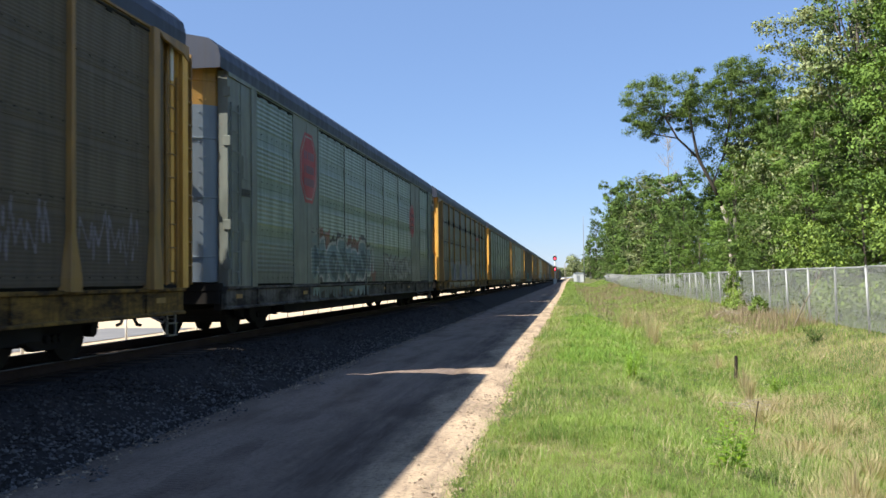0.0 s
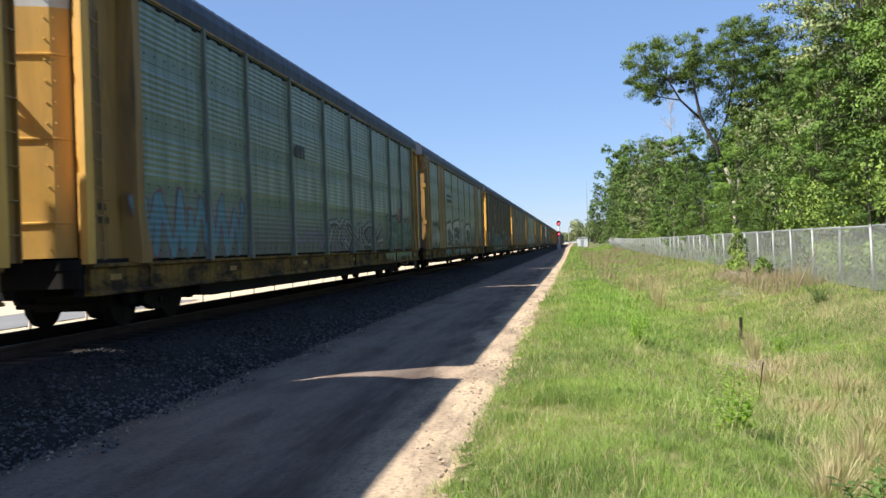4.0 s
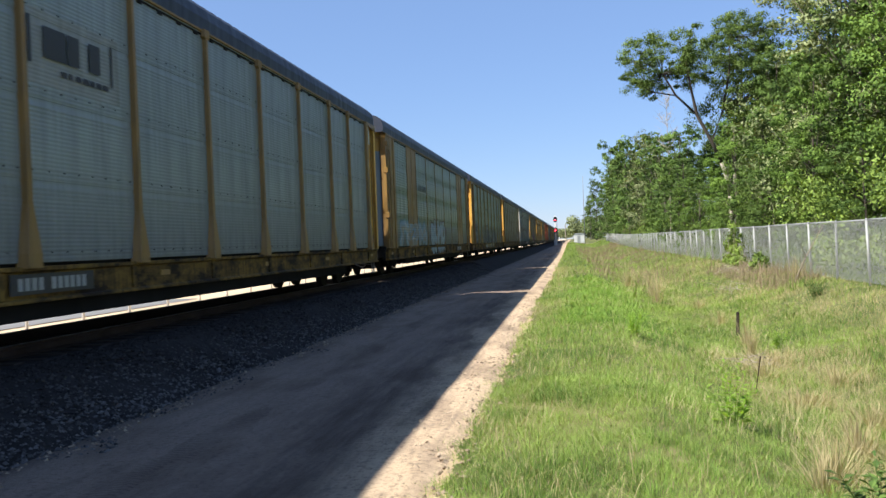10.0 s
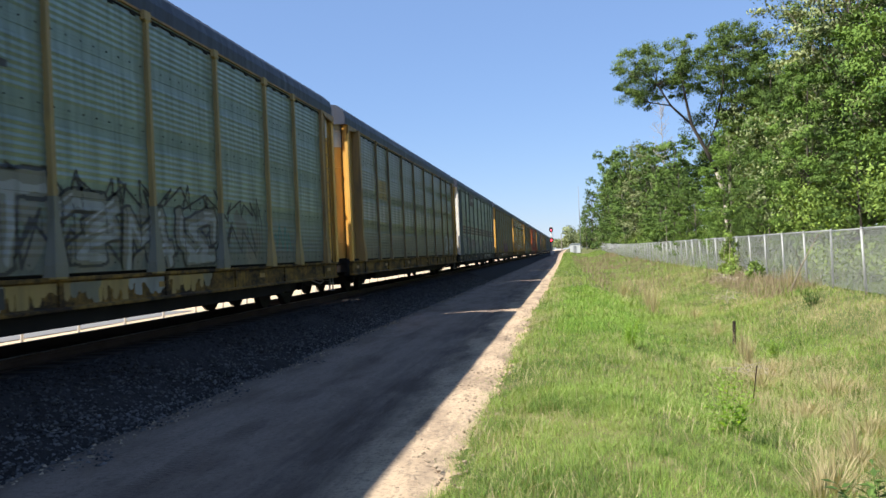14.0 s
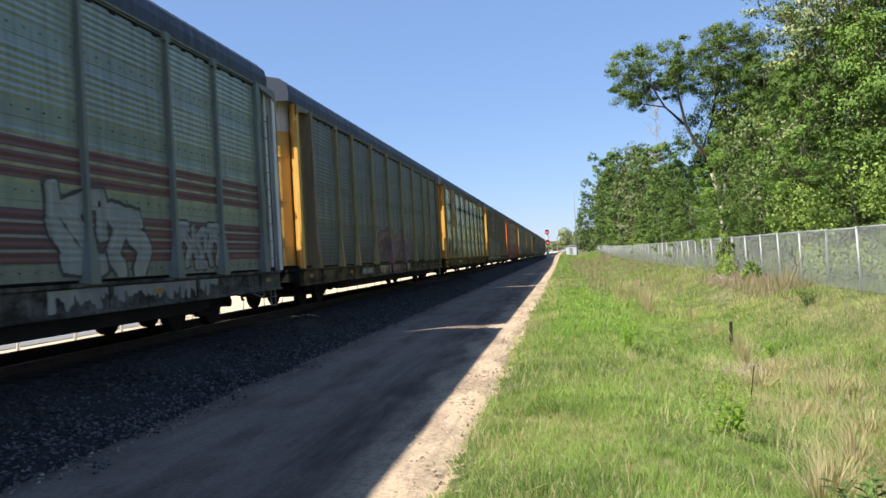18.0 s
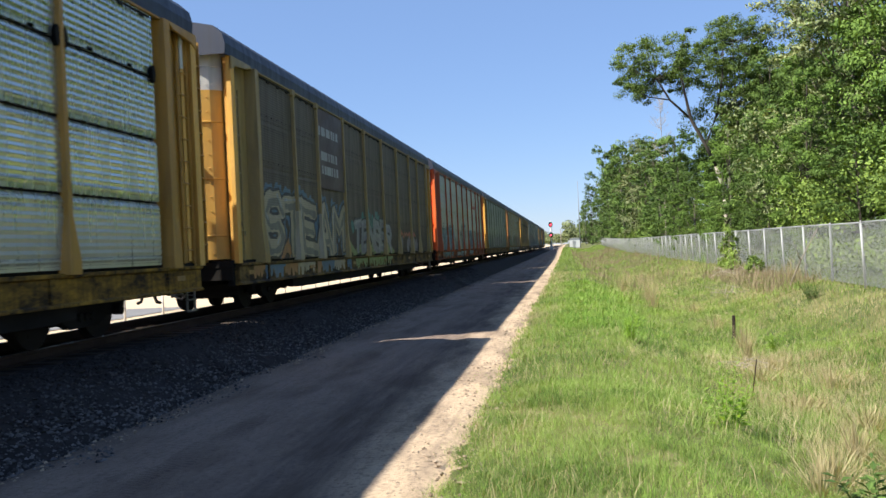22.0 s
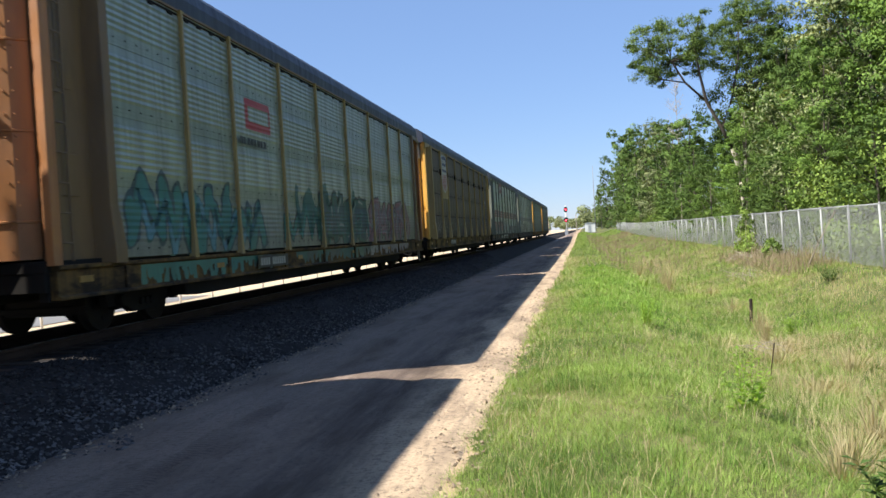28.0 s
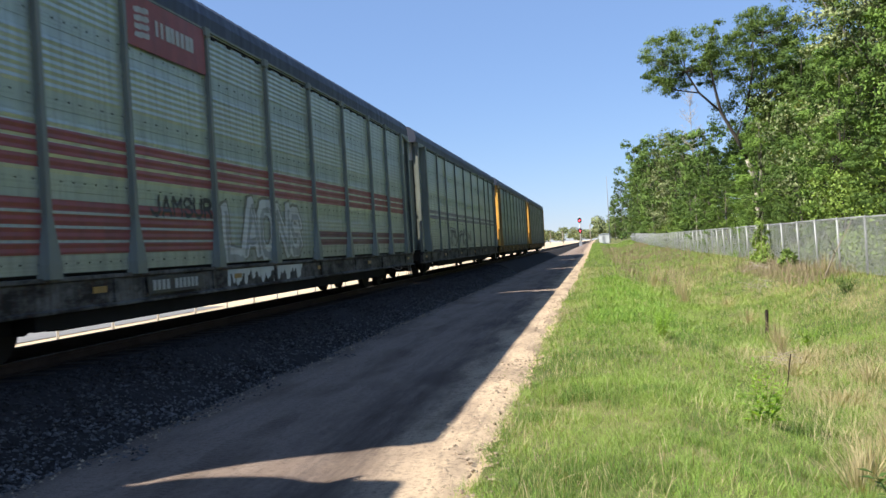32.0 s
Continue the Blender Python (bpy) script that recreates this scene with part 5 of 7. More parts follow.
    sill_paint(c[2], 100, 6.6, 12.2, (M_PALEGREEN, M_PALEMUD, M_PALEGREEN))
    scrawl(c[2], 12, -4.3, 4.0, 1.0, 1.7, "wide", M_PLUM, None, 0.08)
    bars(c[2], [(-4.1, 3.4, 0.2, 0.3, 4, 0.1)], M_INK, 0.04)
    scrawl(c[3], 13, -11.4, -8.9, 1.1, 1.9, "wide", M_CHALK, M_INK, 0.07, 22)
    scrawl(c[3], 14, -10.8, -9.3, 2.0, 2.35, "wide", M_INK, None, 0.025, 14)
    haze(c[3], 92, -7.0, 4.6, 1.1, 1.7, "wide", M_AQUA)
    letters(c[3], "BRIS", -6.5, 4.6, 1.06, 2.42, "wide", M_BRIGHTCHALK, M_INK, 0.36, None, M_DEEPTEAL, M_BRIGHTCHALK, 0.0)
    for y0, y1 in ((-6.2, -4.1), (-3.5, -1.3), (1.6, 4.3)):
        on_side(c[3], "graffiti", rect(y0, y1, 1.10, 1.16), (y0, y1, 1.10, 1.16), "wide", M_INK, 5)
    haze(c[3], 86, 4.0, 11.2, 1.15, 1.5, "wide", M_DULLRED)
    scrawl(c[3], 87, 4.2, 11.0, 1.3, 2.0, "wide", M_DEEPTEAL, None, 0.03, 36)
    drips(c[3], 88, 3.4, 4.4, 2.2, "wide", M_AQUA, 16)
    sill_paint(c[3], 89, -6.8, 4.6, (M_AQUA, M_AQUA, M_DEEPTEAL, M_MISTBLUE))
    bars(c[3], [(-6.2, 3.75, 0.22, 0.14, 6, 0.08), (-6.2, 3.45, 0.3, 0.18, 5, 0.1)], M_INK, 0.04)
    # sooty brown car with teal piece
    on_side(c[4], "graffiti", seg_field([((-7.4, 1.3), (-0.8, 1.3)), ((-7.0, 1.6), (-0.8, 1.62)), ((0.2, 1.2), (9.4, 1.25))], 0.34, 0.12), (-7.8, 9.8, 1.01, 2.1), "fine", M_SEA, 1)
    box_piece = [(-8.55, 1.75), (-7.95, 1.62), (-7.22, 2.15), (-7.3, 2.55), (-8.4, 2.42)]
    on_side(c[4], "graffiti", seg_field(list(zip(box_piece, box_piece[1:] + box_piece[:1])), 0.07), (-8.8, -7.0, 1.5, 2.7), "fine", M_CHALK, 4)
    on_side(c[4], "graffiti", poly_field(box_piece), (-8.7, -7.1, 1.55, 2.6), "fine", M_DARKTEAL, 5)
    letters(c[4], 6, -7.1, -0.7, 1.02, 1.98, "fine", M_TEAL, M_CHALK, 0.15, None, M_DARKTEAL, M_SEA)
    letters(c[4], "SDA", 2.4, 9.0, 1.02, 2.25, "fine", M_DARKTEAL, M_CHALK, 0.25, None, M_INK, M_TEAL, 0.16)
    scrawl(c[4], 44, 9.3, 12.0, 1.15, 1.95, "fine", M_PLUM, None, 0.10, 16)
    scrawl(c[4], 45, 9.2, 12.0, 1.2, 2.05, "fine", M_SILVER, None, 0.02, 24)
    sill_paint(c[4], 46, -7.4, 9.0, (M_TEAL, M_SEA, M_DARKTEAL, M_PALEMUD))
    rib_paint(c[4], 4, (2, 3, 4), 1.85, M_SEA)
    scrawl(c[4], 15, -11.6, -10.0, 1.3, 2.3, "fine", M_SILVER, None, 0.035, 30)
    on_side(c[4], "faded_emblem", rect(-7.0, -4.7, 3.2, 4.4), (-7.0, -4.7, 3.2, 4.4), "fine", M_TAN, 1)
    bars(c[4], [(-6.6, 3.75, 0.36, 0.42, 3, 0.16), (-6.6, 3.45, 0.2, 0.12, 5, 0.08)], M_BROWN, 0.03)
    sill_bars(c[4], -4.2)
    # blue-grey car
    on_side(c[5], "emblem_ground", rect(-7.1, -4.5, 3.35, 4.35), (-7.1, -4.5, 3.35, 4.35), "fine", M_SILVER, 1)
    bars(c[5], [(-6.5, 3.72, 0.42, 0.42, 3, 0.14), (-6.85, 3.6, 0.07, 0.62, 2, 2.0), (-6.1, 3.52, 0.12, 0.08, 7, 0.06)], M_INK, 0.03)
    sill_bars(c[5], -7.3)
    scrawl(c[5], 16, -13.2, -12.5, 1.9, 3.0, None, M_SILVER, None, 0.03)
    # second flush yellow car
    letters(c[6], 3, -11.0, -4.3, 1.0, 2.1, "wide", M_SKYBLUE, M_AQUA, 0.22, None, M_SILVER, M_BRIGHTCHALK)
    letters(c[6], "GUMC", -3.0, 1.7, 0.98, 2.15, "wide", M_PALEBLUE, M_MAROON, 0.20, None, M_SKYBLUE, M_BRIGHTCHALK, 0.0)
    scrawl(c[6], 62, -3.3, -2.6, 1.2, 1.6, "wide", M_INK, None, 0.12, 5)
    scrawl(c[6], 63, 1.7, 2.3, 1.2, 1.9, "wide", M_INK, None, 0.10, 5)
    sill_paint(c[6], 64, -3.0, 1.7, (M_PALEBLUE, M_SKYBLUE))
    bars(c[6], [(-6.3, 3.5, 0.3, 0.26, 5, 0.12)], M_INK, 0.04)
    scrawl(c[6], 17, 6.9, 8.4, 1.2, 2.1, None, M_SILVER, None, 0.03)
    sill_bars(c[6], 6.6)
    letters(c[7], 3, -12.1, -9.6, 1.1, 2.35, "wide", M_SILVER, M_INK, 0.15)
    haze(c[7], 47, -8.8, 6.8, 1.1, 1.9, "wide", M_PALEMUD)
    letters(c[7], "INT", -6.4, -1.6, 1.05, 2.25, "wide", M_PALEMUD, M_INK, 0.17, None, M_SILVER)
    letters(c[7], 3, -1.4, 4.2, 1.05, 2.05, "wide", M_PALEMUD, M_INK, 0.14, None, M_SILVER)
    scrawl(c[7], 18, -4.0, 6.9, 1.9, 2.5, "wide", M_INK, None, 0.022, 54)
    scrawl(c[7], 48, -3.0, 6.5, 1.05, 1.9, "wide", M_INK, None, 0.03, 40)
    scrawl(c[7], 49, 7.5, 9.0, 1.2, 2.0, "wide", M_TEAL, None, 0.03, 10)
    drips(c[7], 50, -4.0, 6.9, 2.3, "wide", M_INK, 40)
    rib_paint(c[7], 7, (3, 4, 5, 6), 2.05, M_PALEMUD)
    sill_paint(c[7], 51, -4.0, 4.0, (M_SILVER, M_PALEMUD, M_OLIVE))
    bars(c[7], [(-4.2, 3.6, 0.2, 0.1, 7, 0.1)], M_INK, 0.04)
    sill_bars(c[7], -4.2)
    letters(c[8], 2, 8.0, 11.8, 1.1, 2.0, "wide", M_CHALK, M_PLUM, 0.12)
    on_side(c[8], "faded_emblem", rect(-9.2, -7.4, 3.2, 3.9), (-9.2, -7.4, 3.2, 3.9), "wide", M_OLIVE, 1)
    # striped pale car
    stripes(c[9], edge(9), (2.36, 2.555, 2.75), range(9))
    stripes(c[9], edge(9), (1.25, 1.44, 1.63, 1.82), range(5, 9))
    freight_sign(c[9], edge(9))
    letters(c[9], 4, -12.0, -9.6, 1.0, 2.1, "wide", M_SILVER, M_INK, 0.12, None, M_PALEGREY)
    haze(c[9], 80, -9.0, -3.4, 1.15, 1.8, "wide", M_DULLPINK)
    letters(c[9], 5, -9.2, -3.4, 1.05, 2.05, "wide", M_PINK, M_SILVER, 0.10, None, M_PLUM, M_SILVER)
    letters(c[9], 3, -3.8, 2.6, 1.1, 1.9, "wide", M_SILVER, M_PLUM, 0.09)
    letters(c[9], 2, 3.6, 6.6, 1.0, 2.2, "wide", M_SILVER, M_INK, 0.16, None, M_SILVER)
    letters(c[9], 3, 7.5, 9.6, 1.15, 1.95, "wide", M_SILVER, M_INK, 0.09, None, M_PALEGREY)
    sill_paint(c[9], 91, 3.6, 9.4, (M_SILVER, M_PALEGREY))
    haze(c[10], 52, -3.9, 3.0, 1.1, 2.0, "wide", M_PINK)
    letters(c[10], 4, -3.9, 2.6, 1.05, 2.15, "wide", M_DULLPINK, M_MAROON, 0.25, M_PLUM, M_MAROON, M_PINK)
    scrawl(c[10], 93, -4.4, 2.8, 1.9, 2.5, "wide", M_CREAM, None, 0.022, 30)
    rib_paint(c[10], 10, (4, 5), 1.9, M_DULLPINK)
    sill_paint(c[10], 53, -3.5, 3.0, (M_MAROON, M_DULLPINK, M_CREAM))
    sill_bars(c[10], -6.6)
    # bright car with shield
    sign_plate(c[11], edge(11)[1] + 0.1, edge(11)[2] - 0.1, 2.95, 5.22, M_GOLD, "yellow plate with a shield")
    shield(c[11], (edge(11)[1] + edge(11)[2]) / 2, 3.85, 5.0, 0.95)
    bars(c[11], [(edge(11)[1] + 0.4, 3.45, 0.10, 0.10, 9, 0.05)], M_INK, 0.05)
    letters(c[11], 4, -12.0, -9.8, 1.1, 2.1, "dense", M_PLUM, M_INK, 0.045)
    scrawl(c[11], 22, -9.1, -8.0, 1.05, 1.7, "dense", M_INK, None, 0.06, 14)
    scrawl(c[11], 23, -6.8, -5.0, 1.1, 1.9, "dense", M_SILVER, M_PLUM, 0.03, 14)
    sill_bars(c[11], -7.2)
    # dark car with the large piece
    sign_plate(c[12], edge(12)[2] + 0.1, edge(12)[3] - 0.1, 2.95, 5.2, M_BROWN, "brown sign with white lettering bars")
    bars(c[12], [(-6.9, 4.45, 0.2, 0.25, 8, 0.06), (-6.75, 3.75, 0.2, 0.25, 7, 0.06), (-6.7, 3.35, 0.2, 0.25, 7, 0.06)], M_CHALK, 0.05)
    letters(c[12], "STEAM", -11.8, -4.3, 1.06, 2.5, "fine", M_CREAM, M_INK, 0.20, M_BLUESPRAY, M_PALEMUD, M_CHALK, 0.05)
    haze(c[12], 95, -11.0, -8.6, 1.15, 1.5, "fine", M_ORANGESPRAY)
    scrawl(c[12], 24, -11.6, -8.6, 1.0, 1.35, "fine", M_ORANGESPRAY, None, 0.10, 8)
    haze(c[12], 65, -3.4, 1.5, 1.9, 2.35, "fine", M_TEAL)
    letters(c[12], "TENSER", -3.2, 3.0, 1.02, 2.15, "fine", M_SILVER, M_INK, 0.15, None, M_PALEGREY)
    sill_paint(c[12], 66, -12.4, -3.6, (M_ORANGESPRAY, M_BLUESPRAY, M_CREAM))
    sill_paint(c[12], 67, -3.0, 3.2, (M_LIME, M_LIME, M_TEAL))
    rib_paint(c[12], 12, (1, 2), 2.2, M_CREAM)
    haze(c[12], 68, 4.8, 9.0, 1.15, 1.6, "fine", M_PLUM)
    scrawl(c[12], 25, -3.6, 3.4, 1.0, 1.3, "fine", M_LIME, None, 0.12, 20)
    scrawl(c[12], 26, 5.0, 8.6, 1.6, 1.9, "fine", M_ORANGE, None, 0.05, 18)
    # orange-ribbed car
    haze(c[13], 81, -11.6, -6.0, 1.1, 1.9, "wide", M_BLUESPRAY)
    letters(c[13], "CHE", -11.7, -6.2, 1.0, 2.3, "wide", M_AQUA, M_DEEPTEAL, 0.2, None, M_BLUESPRAY, M_SKYBLUE)
    scrawl(c[13], 82, -11.8, -6.0, 1.3, 2.55, "wide", M_AQUA, M_DEEPTEAL, 0.05, 26)
    scrawl(c[13], 27, -5.6, -3.0, 1.0, 1.7, "wide", M_MISTBLUE, M_SILVER, 0.08, 12)
    sill_paint(c[13], 94, -11.4, -6.4, (M_AQUA, M_DEEPTEAL))
    letters(c[13], 1, -2.2, 0.1, 0.98, 2.5, "wide", M_SILVER, M_INK, 0.25, M_AQUA, M_DEEPTEAL)
    scrawl(c[13], 28, -2.8, -1.8, 1.6, 2.3, "wide", M_INK, None, 0.02, 14)
    on_side(c[13], "graffiti", rect(2.0, 5.0, 1.0, 2.3), (2.0, 5.0, 1.0, 2.3), "wide", M_AQUA, 1)
    letters(c[13], 2, 2.1, 4.8, 1.02, 2.15, "wide", M_BLUESPRAY, M_SKYBLUE, 0.17, None, M_DEEPTEAL)
    sill_paint(c[13], 54, 2.0, 5.0, (M_AQUA, M_BLUESPRAY))
    sill_paint(c[13], 98, -2.6, 0.3, (M_SILVER, M_AQUA))
    letters(c[13], 3, 5.9, 9.3, 1.05, 2.2, "wide", M_PALEMUD, M_INK, 0.15, None, M_SILVER)
    bars(c[13], [(4.6, 3.9, 0.2, 0.24, 9, 0.06)], M_RED, 0.042)
    sill_bars(c[13], -5.0)
    scrawl(c[14], 29, -11.8, -8.2, 1.2, 2.1, "wide", M_TEAL, None, 0.13, 22)
    letters(c[14], 5, -5.0, 5.0, 1.1, 1.9, "wide", M_SILVER, M_PLUM, 0.09)
    # pale car with red emblem
    loop = [(-6.2, 3.62), (-6.2, 4.12), (-4.8, 4.12), (-4.8, 3.62), (-6.2, 3.62)]
    on_side(c[15], "emblem", seg_field(list(zip(loop, loop[1:])), 0.085), (-7.0, -4.8, 3.4, 4.45), "wide", M_RED, 1, label="red line emblem")
    bars(c[15], [(-6.7, 3.2, 0.12, 0.14, 8, 0.07)], M_INK, 0.042)
    scrawl(c[15], 69, -11.4, -5.4, 1.0, 2.25, "wide", M_TEAL, M_DEEPTEAL, 0.13, 20)
    scrawl(c[15], 97, -11.0, -5.8, 1.0, 2.1, "wide", M_AQUA, M_DARKTEAL, 0.07, 15)
    sill_paint(c[15], 70, -11.0, -5.2, (M_TEAL, M_DEEPTEAL))
    scrawl(c[15], 30, -4.2, 0.5, 1.0, 2.0, "wide", M_TEAL, M_INK, 0.08, 24)
    haze(c[15], 83, -1.4, 3.8, 1.1, 2.1, "wide", M_DARKTEAL)
    letters(c[15], 4, -1.4, 3.7, 1.0, 2.4, "wide", M_DARKTEAL, M_INK, 0.20, None, M_DEEPTEAL, M_SILVER)
    haze(c[15], 84, 4.0, 10.7, 1.1, 2.0, "wide", M_DULLPINK)
    letters(c[15], 5, 3.9, 10.6, 1.0, 2.35, "wide", M_DULLPINK, M_INK, 0.15, None, M_PLUM, M_SILVER, 0.15)
    scrawl(c[15], 101, 4.0, 10.3, 1.0, 2.45, "wide", M_SILVER, None, 0.022, 30)
    scrawl(c[15], 102, -3.2, 3.9, 1.05, 2.65, "wide", M_DARKTEAL, None, 0.13, 22)
    scrawl(c[15], 31, 4.6, 10.4, 1.0, 2.3, "wide", M_INK, None, 0.025, 40)
    sill_paint(c[15], 85, -3.4, 4.4, (M_DARKTEAL, M_DARKTEAL, M_DEEPTEAL))
    sill_paint(c[15], 103, 3.6, 10.4, (M_INK, M_PALEGREY, M_PLUM))
    sill_bars(c[15], -6.0)
    # dark car with shield
    sign_plate(c[16], edge(16)[1] + 0.1, edge(16)[2] - 0.1, 2.95, 5.24, M_OLIVE, "yellow plate with a striped shield")
    shield(c[16], (edge(16)[1] + edge(16)[2]) / 2, 3.28, 5.12, 1.45)
    bars(c[16], [(10.2, 3.2, 0.12, 0.14, 3, 0.06), (11.0, 2.6, 0.1, 0.6, 1, 0.1)], M_SILVER, 0.03)
    sill_bars(c[16], -6.9)
    scrawl(c[16], 71, -12.1, -9.6, 1.1, 2.0, "fine", M_SILVER, None, 0.014, 22)
    scrawl(c[16], 72, -9.2, -7.6, 1.2, 1.9, "fine", M_SILVER, None, 0.012, 12)
    scrawl(c[16], 73, -6.8, -2.0, 1.2, 2.0, "fine", M_TEAL, None, 0.014, 16)
    # second striped car
    stripes(c[17], edge(17), (2.36, 2.555, 2.75), range(9), M_STRIPERED)
    stripes(c[17], edge(17), (1.25, 1.44, 1.63, 1.82), range(3), M_STRIPERED)
    stripes(c[17], edge(17), (1.3, 1.5), range(5, 9))
    freight_sign(c[17], edge(17), M_STRIPERED)
    letters(c[17], "LAONS", -3.75, 0.6, 1.0, 2.2, "wide", M_BRIGHTCHALK, M_PALEMUD, 0.16, None, M_SILVER, M_BRIGHTCHALK, 0.05)
    on_side(c[17], "graffiti", seg_field(strokes_of("JAMSUR", -6.5, -4.2, 1.84, 2.14), 0.034, 0.3), (-6.7, -4.0, 1.75, 2.25), "wide", M_INK, 3)
    sill_paint(c[17], 96, -3.7, 0.6, (M_SILVER, M_BRIGHTCHALK))
    sill_bars(c[17], -6.6)
    stripes(c[18], edge(18), (2.33, 2.55), range(9), M_PLUM)
    letters(c[18], 3, -6.5, 0.5, 1.1, 1.9, "wide", M_SILVER, M_INK, 0.10)
    for i in (2, 8, 12, 14, 16, 18, 19):
        bars(c[i], [(-12.95, 1.75, 0.05, 0.1, 5, 0.03), (-12.95, 1.55, 0.05, 0.1, 6, 0.03)], M_INK, -0.135)


build_marks()

# ---- trees, grass and weeds ----
def leaf_cloud(g, centres, radii, counts, size, flat=0.75, shell=0.3, face=1.0, lobes=None):
    """Small leaf blades gathered in clumps: arrays of vertices, quads and soft outward normals."""
    pos, out, wide = [], [], []
    for i, (c, r, n) in enumerate(zip(centres, radii, counts)):
        d = g.normal(0, 1, (n, 3))
        d /= np.linalg.norm(d, axis=1)[:, None]
        rad = r * g.random((n, 1)) ** shell
        pos.append(np.array(c) + d * rad * np.array([1, 1, flat]))
        out.append(d)
        wide.append(np.repeat(np.array([lobes[i] if lobes else (0, 0, 0.3)], float), n, 0))
    p, o = np.concatenate(pos), np.concatenate(out)
    n = len(p)
    soft = 0.62 * o + 0.55 * np.concatenate(wide) + g.normal(0, 0.28, (n, 3)) + np.array([0, 0, 0.12])
    soft /= np.linalg.norm(soft, axis=1)[:, None] + 1e-9
    up = soft * face + g.normal(0, 0.7, (n, 3))
    up *= np.where((up * soft).sum(1) < 0, -1, 1)[:, None]
    up /= np.linalg.norm(up, axis=1)[:, None]
    a = np.cross(up, g.normal(0, 1, (n, 3)))
    a /= np.linalg.norm(a, axis=1)[:, None] + 1e-9
    b = np.cross(up, a)
    s = (size[0] + (size[1] - size[0]) * g.random((n, 1)))
    v = np.stack([p - a * s, p - b * s * 0.55, p + a * s, p + b * s * 0.55], 1)
    return v.reshape(-1, 3).tolist(), np.arange(n * 4).reshape(-1, 4).tolist(), np.repeat(soft, 4, 0).tolist()


def tree_meshes(seed, height, radius, low=0.22, leaves=7500, lobes=15, leaf=(0.13, 0.27)):
    """Trunk with limbs that carry lobes of foliage, each lobe a heap of flat leaf clumps with gaps between."""
    g, r = np.random.default_rng(seed), random.Random(seed)
    wood = Buf()
    spine = []
    for i in range(7):
        t = i / 6
        spine.append(Vector((0.35 * math.sin(3 * t + seed), 0.35 * math.cos(2.3 * t + seed), height * 0.9 * t)))
    wood.tube(spine, [0.009 * height * (1 - 0.86 * i / 6) + 0.02 for i in range(7)], 7)
    centres, radii, counts, ways = [], [], [], []
    for i in range(lobes):
        t = low + (1 - low) * ((i + 0.3 + 0.6 * r.random()) / lobes)
        u = (t - low) / (1 - low)
        reach = radius * (0.34 + 0.66 * math.sin(math.pi * min(1, u * 0.80 + 0.18))) * r.uniform(0.5, 1.1)
        ang = i * 2.39996 + r.uniform(-0.5, 0.5)
        k = min(5, int(t * 6))
        root = spine[k].lerp(spine[k + 1], min(1, t * 6 - k))
        c = Vector((root.x + reach * math.cos(ang), root.y + reach * math.sin(ang), height * t * 0.93))
        big = radius * r.uniform(0.27, 0.48) * (1.1 - 0.3 * u)
        start = spine[max(0, min(6, int(t * 5.0)))]
        mid = start.lerp(c, 0.55) + Vector((0, 0, -0.02 * height))
        wood.tube([start, mid, c], [0.0028 * height, 0.0018 * height, 0.01], 5)
        for j in range(13):
            d = Vector((r.gauss(0, 1), r.gauss(0, 1), r.gauss(0.3, 0.8))).normalized()
            far = r.uniform(0.4, 1.12)
            centres.append(tuple(c + Vector((d.x, d.y, d.z * 0.8)) * big * far))
            radii.append(big * r.uniform(0.25, 0.62))
            counts.append(int(leaves / lobes / 13 * r.uniform(0.5, 1.5)))
            ways.append(tuple(d * 0.7 + Vector((math.cos(ang), math.sin(ang), 0.4)) * 0.5))
    v, f, nn = leaf_cloud(g, centres, radii, counts, leaf, 0.62, 0.55, 1.1, ways)
    return mesh("trunk", wood, M_TRUNK, smooth=True), raw("crown", v, f, LEAVES[seed % 4], normals=nn)


TREES = {}
# the wood's outline against the sky: degrees along and above the horizon
SKYLINE = [(0.5, 1.2), (1.0, 1.8), (1.3, 3.1), (1.7, 4.4), (1.95, 5.6), (4.0, 6.1), (6.0, 6.3), (6.7, 6.6), (7.6, 7.2), (9.1, 9.0), (9.5, 12.0), (10.5, 13.3), (11.5, 12.8), (12.2, 11.6), (12.8, 12.2), (13.3, 13.4), (15.0, 16.0), (17.0, 16.0), (20.0, 18.0), (40.0, 22.0)]


def tallest(x, y, reach=0.0):
    """How tall a tree may stand at a place, by the outline of the wood against the sky over its whole crown."""
    d, out = math.hypot(x, y), []
    for dx in (-reach, 0.0, reach):
        a = math.degrees(math.atan2(x + dx, y))
        out.append(1.6 - ground_height(x, y) + d * math.tan(radians(float(np.interp(a, [p[0] for p in SKYLINE], [p[1] for p in SKYLINE])))))
    return min(out)


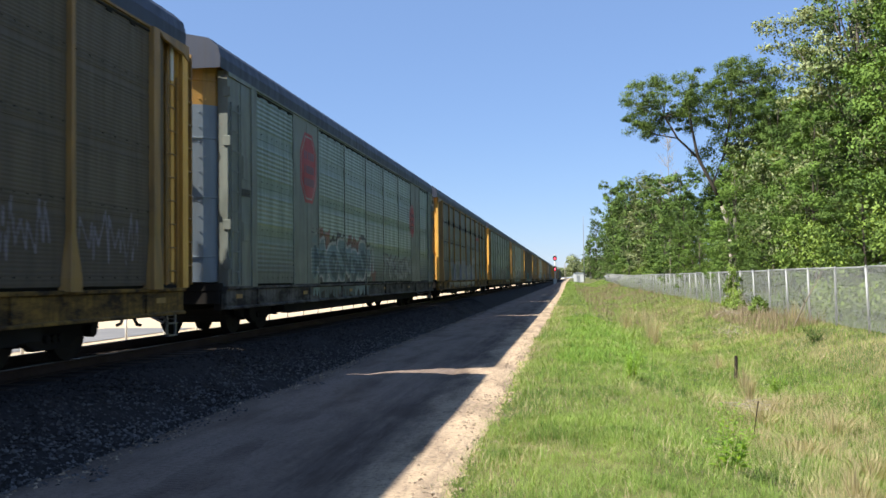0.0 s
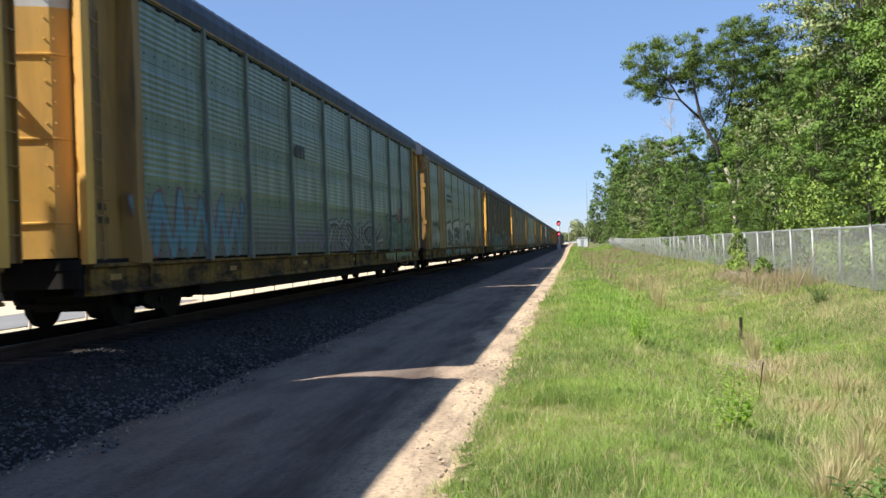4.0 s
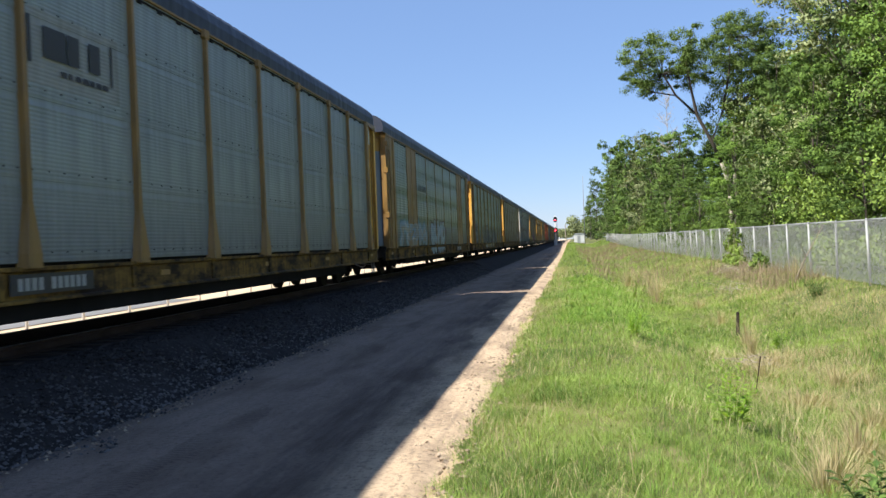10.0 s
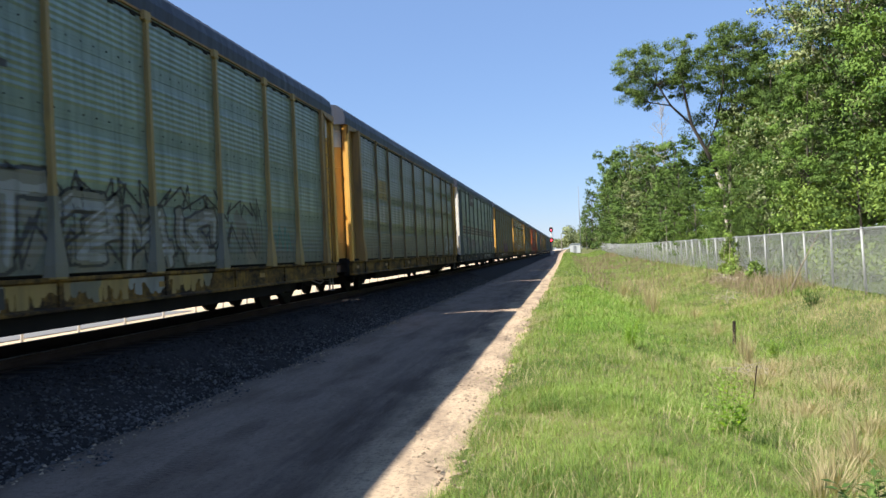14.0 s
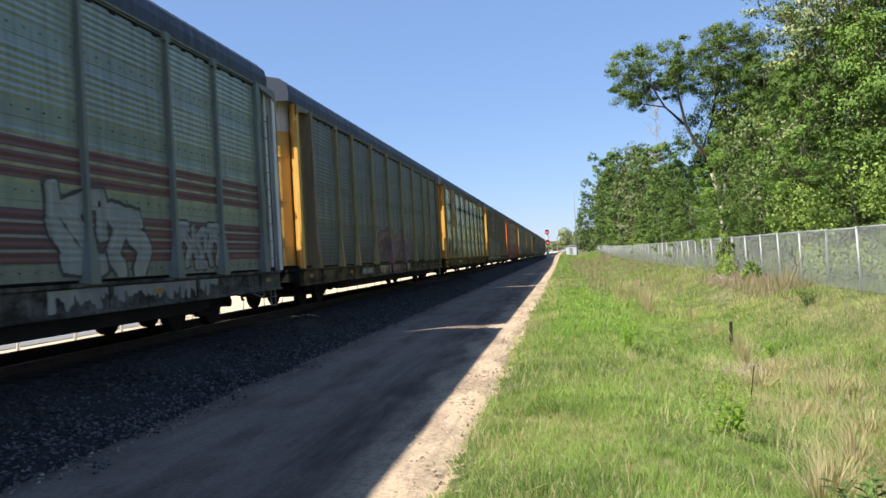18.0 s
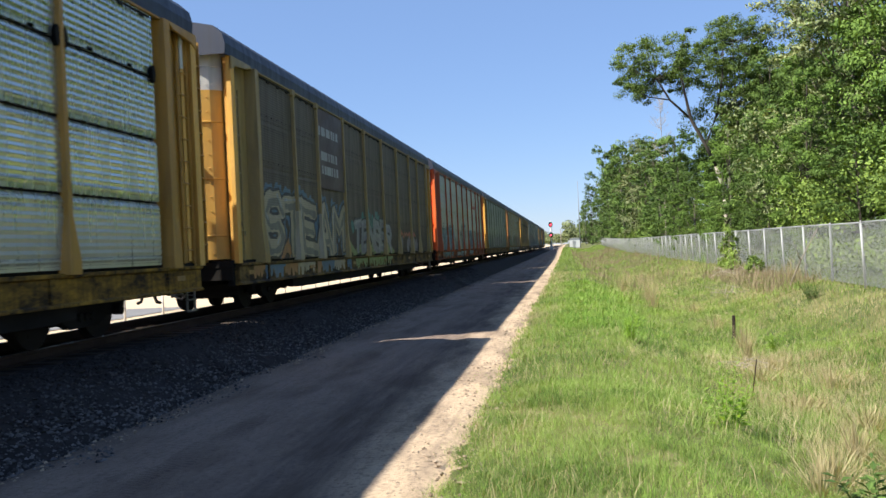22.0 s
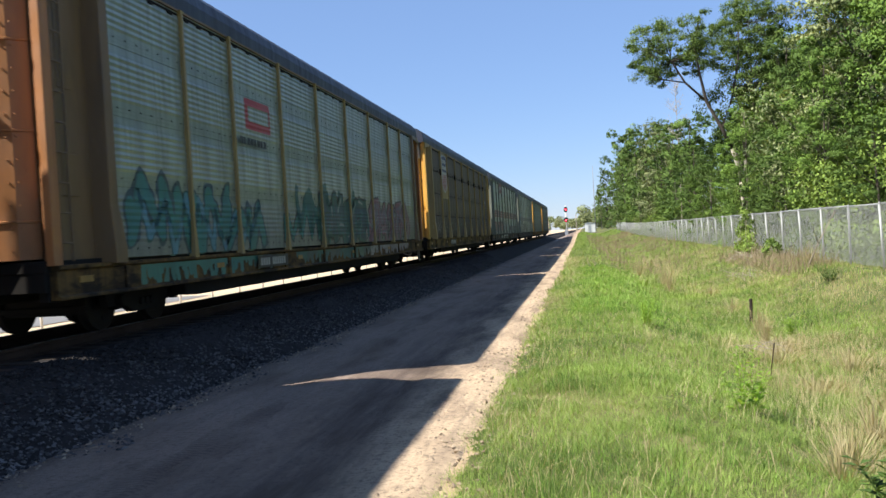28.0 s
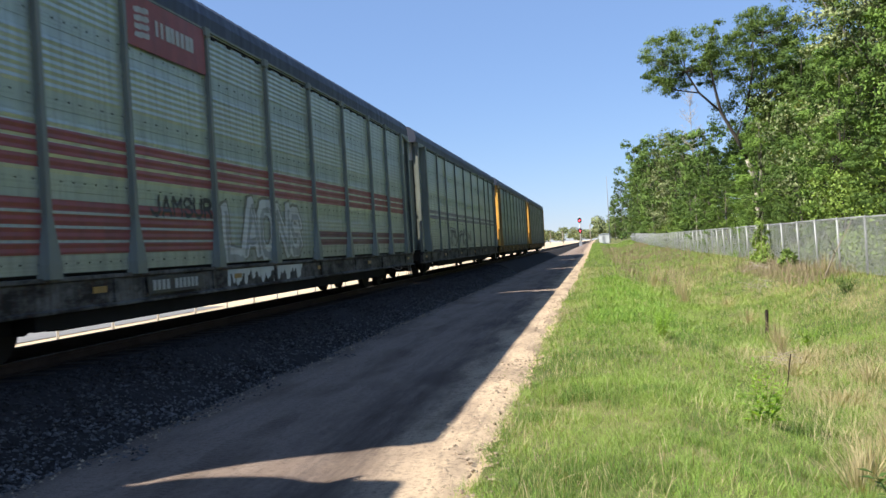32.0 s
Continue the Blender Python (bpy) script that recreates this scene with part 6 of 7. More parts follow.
def tree(kind, x, y, height, turn=0.0, spread=1.0, label="leafy broadleaf tree at the wood's edge", leaves=None, bark=None):
    """A tree of one of several grown shapes; near ones carry finer leaves."""
    near = y < 72 and x < 20
    key = (kind % 4 if near else kind % 7, near)
    if key not in TREES:
        low = (0.04, 0.20, 0.10, 0.02, 0.15)[kind % 5]
        if near:
            TREES[key] = tree_meshes(kind, 20.0, 4.2, low, 33000, 30 + 3 * (kind % 3), (0.055, 0.12))
        else:
            TREES[key] = tree_meshes(kind, 20.0, 4.2, low, 11000, 26 + 2 * (kind % 3), (0.10, 0.20))
    trunk, crown = TREES[key]
    k = height / 20.0
    m = pose(x, y, ground_height(x, y) - 0.1, 0, 0, turn) @ Matrix.Diagonal((k * spread, k * spread, k, 1))
    ob = thing("tree", m, label, "tree", "trees behind the fence")
    part("trunk", trunk, ob, None, bark)
    part("crown", crown, ob, None, leaves)
    return ob


def leaning_tree():
    """The bare-stemmed tree whose crown leans out over the fence."""
    g = np.random.default_rng(77)
    base = Vector((10.2, 58.4, ground_height(10.2, 58.4)))
    ob = thing("leaning_tree", Matrix.Translation(base) @ Matrix.Diagonal((0.79, 0.79, 0.79, 1)), "tall leaning tree with pale forked trunk and open crown", "tree")
    foot = Buf()
    foot.tube([(0, 0, -0.2), (-0.05, 0, 2.5), (-0.1, 0, 5.2)], [0.22, 0.19, 0.17], 8)
    foot.tube([(-0.1, 0, 5.0), (-0.30, -0.15, 6.2), (-0.75, -0.38, 7.7)], [0.17, 0.155, 0.15], 8)
    foot.tube([(-0.1, 0, 5.0), (0.25, 0.1, 6.2), (0.28, 0.15, 7.0)], [0.13, 0.10, 0.08], 7)
    w = Buf()
    w.tube([(-0.70, -0.36, 7.6), (-1.5, -0.6, 9.4), (-2.6, -0.8, 11.6), (-3.0, -1.0, 13.6), (-3.4, -1.1, 16.5)], [0.145, 0.14, 0.13, 0.10, 0.05], 8)
    w.tube([(0.28, 0.15, 6.9), (0.32, 0.2, 8.5)], [0.08, 0.05], 7)
    w.tube([(-2.6, -0.8, 11.6), (-4.2, -1.0, 13.2), (-5.2, -1.2, 15.0), (-6.9, -1.0, 16.2)], [0.10, 0.085, 0.06, 0.02], 6)
    w.tube([(-4.2, -1.0, 13.2), (-5.9, -0.8, 13.6), (-7.2, -0.6, 14.4)], [0.06, 0.045, 0.02], 5)
    w.tube([(-1.5, -0.6, 9.4), (-0.4, 0.1, 12.0), (0.2, 0.3, 15.0), (0.4, 0.3, 17.8)], [0.12, 0.10, 0.07, 0.03], 6)
    r = random.Random(5)
    centres, radii, counts = [], [], []
    for cx, cz, rx, rz, n, arm in ((-5.2, 16.2, 3.4, 2.5, 120, (-5.2, -1.2, 15.0)), (-2.4, 16.6, 2.0, 2.6, 56, (-3.4, -1.1, 16.5)), (-6.4, 14.3, 1.6, 1.0, 18, (-5.9, -0.8, 13.6)),
                                   (1.4, 17.5, 2.8, 2.6, 96, (0.4, 0.3, 17.8)), (1.8, 13.6, 2.7, 2.7, 80, (-0.4, 0.1, 12.0)), (1.0, 9.6, 2.2, 2.0, 40, (0.3, 0.2, 8.5))):
        for i in range(n):
            a, q = r.uniform(0, math.tau), r.random() ** 0.5
            c = (cx + rx * q * math.cos(a), r.uniform(-2.0, 2.0), cz + rz * q * math.sin(a))
            centres.append(c)
            radii.append(r.uniform(0.3, 0.95))
            counts.append(r.randint(110, 220))
            if i % 4 == 0:
                w.tube([arm, ((arm[0] + c[0]) / 2, (arm[1] + c[1]) / 2, (arm[2] + c[2]) / 2 - 0.2), c], [0.035, 0.022, 0.008], 4)
    part("trunk", mesh("trunk", foot, M_PALEBARK, smooth=True), ob, label="pale forked lower trunk")
    part("limb", mesh("limb", w, M_TRUNK, smooth=True), ob)
    v, f, nn = leaf_cloud(g, centres, radii, counts, (0.045, 0.09), 0.6, 0.65, 1.1)
    part("crown", raw("crown", v, f, LEAN_LEAVES, normals=nn), ob)


def bare_tree(x, y, h, seed):
    r = random.Random(seed)
    w = Buf()
    w.tube([(0, 0, 0), (0.1, 0, h * 0.5), (0, 0.1, h)], [0.06, 0.04, 0.012], 6)
    for i in range(46):
        t, a = r.uniform(0.55, 0.97), r.uniform(0, math.tau)
        l = r.uniform(0.8, 2.6) * (1.5 - t)
        s = Vector((0.05, 0.05, h * t))
        e = s + Vector((l * math.cos(a) * 0.8, l * math.sin(a) * 0.8, l * r.uniform(0.5, 1.3)))
        bend = s.lerp(e, 0.5) + Vector((r.uniform(-0.15, 0.15), r.uniform(-0.15, 0.15), -0.1))
        w.tube([s, bend, e], [0.024, 0.016, 0.006], 4)
        for _ in range(4):
            q = bend.lerp(e, r.random())
            w.tube([q, q + Vector((r.uniform(-0.6, 0.6), r.uniform(-0.6, 0.6), r.uniform(0.1, 0.8)))], [0.010, 0.004], 3)
    ob = thing("bare_tree", pose(x, y, ground_height(x, y)), "leafless dead tree among the green crowns", "tree")
    part("trunk", mesh("trunk", w, M_PALEBARK), ob)


def build_woods():
    r = random.Random(11)
    wood_edge = [  # x, y, height, spread, kind, leaves
        (7.2, 330, 15.0, 1.0, 4, 1), (7.6, 272, 19.5, 0.75, 1, 0), (9.2, 192, 22.6, 0.80, 5, 1), (9.5, 152, 18.4, 1.0, 6, 0), (10.3, 136, 17.8, 1.0, 2, 1),
        (10.6, 117, 15.6, 1.1, 4, 2), (11.0, 104, 14.2, 1.15, 5, 0), (11.2, 93, 13.4, 1.1, 1, 1), (9.9, 79, 8.8, 1.1, 2, 1), (9.7, 68, 6.4, 1.3, 3, 3),
        (11.6, 62, 16.6, 0.80, 1, 0), (12.9, 57, 14.0, 0.85, 0, 1), (9.6, 54, 8.6, 1.0, 3, 3), (9.3, 52.6, 4.0, 1.5, 1, 1), (10.9, 51.5, 7.0, 1.2, 2, 1), (13.7, 45, 18.8, 1.05, 2, 2),
        (11.0, 41.5, 10.0, 0.95, 0, 3), (12.0, 47, 11.4, 0.95, 3, 1), (9.9, 45.5, 5.0, 1.5, 1, 1), (11.6, 37.0, 5.8, 1.3, 3, 1), (14.9, 38.5, 18.5, 0.9, 1, 3),
        (12.6, 33.0, 6.4, 1.2, 0, 3), (13.4, 28.0, 9.0, 1.2, 2, 1), (14.6, 50.0, 17.5, 1.0, 0, 1), (16.0, 44.0, 19.0, 1.1, 3, 0), (17.0, 36.0, 18.0, 1.1, 2, 1)]
    for i, (x, y, h, spread, kind, leaf) in enumerate(wood_edge):
        tree(kind, x, y, h, 77 * i, spread, leaves=LEAVES[leaf], bark=M_BARK if i % 3 == 0 else None)
    y, i = 34.0, 0
    while y < 300:
        far = smoothstep(60, 240, y)
        x = 16.0 - 2.0 * far + r.uniform(-0.8, 1.6)
        h = min((18 + 6 * far) * r.uniform(0.85, 1.1), 0.86 * tallest(x, y, 3.0))
        tree((1, 4, 0, 6, 5)[i % 5], x, y, h, r.uniform(0, 360), r.uniform(0.9, 1.2), leaves=LEAVES[(1, 0, 1, 0, 2, 0)[i % 6]])
        y += 8.0 + 7.0 * far + r.uniform(-1.0, 1.0)
        i += 1
    for j in range(12):
        x, y = 25 + r.uniform(0, 5), 22 + 10.0 * j
        tree((2, 1, 4)[j % 3], x, y, min(22 * r.uniform(0.9, 1.15), 0.9 * tallest(x, y, 4.0)), r.uniform(0, 360), 1.3, "tall tree deep in the wood", LEAVES[j % 2])
    leaning_tree()
    bare_tree(10.4, 96, 17.2, 3)
    g = np.random.default_rng(21)
    # the tree line's haze is only in its pale olive leaf colour
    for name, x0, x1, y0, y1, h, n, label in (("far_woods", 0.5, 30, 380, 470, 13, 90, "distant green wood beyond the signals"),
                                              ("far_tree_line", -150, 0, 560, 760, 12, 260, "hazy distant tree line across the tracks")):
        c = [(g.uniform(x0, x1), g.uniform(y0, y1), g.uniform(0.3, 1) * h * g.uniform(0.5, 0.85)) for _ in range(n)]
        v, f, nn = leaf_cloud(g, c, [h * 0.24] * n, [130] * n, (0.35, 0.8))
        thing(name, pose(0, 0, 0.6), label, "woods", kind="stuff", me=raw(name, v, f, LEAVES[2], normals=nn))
    c = [(g.uniform(9.5, 13), 24 + 166 * g.random() ** 1.4, 0.2 + 3.4 * g.random() ** 1.3) for _ in range(520)]
    c = [p for p in c if noise.noise((p[0] * 0.3, p[1] * 0.16, p[2] * 0.3)) > -0.02 or p[2] < 0.9]
    m = len(c)
    v, f, nn = leaf_cloud(g, c, list(g.uniform(0.5, 1.5, m)), [360] * m, (0.045, 0.095), 0.7, 0.35, 1.1)
    thing("undergrowth", None, "dense green undergrowth at the foot of the wood", "undergrowth", kind="stuff", me=raw("undergrowth", v, f, SHRUB_LEAVES, normals=nn))


def blades(name, count, area, bias, height, width, material, seed, keep=None, curl=0.5):
    """Bent, tapering grass blades in one mesh."""
    g = np.random.default_rng(seed)
    x0, x1, y0, y1 = area
    x = g.uniform(x0, x1, count)
    y = y0 + (y1 - y0) * g.random(count) ** bias
    if keep is not None:
        dens = np.array([keep(a, b) for a, b in zip(x, y)])
        ok = g.random(count) < dens
        x, y = x[ok], y[ok]
    n = len(x)
    z = np.array([ground_height(a, b) for a, b in zip(x, y)]) - 0.02
    h = height[0] + (height[1] - height[0]) * g.random(n) ** 1.6
    tuft = np.array([0.8 * noise.noise((a * 1.6, b * 1.6, seed)) + 0.9 * noise.noise((a * 5.5, b * 5.5, seed + 3)) for a, b in zip(x, y)])
    h *= np.clip(1 + tuft, 0.35, 1.8)
    a = g.uniform(0, math.tau, n)
    lean = h * curl * g.random(n)
    dx, dy = np.cos(a), np.sin(a)
    px, py = -dy, dx
    w = width * g.uniform(0.6, 1.3, n) * (1 + 0.02 * y)
    p = np.stack([x, y, z], -1)
    side = np.stack([px, py, np.zeros(n)], -1) * w[:, None]
    fwd = np.stack([dx, dy, np.zeros(n)], -1)
    mid = p + fwd * (lean * 0.35)[:, None] + np.stack([0 * h, 0 * h, h * 0.6], -1)
    tip = p + fwd * lean[:, None] + np.stack([0 * h, 0 * h, h * 0.97], -1)
    v = np.stack([p - side, p + side, mid + side * 0.7, mid - side * 0.7, tip], 1).reshape(-1, 3)
    q = 5 * np.arange(n)
    faces = [(i, i + 1, i + 2, i + 3) for i in q.tolist()] + [(i + 3, i + 2, i + 4) for i in q.tolist()]
    return raw(name, v.tolist(), faces, material)


DITCH_LINE = [(5, 2.4), (10.4, 2.9), (12, 3.15), (17, 3.3), (20.7, 3.4), (28.7, 3.7), (42, 4.2), (70, 4.6)]


def straw_amount(x, y):
    """Where dry grass stands: along the ditch's edge, in the near hollow and in drifting patches."""
    line = x - float(np.interp(y, [p[0] for p in DITCH_LINE], [p[1] for p in DITCH_LINE]))
    d = math.exp(-(line / 0.5) ** 2) + (0.7 - 0.4 * smoothstep(11, 16, y)) * smoothstep(0.0, 1.2, line) + 0.55 * (1 - smoothstep(-0.7, 0.2, x + 0.5 * noise.noise((x, y * 0.5, 7))))
    crest = (1 - smoothstep(1.6, 2.6, x)) * smoothstep(-0.9, -0.2, x)
    return max(0.0, min(1.0, 0.8 * d + (1.0 - 0.5 * crest) * (1.1 * noise.noise((x * 0.4, y * 0.22, 5)) + 0.04)))


def lush_amount(x, y):
    return max(0.0, min(1.0, 0.42 + 1.5 * noise.noise((x * 0.4 + 4, y * 0.25, 9)) + 0.5 * smoothstep(12, 20, y) * (1 - smoothstep(30, 45, y)) * (1 - smoothstep(1.5, 3.0, x))))


def edge_ok(x, y):
    return smoothstep(-1.45, -0.85, x + 0.45 * noise.noise((y * 0.7, 2, 2)) + 0.2 * noise.noise((x * 3, y * 3, 2)))


def hollow_amount(x, y):
    return smoothstep(1.9, 3.0, x) * (1 - smoothstep(4.2, 5.4, x)) * max(0.0, 0.75 + 1.1 * noise.noise((x * 0.7, y * 0.5, 8)))


def strip_amount(x, y):
    return smoothstep(-0.5, 0.1, x) * (1 - smoothstep(1.4, 2.4, x)) * max(0.0, 0.8 + noise.noise((x * 0.5, y * 0.3, 8)))


def build_grass():
    for name, label, args in (
            ("verge_grass", "green and yellowing verge grass", (230000, (-1.6, 4.2, 4.4, 12.5), 1.25, (0.025, 0.112), 0.0017, M_GRASS, 31, edge_ok, 1.8)),
            ("foot_grass", "short grass underfoot on the verge", (9000, (-1.6, 5.5, -4.0, 4.8), 1.0, (0.025, 0.095), 0.0022, M_GRASS, 43, edge_ok, 1.6)),
            ("middle_grass", "short verge grass further along the road", (130000, (-1.6, 6.0, 10.5, 30), 1.3, (0.03, 0.14), 0.0028, M_GRASS, 37, edge_ok, 1.6)),
            ("lush_grass", "patches of bright lush grass", (170000, (-1.2, 5.5, 4.0, 44), 1.6, (0.03, 0.12), 0.0022, M_LUSH, 32, lambda x, y: lush_amount(x, y) * edge_ok(x, y), 1.7)),
            ("dry_grass", "straw-coloured dry grass in the ditch", (190000, (-1.1, 8.2, 4.2, 60), 1.6, (0.04, 0.20), 0.0022, M_STRAW, 33, lambda x, y: edge_ok(x, y) * (0.09 + 0.22 * smoothstep(2.5, 4.5, x) + 0.9 * straw_amount(x, y)), 1.8)),
            ("hollow_straw", "pale dry grass in the hollow beside the verge", (60000, (1.8, 5.8, 5.0, 18.0), 1.2, (0.06, 0.26), 0.0018, M_STRAW, 40, hollow_amount, 1.6)),
            ("seed_stems", "thin yellowing seed stems among the grass", (11000, (-1.3, 4.5, 4.4, 16.0), 1.3, (0.08, 0.24), 0.0009, M_STEM, 41, edge_ok, 1.3)),
            ("bright_strip", "strip of bright lush grass on the verge", (34000, (-0.5, 2.4, 20.0, 44.0), 1.2, (0.06, 0.16), 0.0042, M_LUSH, 42, strip_amount, 1.4)),
            ("bank_grass", "rough grass on the bank below the fence", (70000, (2.0, 10.0, 9.0, 75), 1.5, (0.05, 0.17), 0.0038, M_GRASS, 34, None, 1.5)),
            ("distant_grass", "distant rough grass along the line", (45000, (-1.2, 10.5, 28, 230), 1.6, (0.08, 0.24), 0.007, M_GRASS, 35, edge_ok, 1.1)),
            ("brown_stalks", "brown dead stalks among the grass", (30000, (0.6, 7.8, 36, 170), 1.6, (0.15, 0.62), 0.005, M_REDDRY, 36, brown_amount, 0.45))):
        thing(name, None, label, "grass", kind="stuff", me=blades(name, *args))
    thing("russet_brush", None, "russet dead brush at the fence's foot", "brush", kind="stuff", me=blades("russet_brush", 5200, (6.3, 8.0, 29.0, 44), 1.0, (0.12, 0.5), 0.004, M_REDDRY, 39, None, 0.7))


def brown_amount(x, y):
    return smoothstep(1.0, 2.8, x + 0.015 * (y - 40) + 0.8 * noise.noise((x * 0.7, y * 0.2, 6))) * smoothstep(34, 62, y + 14 * noise.noise((x * 0.5, 2, 1))) * max(0.0, 0.35 + 1.1 * noise.noise((x * 0.35, y * 0.14, 3)))


build_woods()
build_grass()

# ---- fences, signals, hut and small things ----
FENCE_X, FENCE_Z = 8.1, 1.82


def chain_mesh():
    """One bay of chain-link: two sets of slanting wires between posts."""
    b = Buf()
    w, h, t = 3.05, 1.74, 0.004
    step = 0.06
    for s in (1, -1):
        c = -h
        while c < w:
            y0, z0 = (c, 0.0) if c > 0 else (0.0, -c)
            y1, z1 = (c + h, h) if c + h < w else (w, w - c)
            if s < 0:
                y0, y1 = w - y0, w - y1
            b.poly([(0.003 * s, y0 - t * s, z0 + t), (0.003 * s, y0 + t * s, z0 - t), (0.003 * s, y1 + t * s, z1 - t), (0.003 * s, y1 - t * s, z1 + t)])
            c += step
    return raw("chain_link", b.v, b.f, M_FENCE)


def build_fences():
    fence = thing("chain_link_fence", None, "galvanised chain-link fence with a top rail", "fence")
    post = mesh("fence_post", Buf().tube([(0, 0, -0.2), (0, 0, 1.80)], 0.038, 8).tube([(0, 0, 1.79), (0, 0, 1.85)], [0.046, 0.02], 8), M_FENCE, smooth=True)
    rail = mesh("top_rail", Buf().tube([(0, 0, 0), (0, 3.05, 0)], 0.024, 6), M_FENCE, smooth=True)
    link = chain_mesh()
    r = random.Random(9)
    for k in range(-5, 62):
        y = 25.75 + 3.05 * k
        lift = rise(FENCE_X, y)
        part("fence_post", post, fence, pose(FENCE_X, y, lift, r.uniform(-1.0, 1.0), r.uniform(-2.0, 0.3), 0))
        part("top_rail", rail, fence, pose(FENCE_X, y, FENCE_Z - 0.02 + lift + r.uniform(-0.012, 0.012)))
        part("chain_link", link, fence, pose(FENCE_X - 0.03, y, 0.05 + lift))
    lot = thing("lot_fence", None, "pale posts of a fence beyond the tracks", "fence")
    white = mesh("fence_post", Buf().tube([(0, 0, -1.0), (0, 0, 0.95)], 0.045, 8), M_WHITE, smooth=True)
    for k in range(-4, 40):
        part("fence_post", white, lot, pose(-16.0, 23.94 + 3.06 * k, 0))
    part("fence_rail", mesh("fence_rail", Buf().tube([(-16, 8, 0.92), (-16, 145, 0.92)], 0.025, 6), M_FENCE), lot)
    strip = Buf()
    strip.loft([[(-19.5, y, -0.77), (-24.5, y, -0.77)] for y in (-20, 0, 20, 40, 44)], close=False, caps=False)
    thing("lot_lane", None, "grey asphalt lane on the sandy lot", "road", kind="structure", me=mesh("lot_lane", strip, plain("worn_asphalt", (0.16, 0.155, 0.15), 0.9, 0.0, 0.3, 8.0)))


def glow(name, rgb, strength):
    n = Nodes(name)
    n.put(n.bsdf.inputs["Emission Color"], rgb)
    n.bsdf.inputs["Emission Strength"].default_value = strength
    return n.done(rgb, 0.4)


def build_signal():
    y = 260.0
    z = ground_height(-4.6, y)
    ob = thing("railway_signal", pose(-4.6, y, z), "two-headed railway signal showing red over red", "signal")
    part("mast", mesh("mast", Buf().tube([(0, 0, 0), (0, 0, 8.6)], [0.16, 0.13], 8), M_WHITE, smooth=True), ob)
    part("ladder", mesh("ladder", Buf().tube([(0.25, 0.2, 0), (0.25, 0.2, 7.8)], 0.03, 5).tube([(0.6, 0.2, 0), (0.6, 0.2, 7.8)], 0.03, 5), M_GALV), ob)
    part("case", mesh("case", Buf().box(-0.5, 0.4, -0.3, 0.3, 0.0, 1.5), M_GALV, 0.03), ob)
    target = mesh("target", Buf().extrude([(0.58 * math.cos(a), 0.80 * math.sin(a)) for a in (math.tau * i / 14 for i in range(14))], "z", 0, 0.05), M_BLACK)
    hood = mesh("hood", Buf().tube([(0, -0.05, 0), (0, -0.45, 0)], 0.2, 8), M_BLACK)
    lens_me = mesh("lamp", Buf().tube([(0, -0.46, 0), (0, -0.48, 0)], 0.24, 12), glow("red_signal_lamp", (1.0, 0.05, 0.08), 2.6))
    for h in (7.55, 4.5):
        head = part("target", target, ob, pose(0, -0.2, h, 90, 0, 0))
        part("hood", hood, head, pose(0, 0, 0.1, -90, 0, 0))
        part("lamp", lens_me, head, pose(0, -0.1, 0.1, -90, 0, 0))


def build_hut():
    y, x0, x1 = 260.0, 0.7, 3.7
    z = ground_height(2, y)
    ob = thing("equipment_hut", pose(0, y, z), "pale grey trackside equipment hut", "hut")
    part("wall", mesh("wall", Buf().box(x0, x1, 0, 3.2, 0, 2.6), M_SILVER_WALL, 0.03), ob)
    part("roof", mesh("roof", Buf().extrude([(x0 - 0.15, 2.6), (x1 + 0.15, 2.6), (x1 + 0.1, 2.75), ((x0 + x1) / 2, 2.95), (x0 - 0.1, 2.75)], "y", -0.15, 3.35), M_GALV), ob)
    part("door", mesh("door", Buf().box(x0 + 0.9, x0 + 1.8, -0.04, 0.0, 0.1, 2.1), M_GALV, 0.01), ob)
    mast = thing("antenna_mast", pose(3.75, y - 2, z), "thin pale radio mast beside the hut", "mast")
    part("pole", mesh("pole", Buf().tube([(0, 0, 0), (0, 0, 10), (0, 0, 19.2)], [0.13, 0.11, 0.06], 8), M_MASTGREY, smooth=True), mast)
    for i, (x, h) in enumerate(((-7.6, 6.5), (-13.5, 5.0), (-20, 5.5))):
        pole = thing("line_pole", pose(x if i else -2.2, 330 + 30 * i, 0.4), "thin distant wooden trackside pole", "pole")
        part("pole", mesh("pole", Buf().tube([(0, 0, 0), (0, 0, h)], 0.16, 6), M_DEADWOOD), pole)


M_MASTGREY = plain("mast_grey", (0.20, 0.21, 0.22), 0.7, 0.0, 0.2, 3.0, 0.05)
M_SILVER_WALL = plain("hut_wall", (0.55, 0.57, 0.58), 0.5, 0.1, 0.15, 3.0, 0.05)


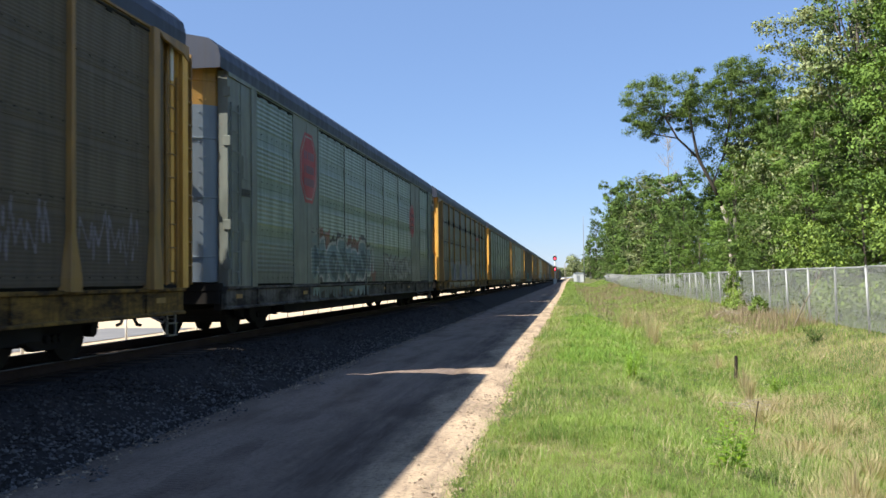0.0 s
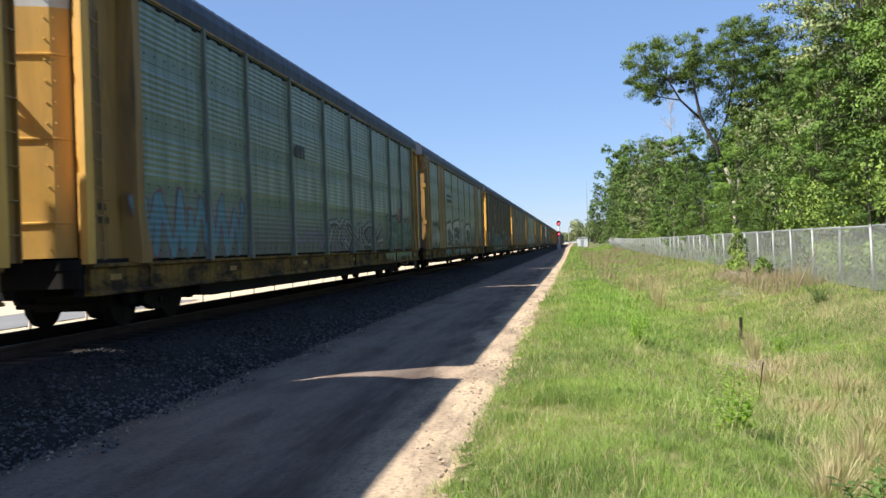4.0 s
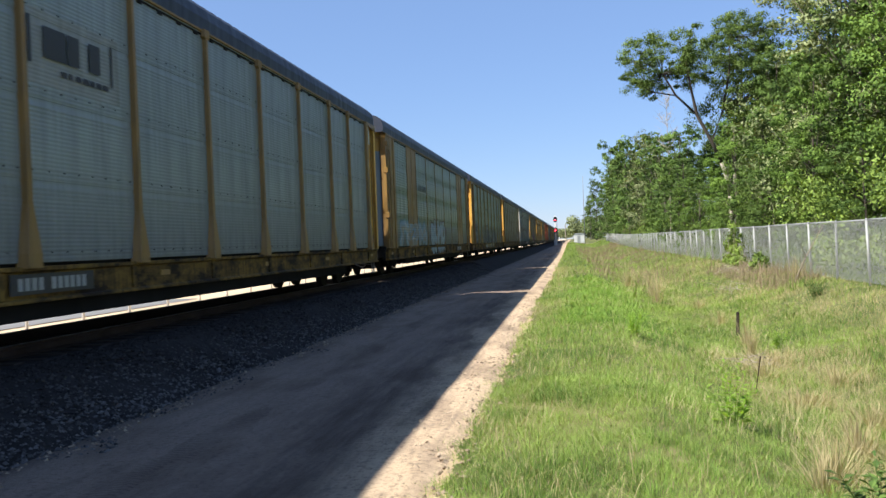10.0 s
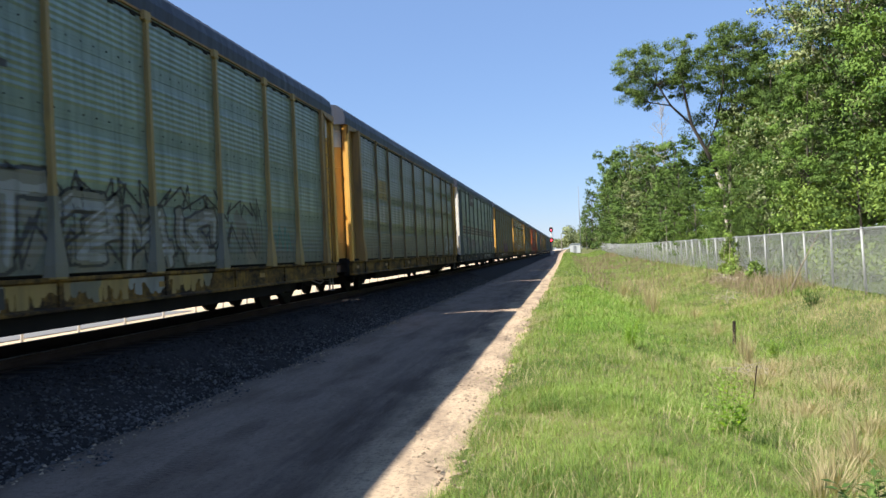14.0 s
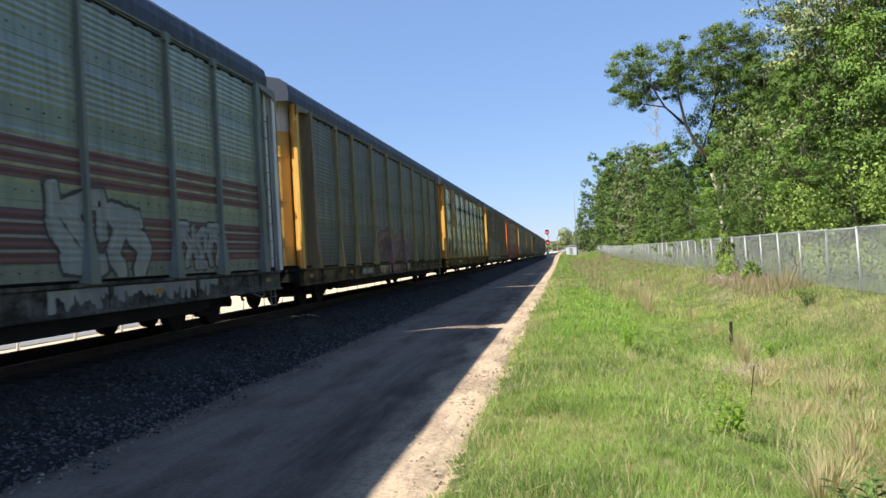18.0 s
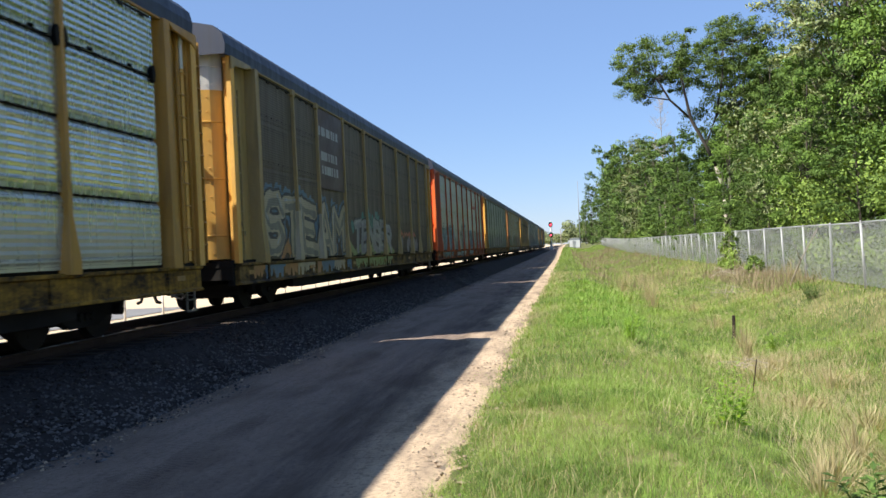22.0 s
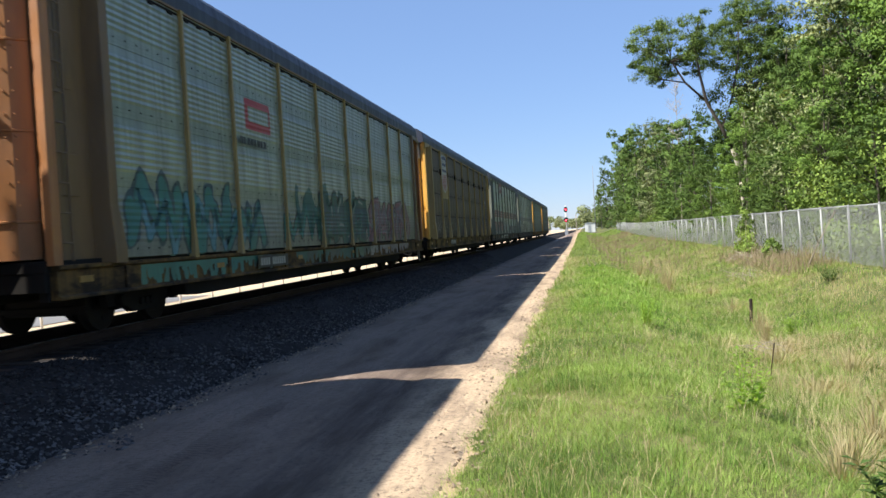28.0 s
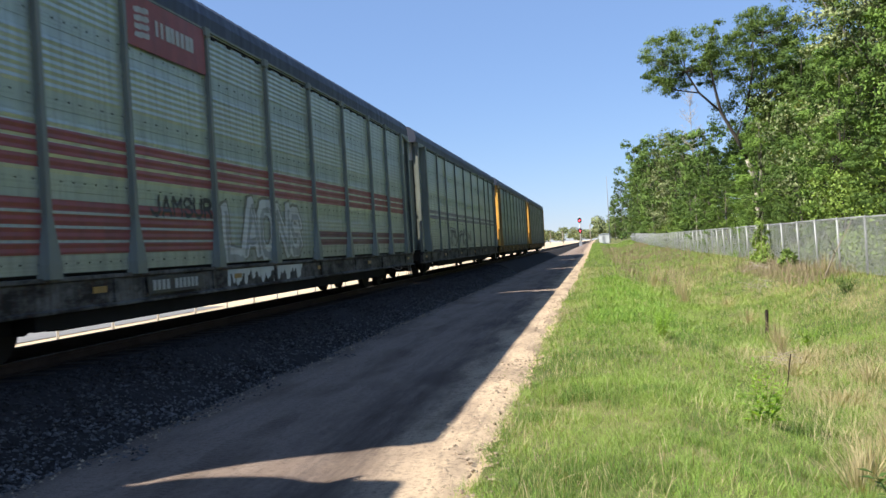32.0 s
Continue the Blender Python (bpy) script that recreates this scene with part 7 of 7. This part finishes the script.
def weed(x, y, height, spread, stems, seed, material, label, leaf=0.09, name="weed"):
    """A leafy weed: several stems set with pointed leaves."""
    r = random.Random(seed)
    ob = thing(name, pose(x, y, ground_height(x, y) - 0.02), label, "weed")
    for s in range(stems):
        b = Buf()
        a, q = r.uniform(0, math.tau), spread * r.random() ** 0.6
        top = Vector((q * math.cos(a), q * math.sin(a), height * r.uniform(0.6, 1.0)))
        root = Vector((top.x * 0.25, top.y * 0.25, 0))
        mid = root.lerp(top, 0.5) + Vector((-top.x * 0.12, -top.y * 0.12, 0.02))
        b.tube([root, mid, top], [0.006, 0.005, 0.002], 4)
        for k in range(14):
            t = 0.2 + 0.8 * k / 13
            p = (root.lerp(mid, t * 2) if t < 0.5 else mid.lerp(top, t * 2 - 1))
            d = Vector((math.cos(k * 2.4 + a), math.sin(k * 2.4 + a), r.uniform(0.0, 0.6))).normalized()
            l = leaf * r.uniform(0.6, 1.2) * (1.15 - 0.5 * t)
            w = Vector((-d.y, d.x, 0)) * l * 0.24
            m = p + d * l * 0.5 + Vector((0, 0, l * 0.1))
            b.poly([p, m - w, p + d * l])
            b.poly([p, p + d * l, m + w])
        tagged(part("stem", raw("stem", b.v, b.f, material), ob), kind="stuff")


def dry_clump(x, y, height, spread, n, seed, label="clump of pale dead grass stalks"):
    r = random.Random(seed)
    b = Buf()
    for _ in range(n):
        a, q = r.uniform(0, math.tau), spread * r.random()
        h = height * r.uniform(0.45, 1.0)
        root = Vector((0.3 * q * math.cos(a), 0.3 * q * math.sin(a), 0))
        top = Vector((q * math.cos(a + r.uniform(-0.5, 0.5)), q * math.sin(a), h))
        mid = root.lerp(top, 0.55) + Vector((0, 0, 0.1 * h))
        w = Vector((math.sin(a), -math.cos(a), 0)) * 0.003
        b.poly([root - w, root + w, mid + w * 0.8, mid - w * 0.8])
        b.poly([mid - w * 0.8, mid + w * 0.8, top])
    ob = thing("dry_grass_clump", pose(x, y, ground_height(x, y)), label, "grass clump", "dead grass clumps")
    part("tuft", raw("tuft", b.v, b.f, M_STRAW), ob)


def brush_pile(x, y, seed, size=1.0, count=16):
    r = random.Random(seed)
    ob = thing("brush_pile", pose(x, y, ground_height(x, y)), "heap of dead branches in the grass", "branches")
    for _ in range(count):
        a = r.uniform(0, math.pi)
        c = Vector((r.uniform(-0.6, 0.6), r.uniform(-0.8, 0.8), r.uniform(0.02, 0.22))) * size
        d = Vector((math.cos(a), math.sin(a) * 0.7, r.uniform(-0.05, 0.35))) * r.uniform(0.25, 0.8) * size
        part("stick", mesh("stick", Buf().tube([c - d, c + Vector((0, 0, 0.04)), c + d], [0.010, 0.009, 0.004], 4), M_DEADWOOD), ob)


def build_small():
    weed(1.15, 18.0, 0.62, 0.40, 13, 1, M_WEED, "bright green leafy weed on the verge", 0.10)
    weed(1.66, 10.0, 0.74, 0.30, 9, 2, M_WEED, "tall green weed with whorled leaves", 0.13)
    weed(2.12, 6.6, 0.70, 0.30, 14, 3, LEAVES[1], "broad-leaved dark green weed near the road", 0.17)
    weed(6.6, 25.5, 0.55, 0.5, 12, 4, LEAVES[1], "low dark green bush below the fence", 0.12)
    weed(4.0, 18.5, 0.45, 0.25, 9, 5, M_WEED, "yellow-green weed in the ditch", 0.10)
    g = np.random.default_rng(64)
    for y0, y1, tall, n, label, leaf in ((43.0, 47.0, 1.95, 40, "leafy vine climbing over the chain-link fence", SHRUB_LEAVES), (40.6, 43.2, 0.7, 16, "low leafy bush at the fence's foot", SHRUB_LEAVES),
                                         (36.6, 38.0, 0.6, 10, "low leafy bush at the fence's foot", SHRUB_LEAVES)):
        climb = tall > 1.5
        vine = thing("vine" if climb else "low_bush", pose(7.75 if climb else 7.2, 0, 0.05), label, "vine" if climb else "bush")
        w, c = Buf(), []
        for k in range(n):
            yy, zz = g.uniform(y0, y1), tall * g.random() ** (0.8 if climb else 1.3)
            root = (g.uniform(-0.2, 0.3), yy + g.uniform(-0.5, 0.5), -0.3)
            end = (g.uniform(-0.15, 0.45), yy, zz)
            c.append(end)
            w.tube([root, tuple((p + q) / 2 + g.uniform(-0.08, 0.08) for p, q in zip(root, end)), end], [0.012, 0.009, 0.004], 4)
        v, f, nn = leaf_cloud(g, c, list(g.uniform(0.14, 0.38, n)), [65] * n, (0.04, 0.08), 0.8, 0.6, 1.0)
        part("stems", mesh("stems", w, M_DEADWOOD), vine)
        part("leaves", raw("leaves", v, f, leaf, normals=nn), vine)
    post = thing("wooden_stake", pose(3.72, 21.2, ground_height(3.72, 21.2) - 0.1), "weathered leaning wooden stake", "stake")
    part("stake", mesh("stake", Buf().tube([(0, 0, 0), (0.02, 0, 0.66)], [0.04, 0.036], 7), M_TIE), post)
    post = thing("rusty_rod", pose(2.6, 13.6, ground_height(2.6, 13.6)), "thin rusty rod stuck in the ground", "rod")
    part("rod", mesh("rod", Buf().tube([(0, 0, -0.1), (0.10, 0, 0.55)], 0.009, 6), M_RUST), post)
    for i, (x, y, h, s) in enumerate(((2.05, 7.9, 0.5, 0.42), (2.35, 8.6, 0.62, 0.4), (3.3, 17.5, 0.75, 0.35), (3.6, 19.5, 0.8, 0.4), (3.0, 15.0, 0.5, 0.6), (5.2, 12.5, 0.6, 0.4),
                                      (2.9, 9.8, 0.6, 0.35), (3.9, 14.2, 0.55, 0.5), (2.9, 32.0, 1.5, 0.5), (3.1, 36.0, 1.3, 0.5), (2.4, 41.0, 1.4, 0.6), (7.4, 31.0, 1.2, 0.5), (3.2, 9.2, 0.5, 0.55), (2.75, 7.4, 0.5, 0.5), (3.5, 11.2, 0.45, 0.5), (3.1, 12.6, 0.4, 0.5), (3.5, 16.4, 0.4, 0.5), (3.75, 24.0, 0.6, 0.5), (3.9, 29.0, 0.6, 0.5))):
        dry_clump(x, y, h * 0.85, s * 1.5, 140, 60 + i)
    brush_pile(3.3, 16.6, 1, 0.6, 12)
    brush_pile(5.8, 33.0, 2)
    brush_pile(7.0, 39.0, 3)
    branch = thing("fallen_branch", pose(6.9, 30.5, ground_height(6.9, 30.5)), "bare dead branch leaning on the fence", "branch")
    part("branch", mesh("branch", Buf().tube([(0.3, 0, 0), (0.5, -0.8, 0.9), (0.9, -1.4, 1.9)], [0.03, 0.022, 0.01], 5).tube([(0.5, -0.8, 0.9), (0.2, -1.3, 1.5)], [0.018, 0.006], 5), M_DEADWOOD), branch)


build_fences()
build_signal()
build_hut()
build_small()


# ---- what moves: the train rolls towards the camera and past it ----
def travelled(t):
    """Metres that the train has rolled by t seconds."""
    return 15.585 * t - 0.0024 * t * t


def motions():
    times = [2.0 * i for i in range(17)]
    for index, car in CARS:
        start = 44.45 + PITCH * index - PITCH / 2
        walk(car, [(t, pose(TRACK_X, start - travelled(t), RAIL_Z)) for t in times])
    for wheelset, dy, sense in WHEELS:
        steps = []
        for i in range(int(SECONDS * FPS) + 1):
            t = i / FPS
            steps.append((t, pose(0, dy, 0.42, sense * math.degrees(travelled(t) / 0.42))))
        walk(wheelset, steps)


motions()
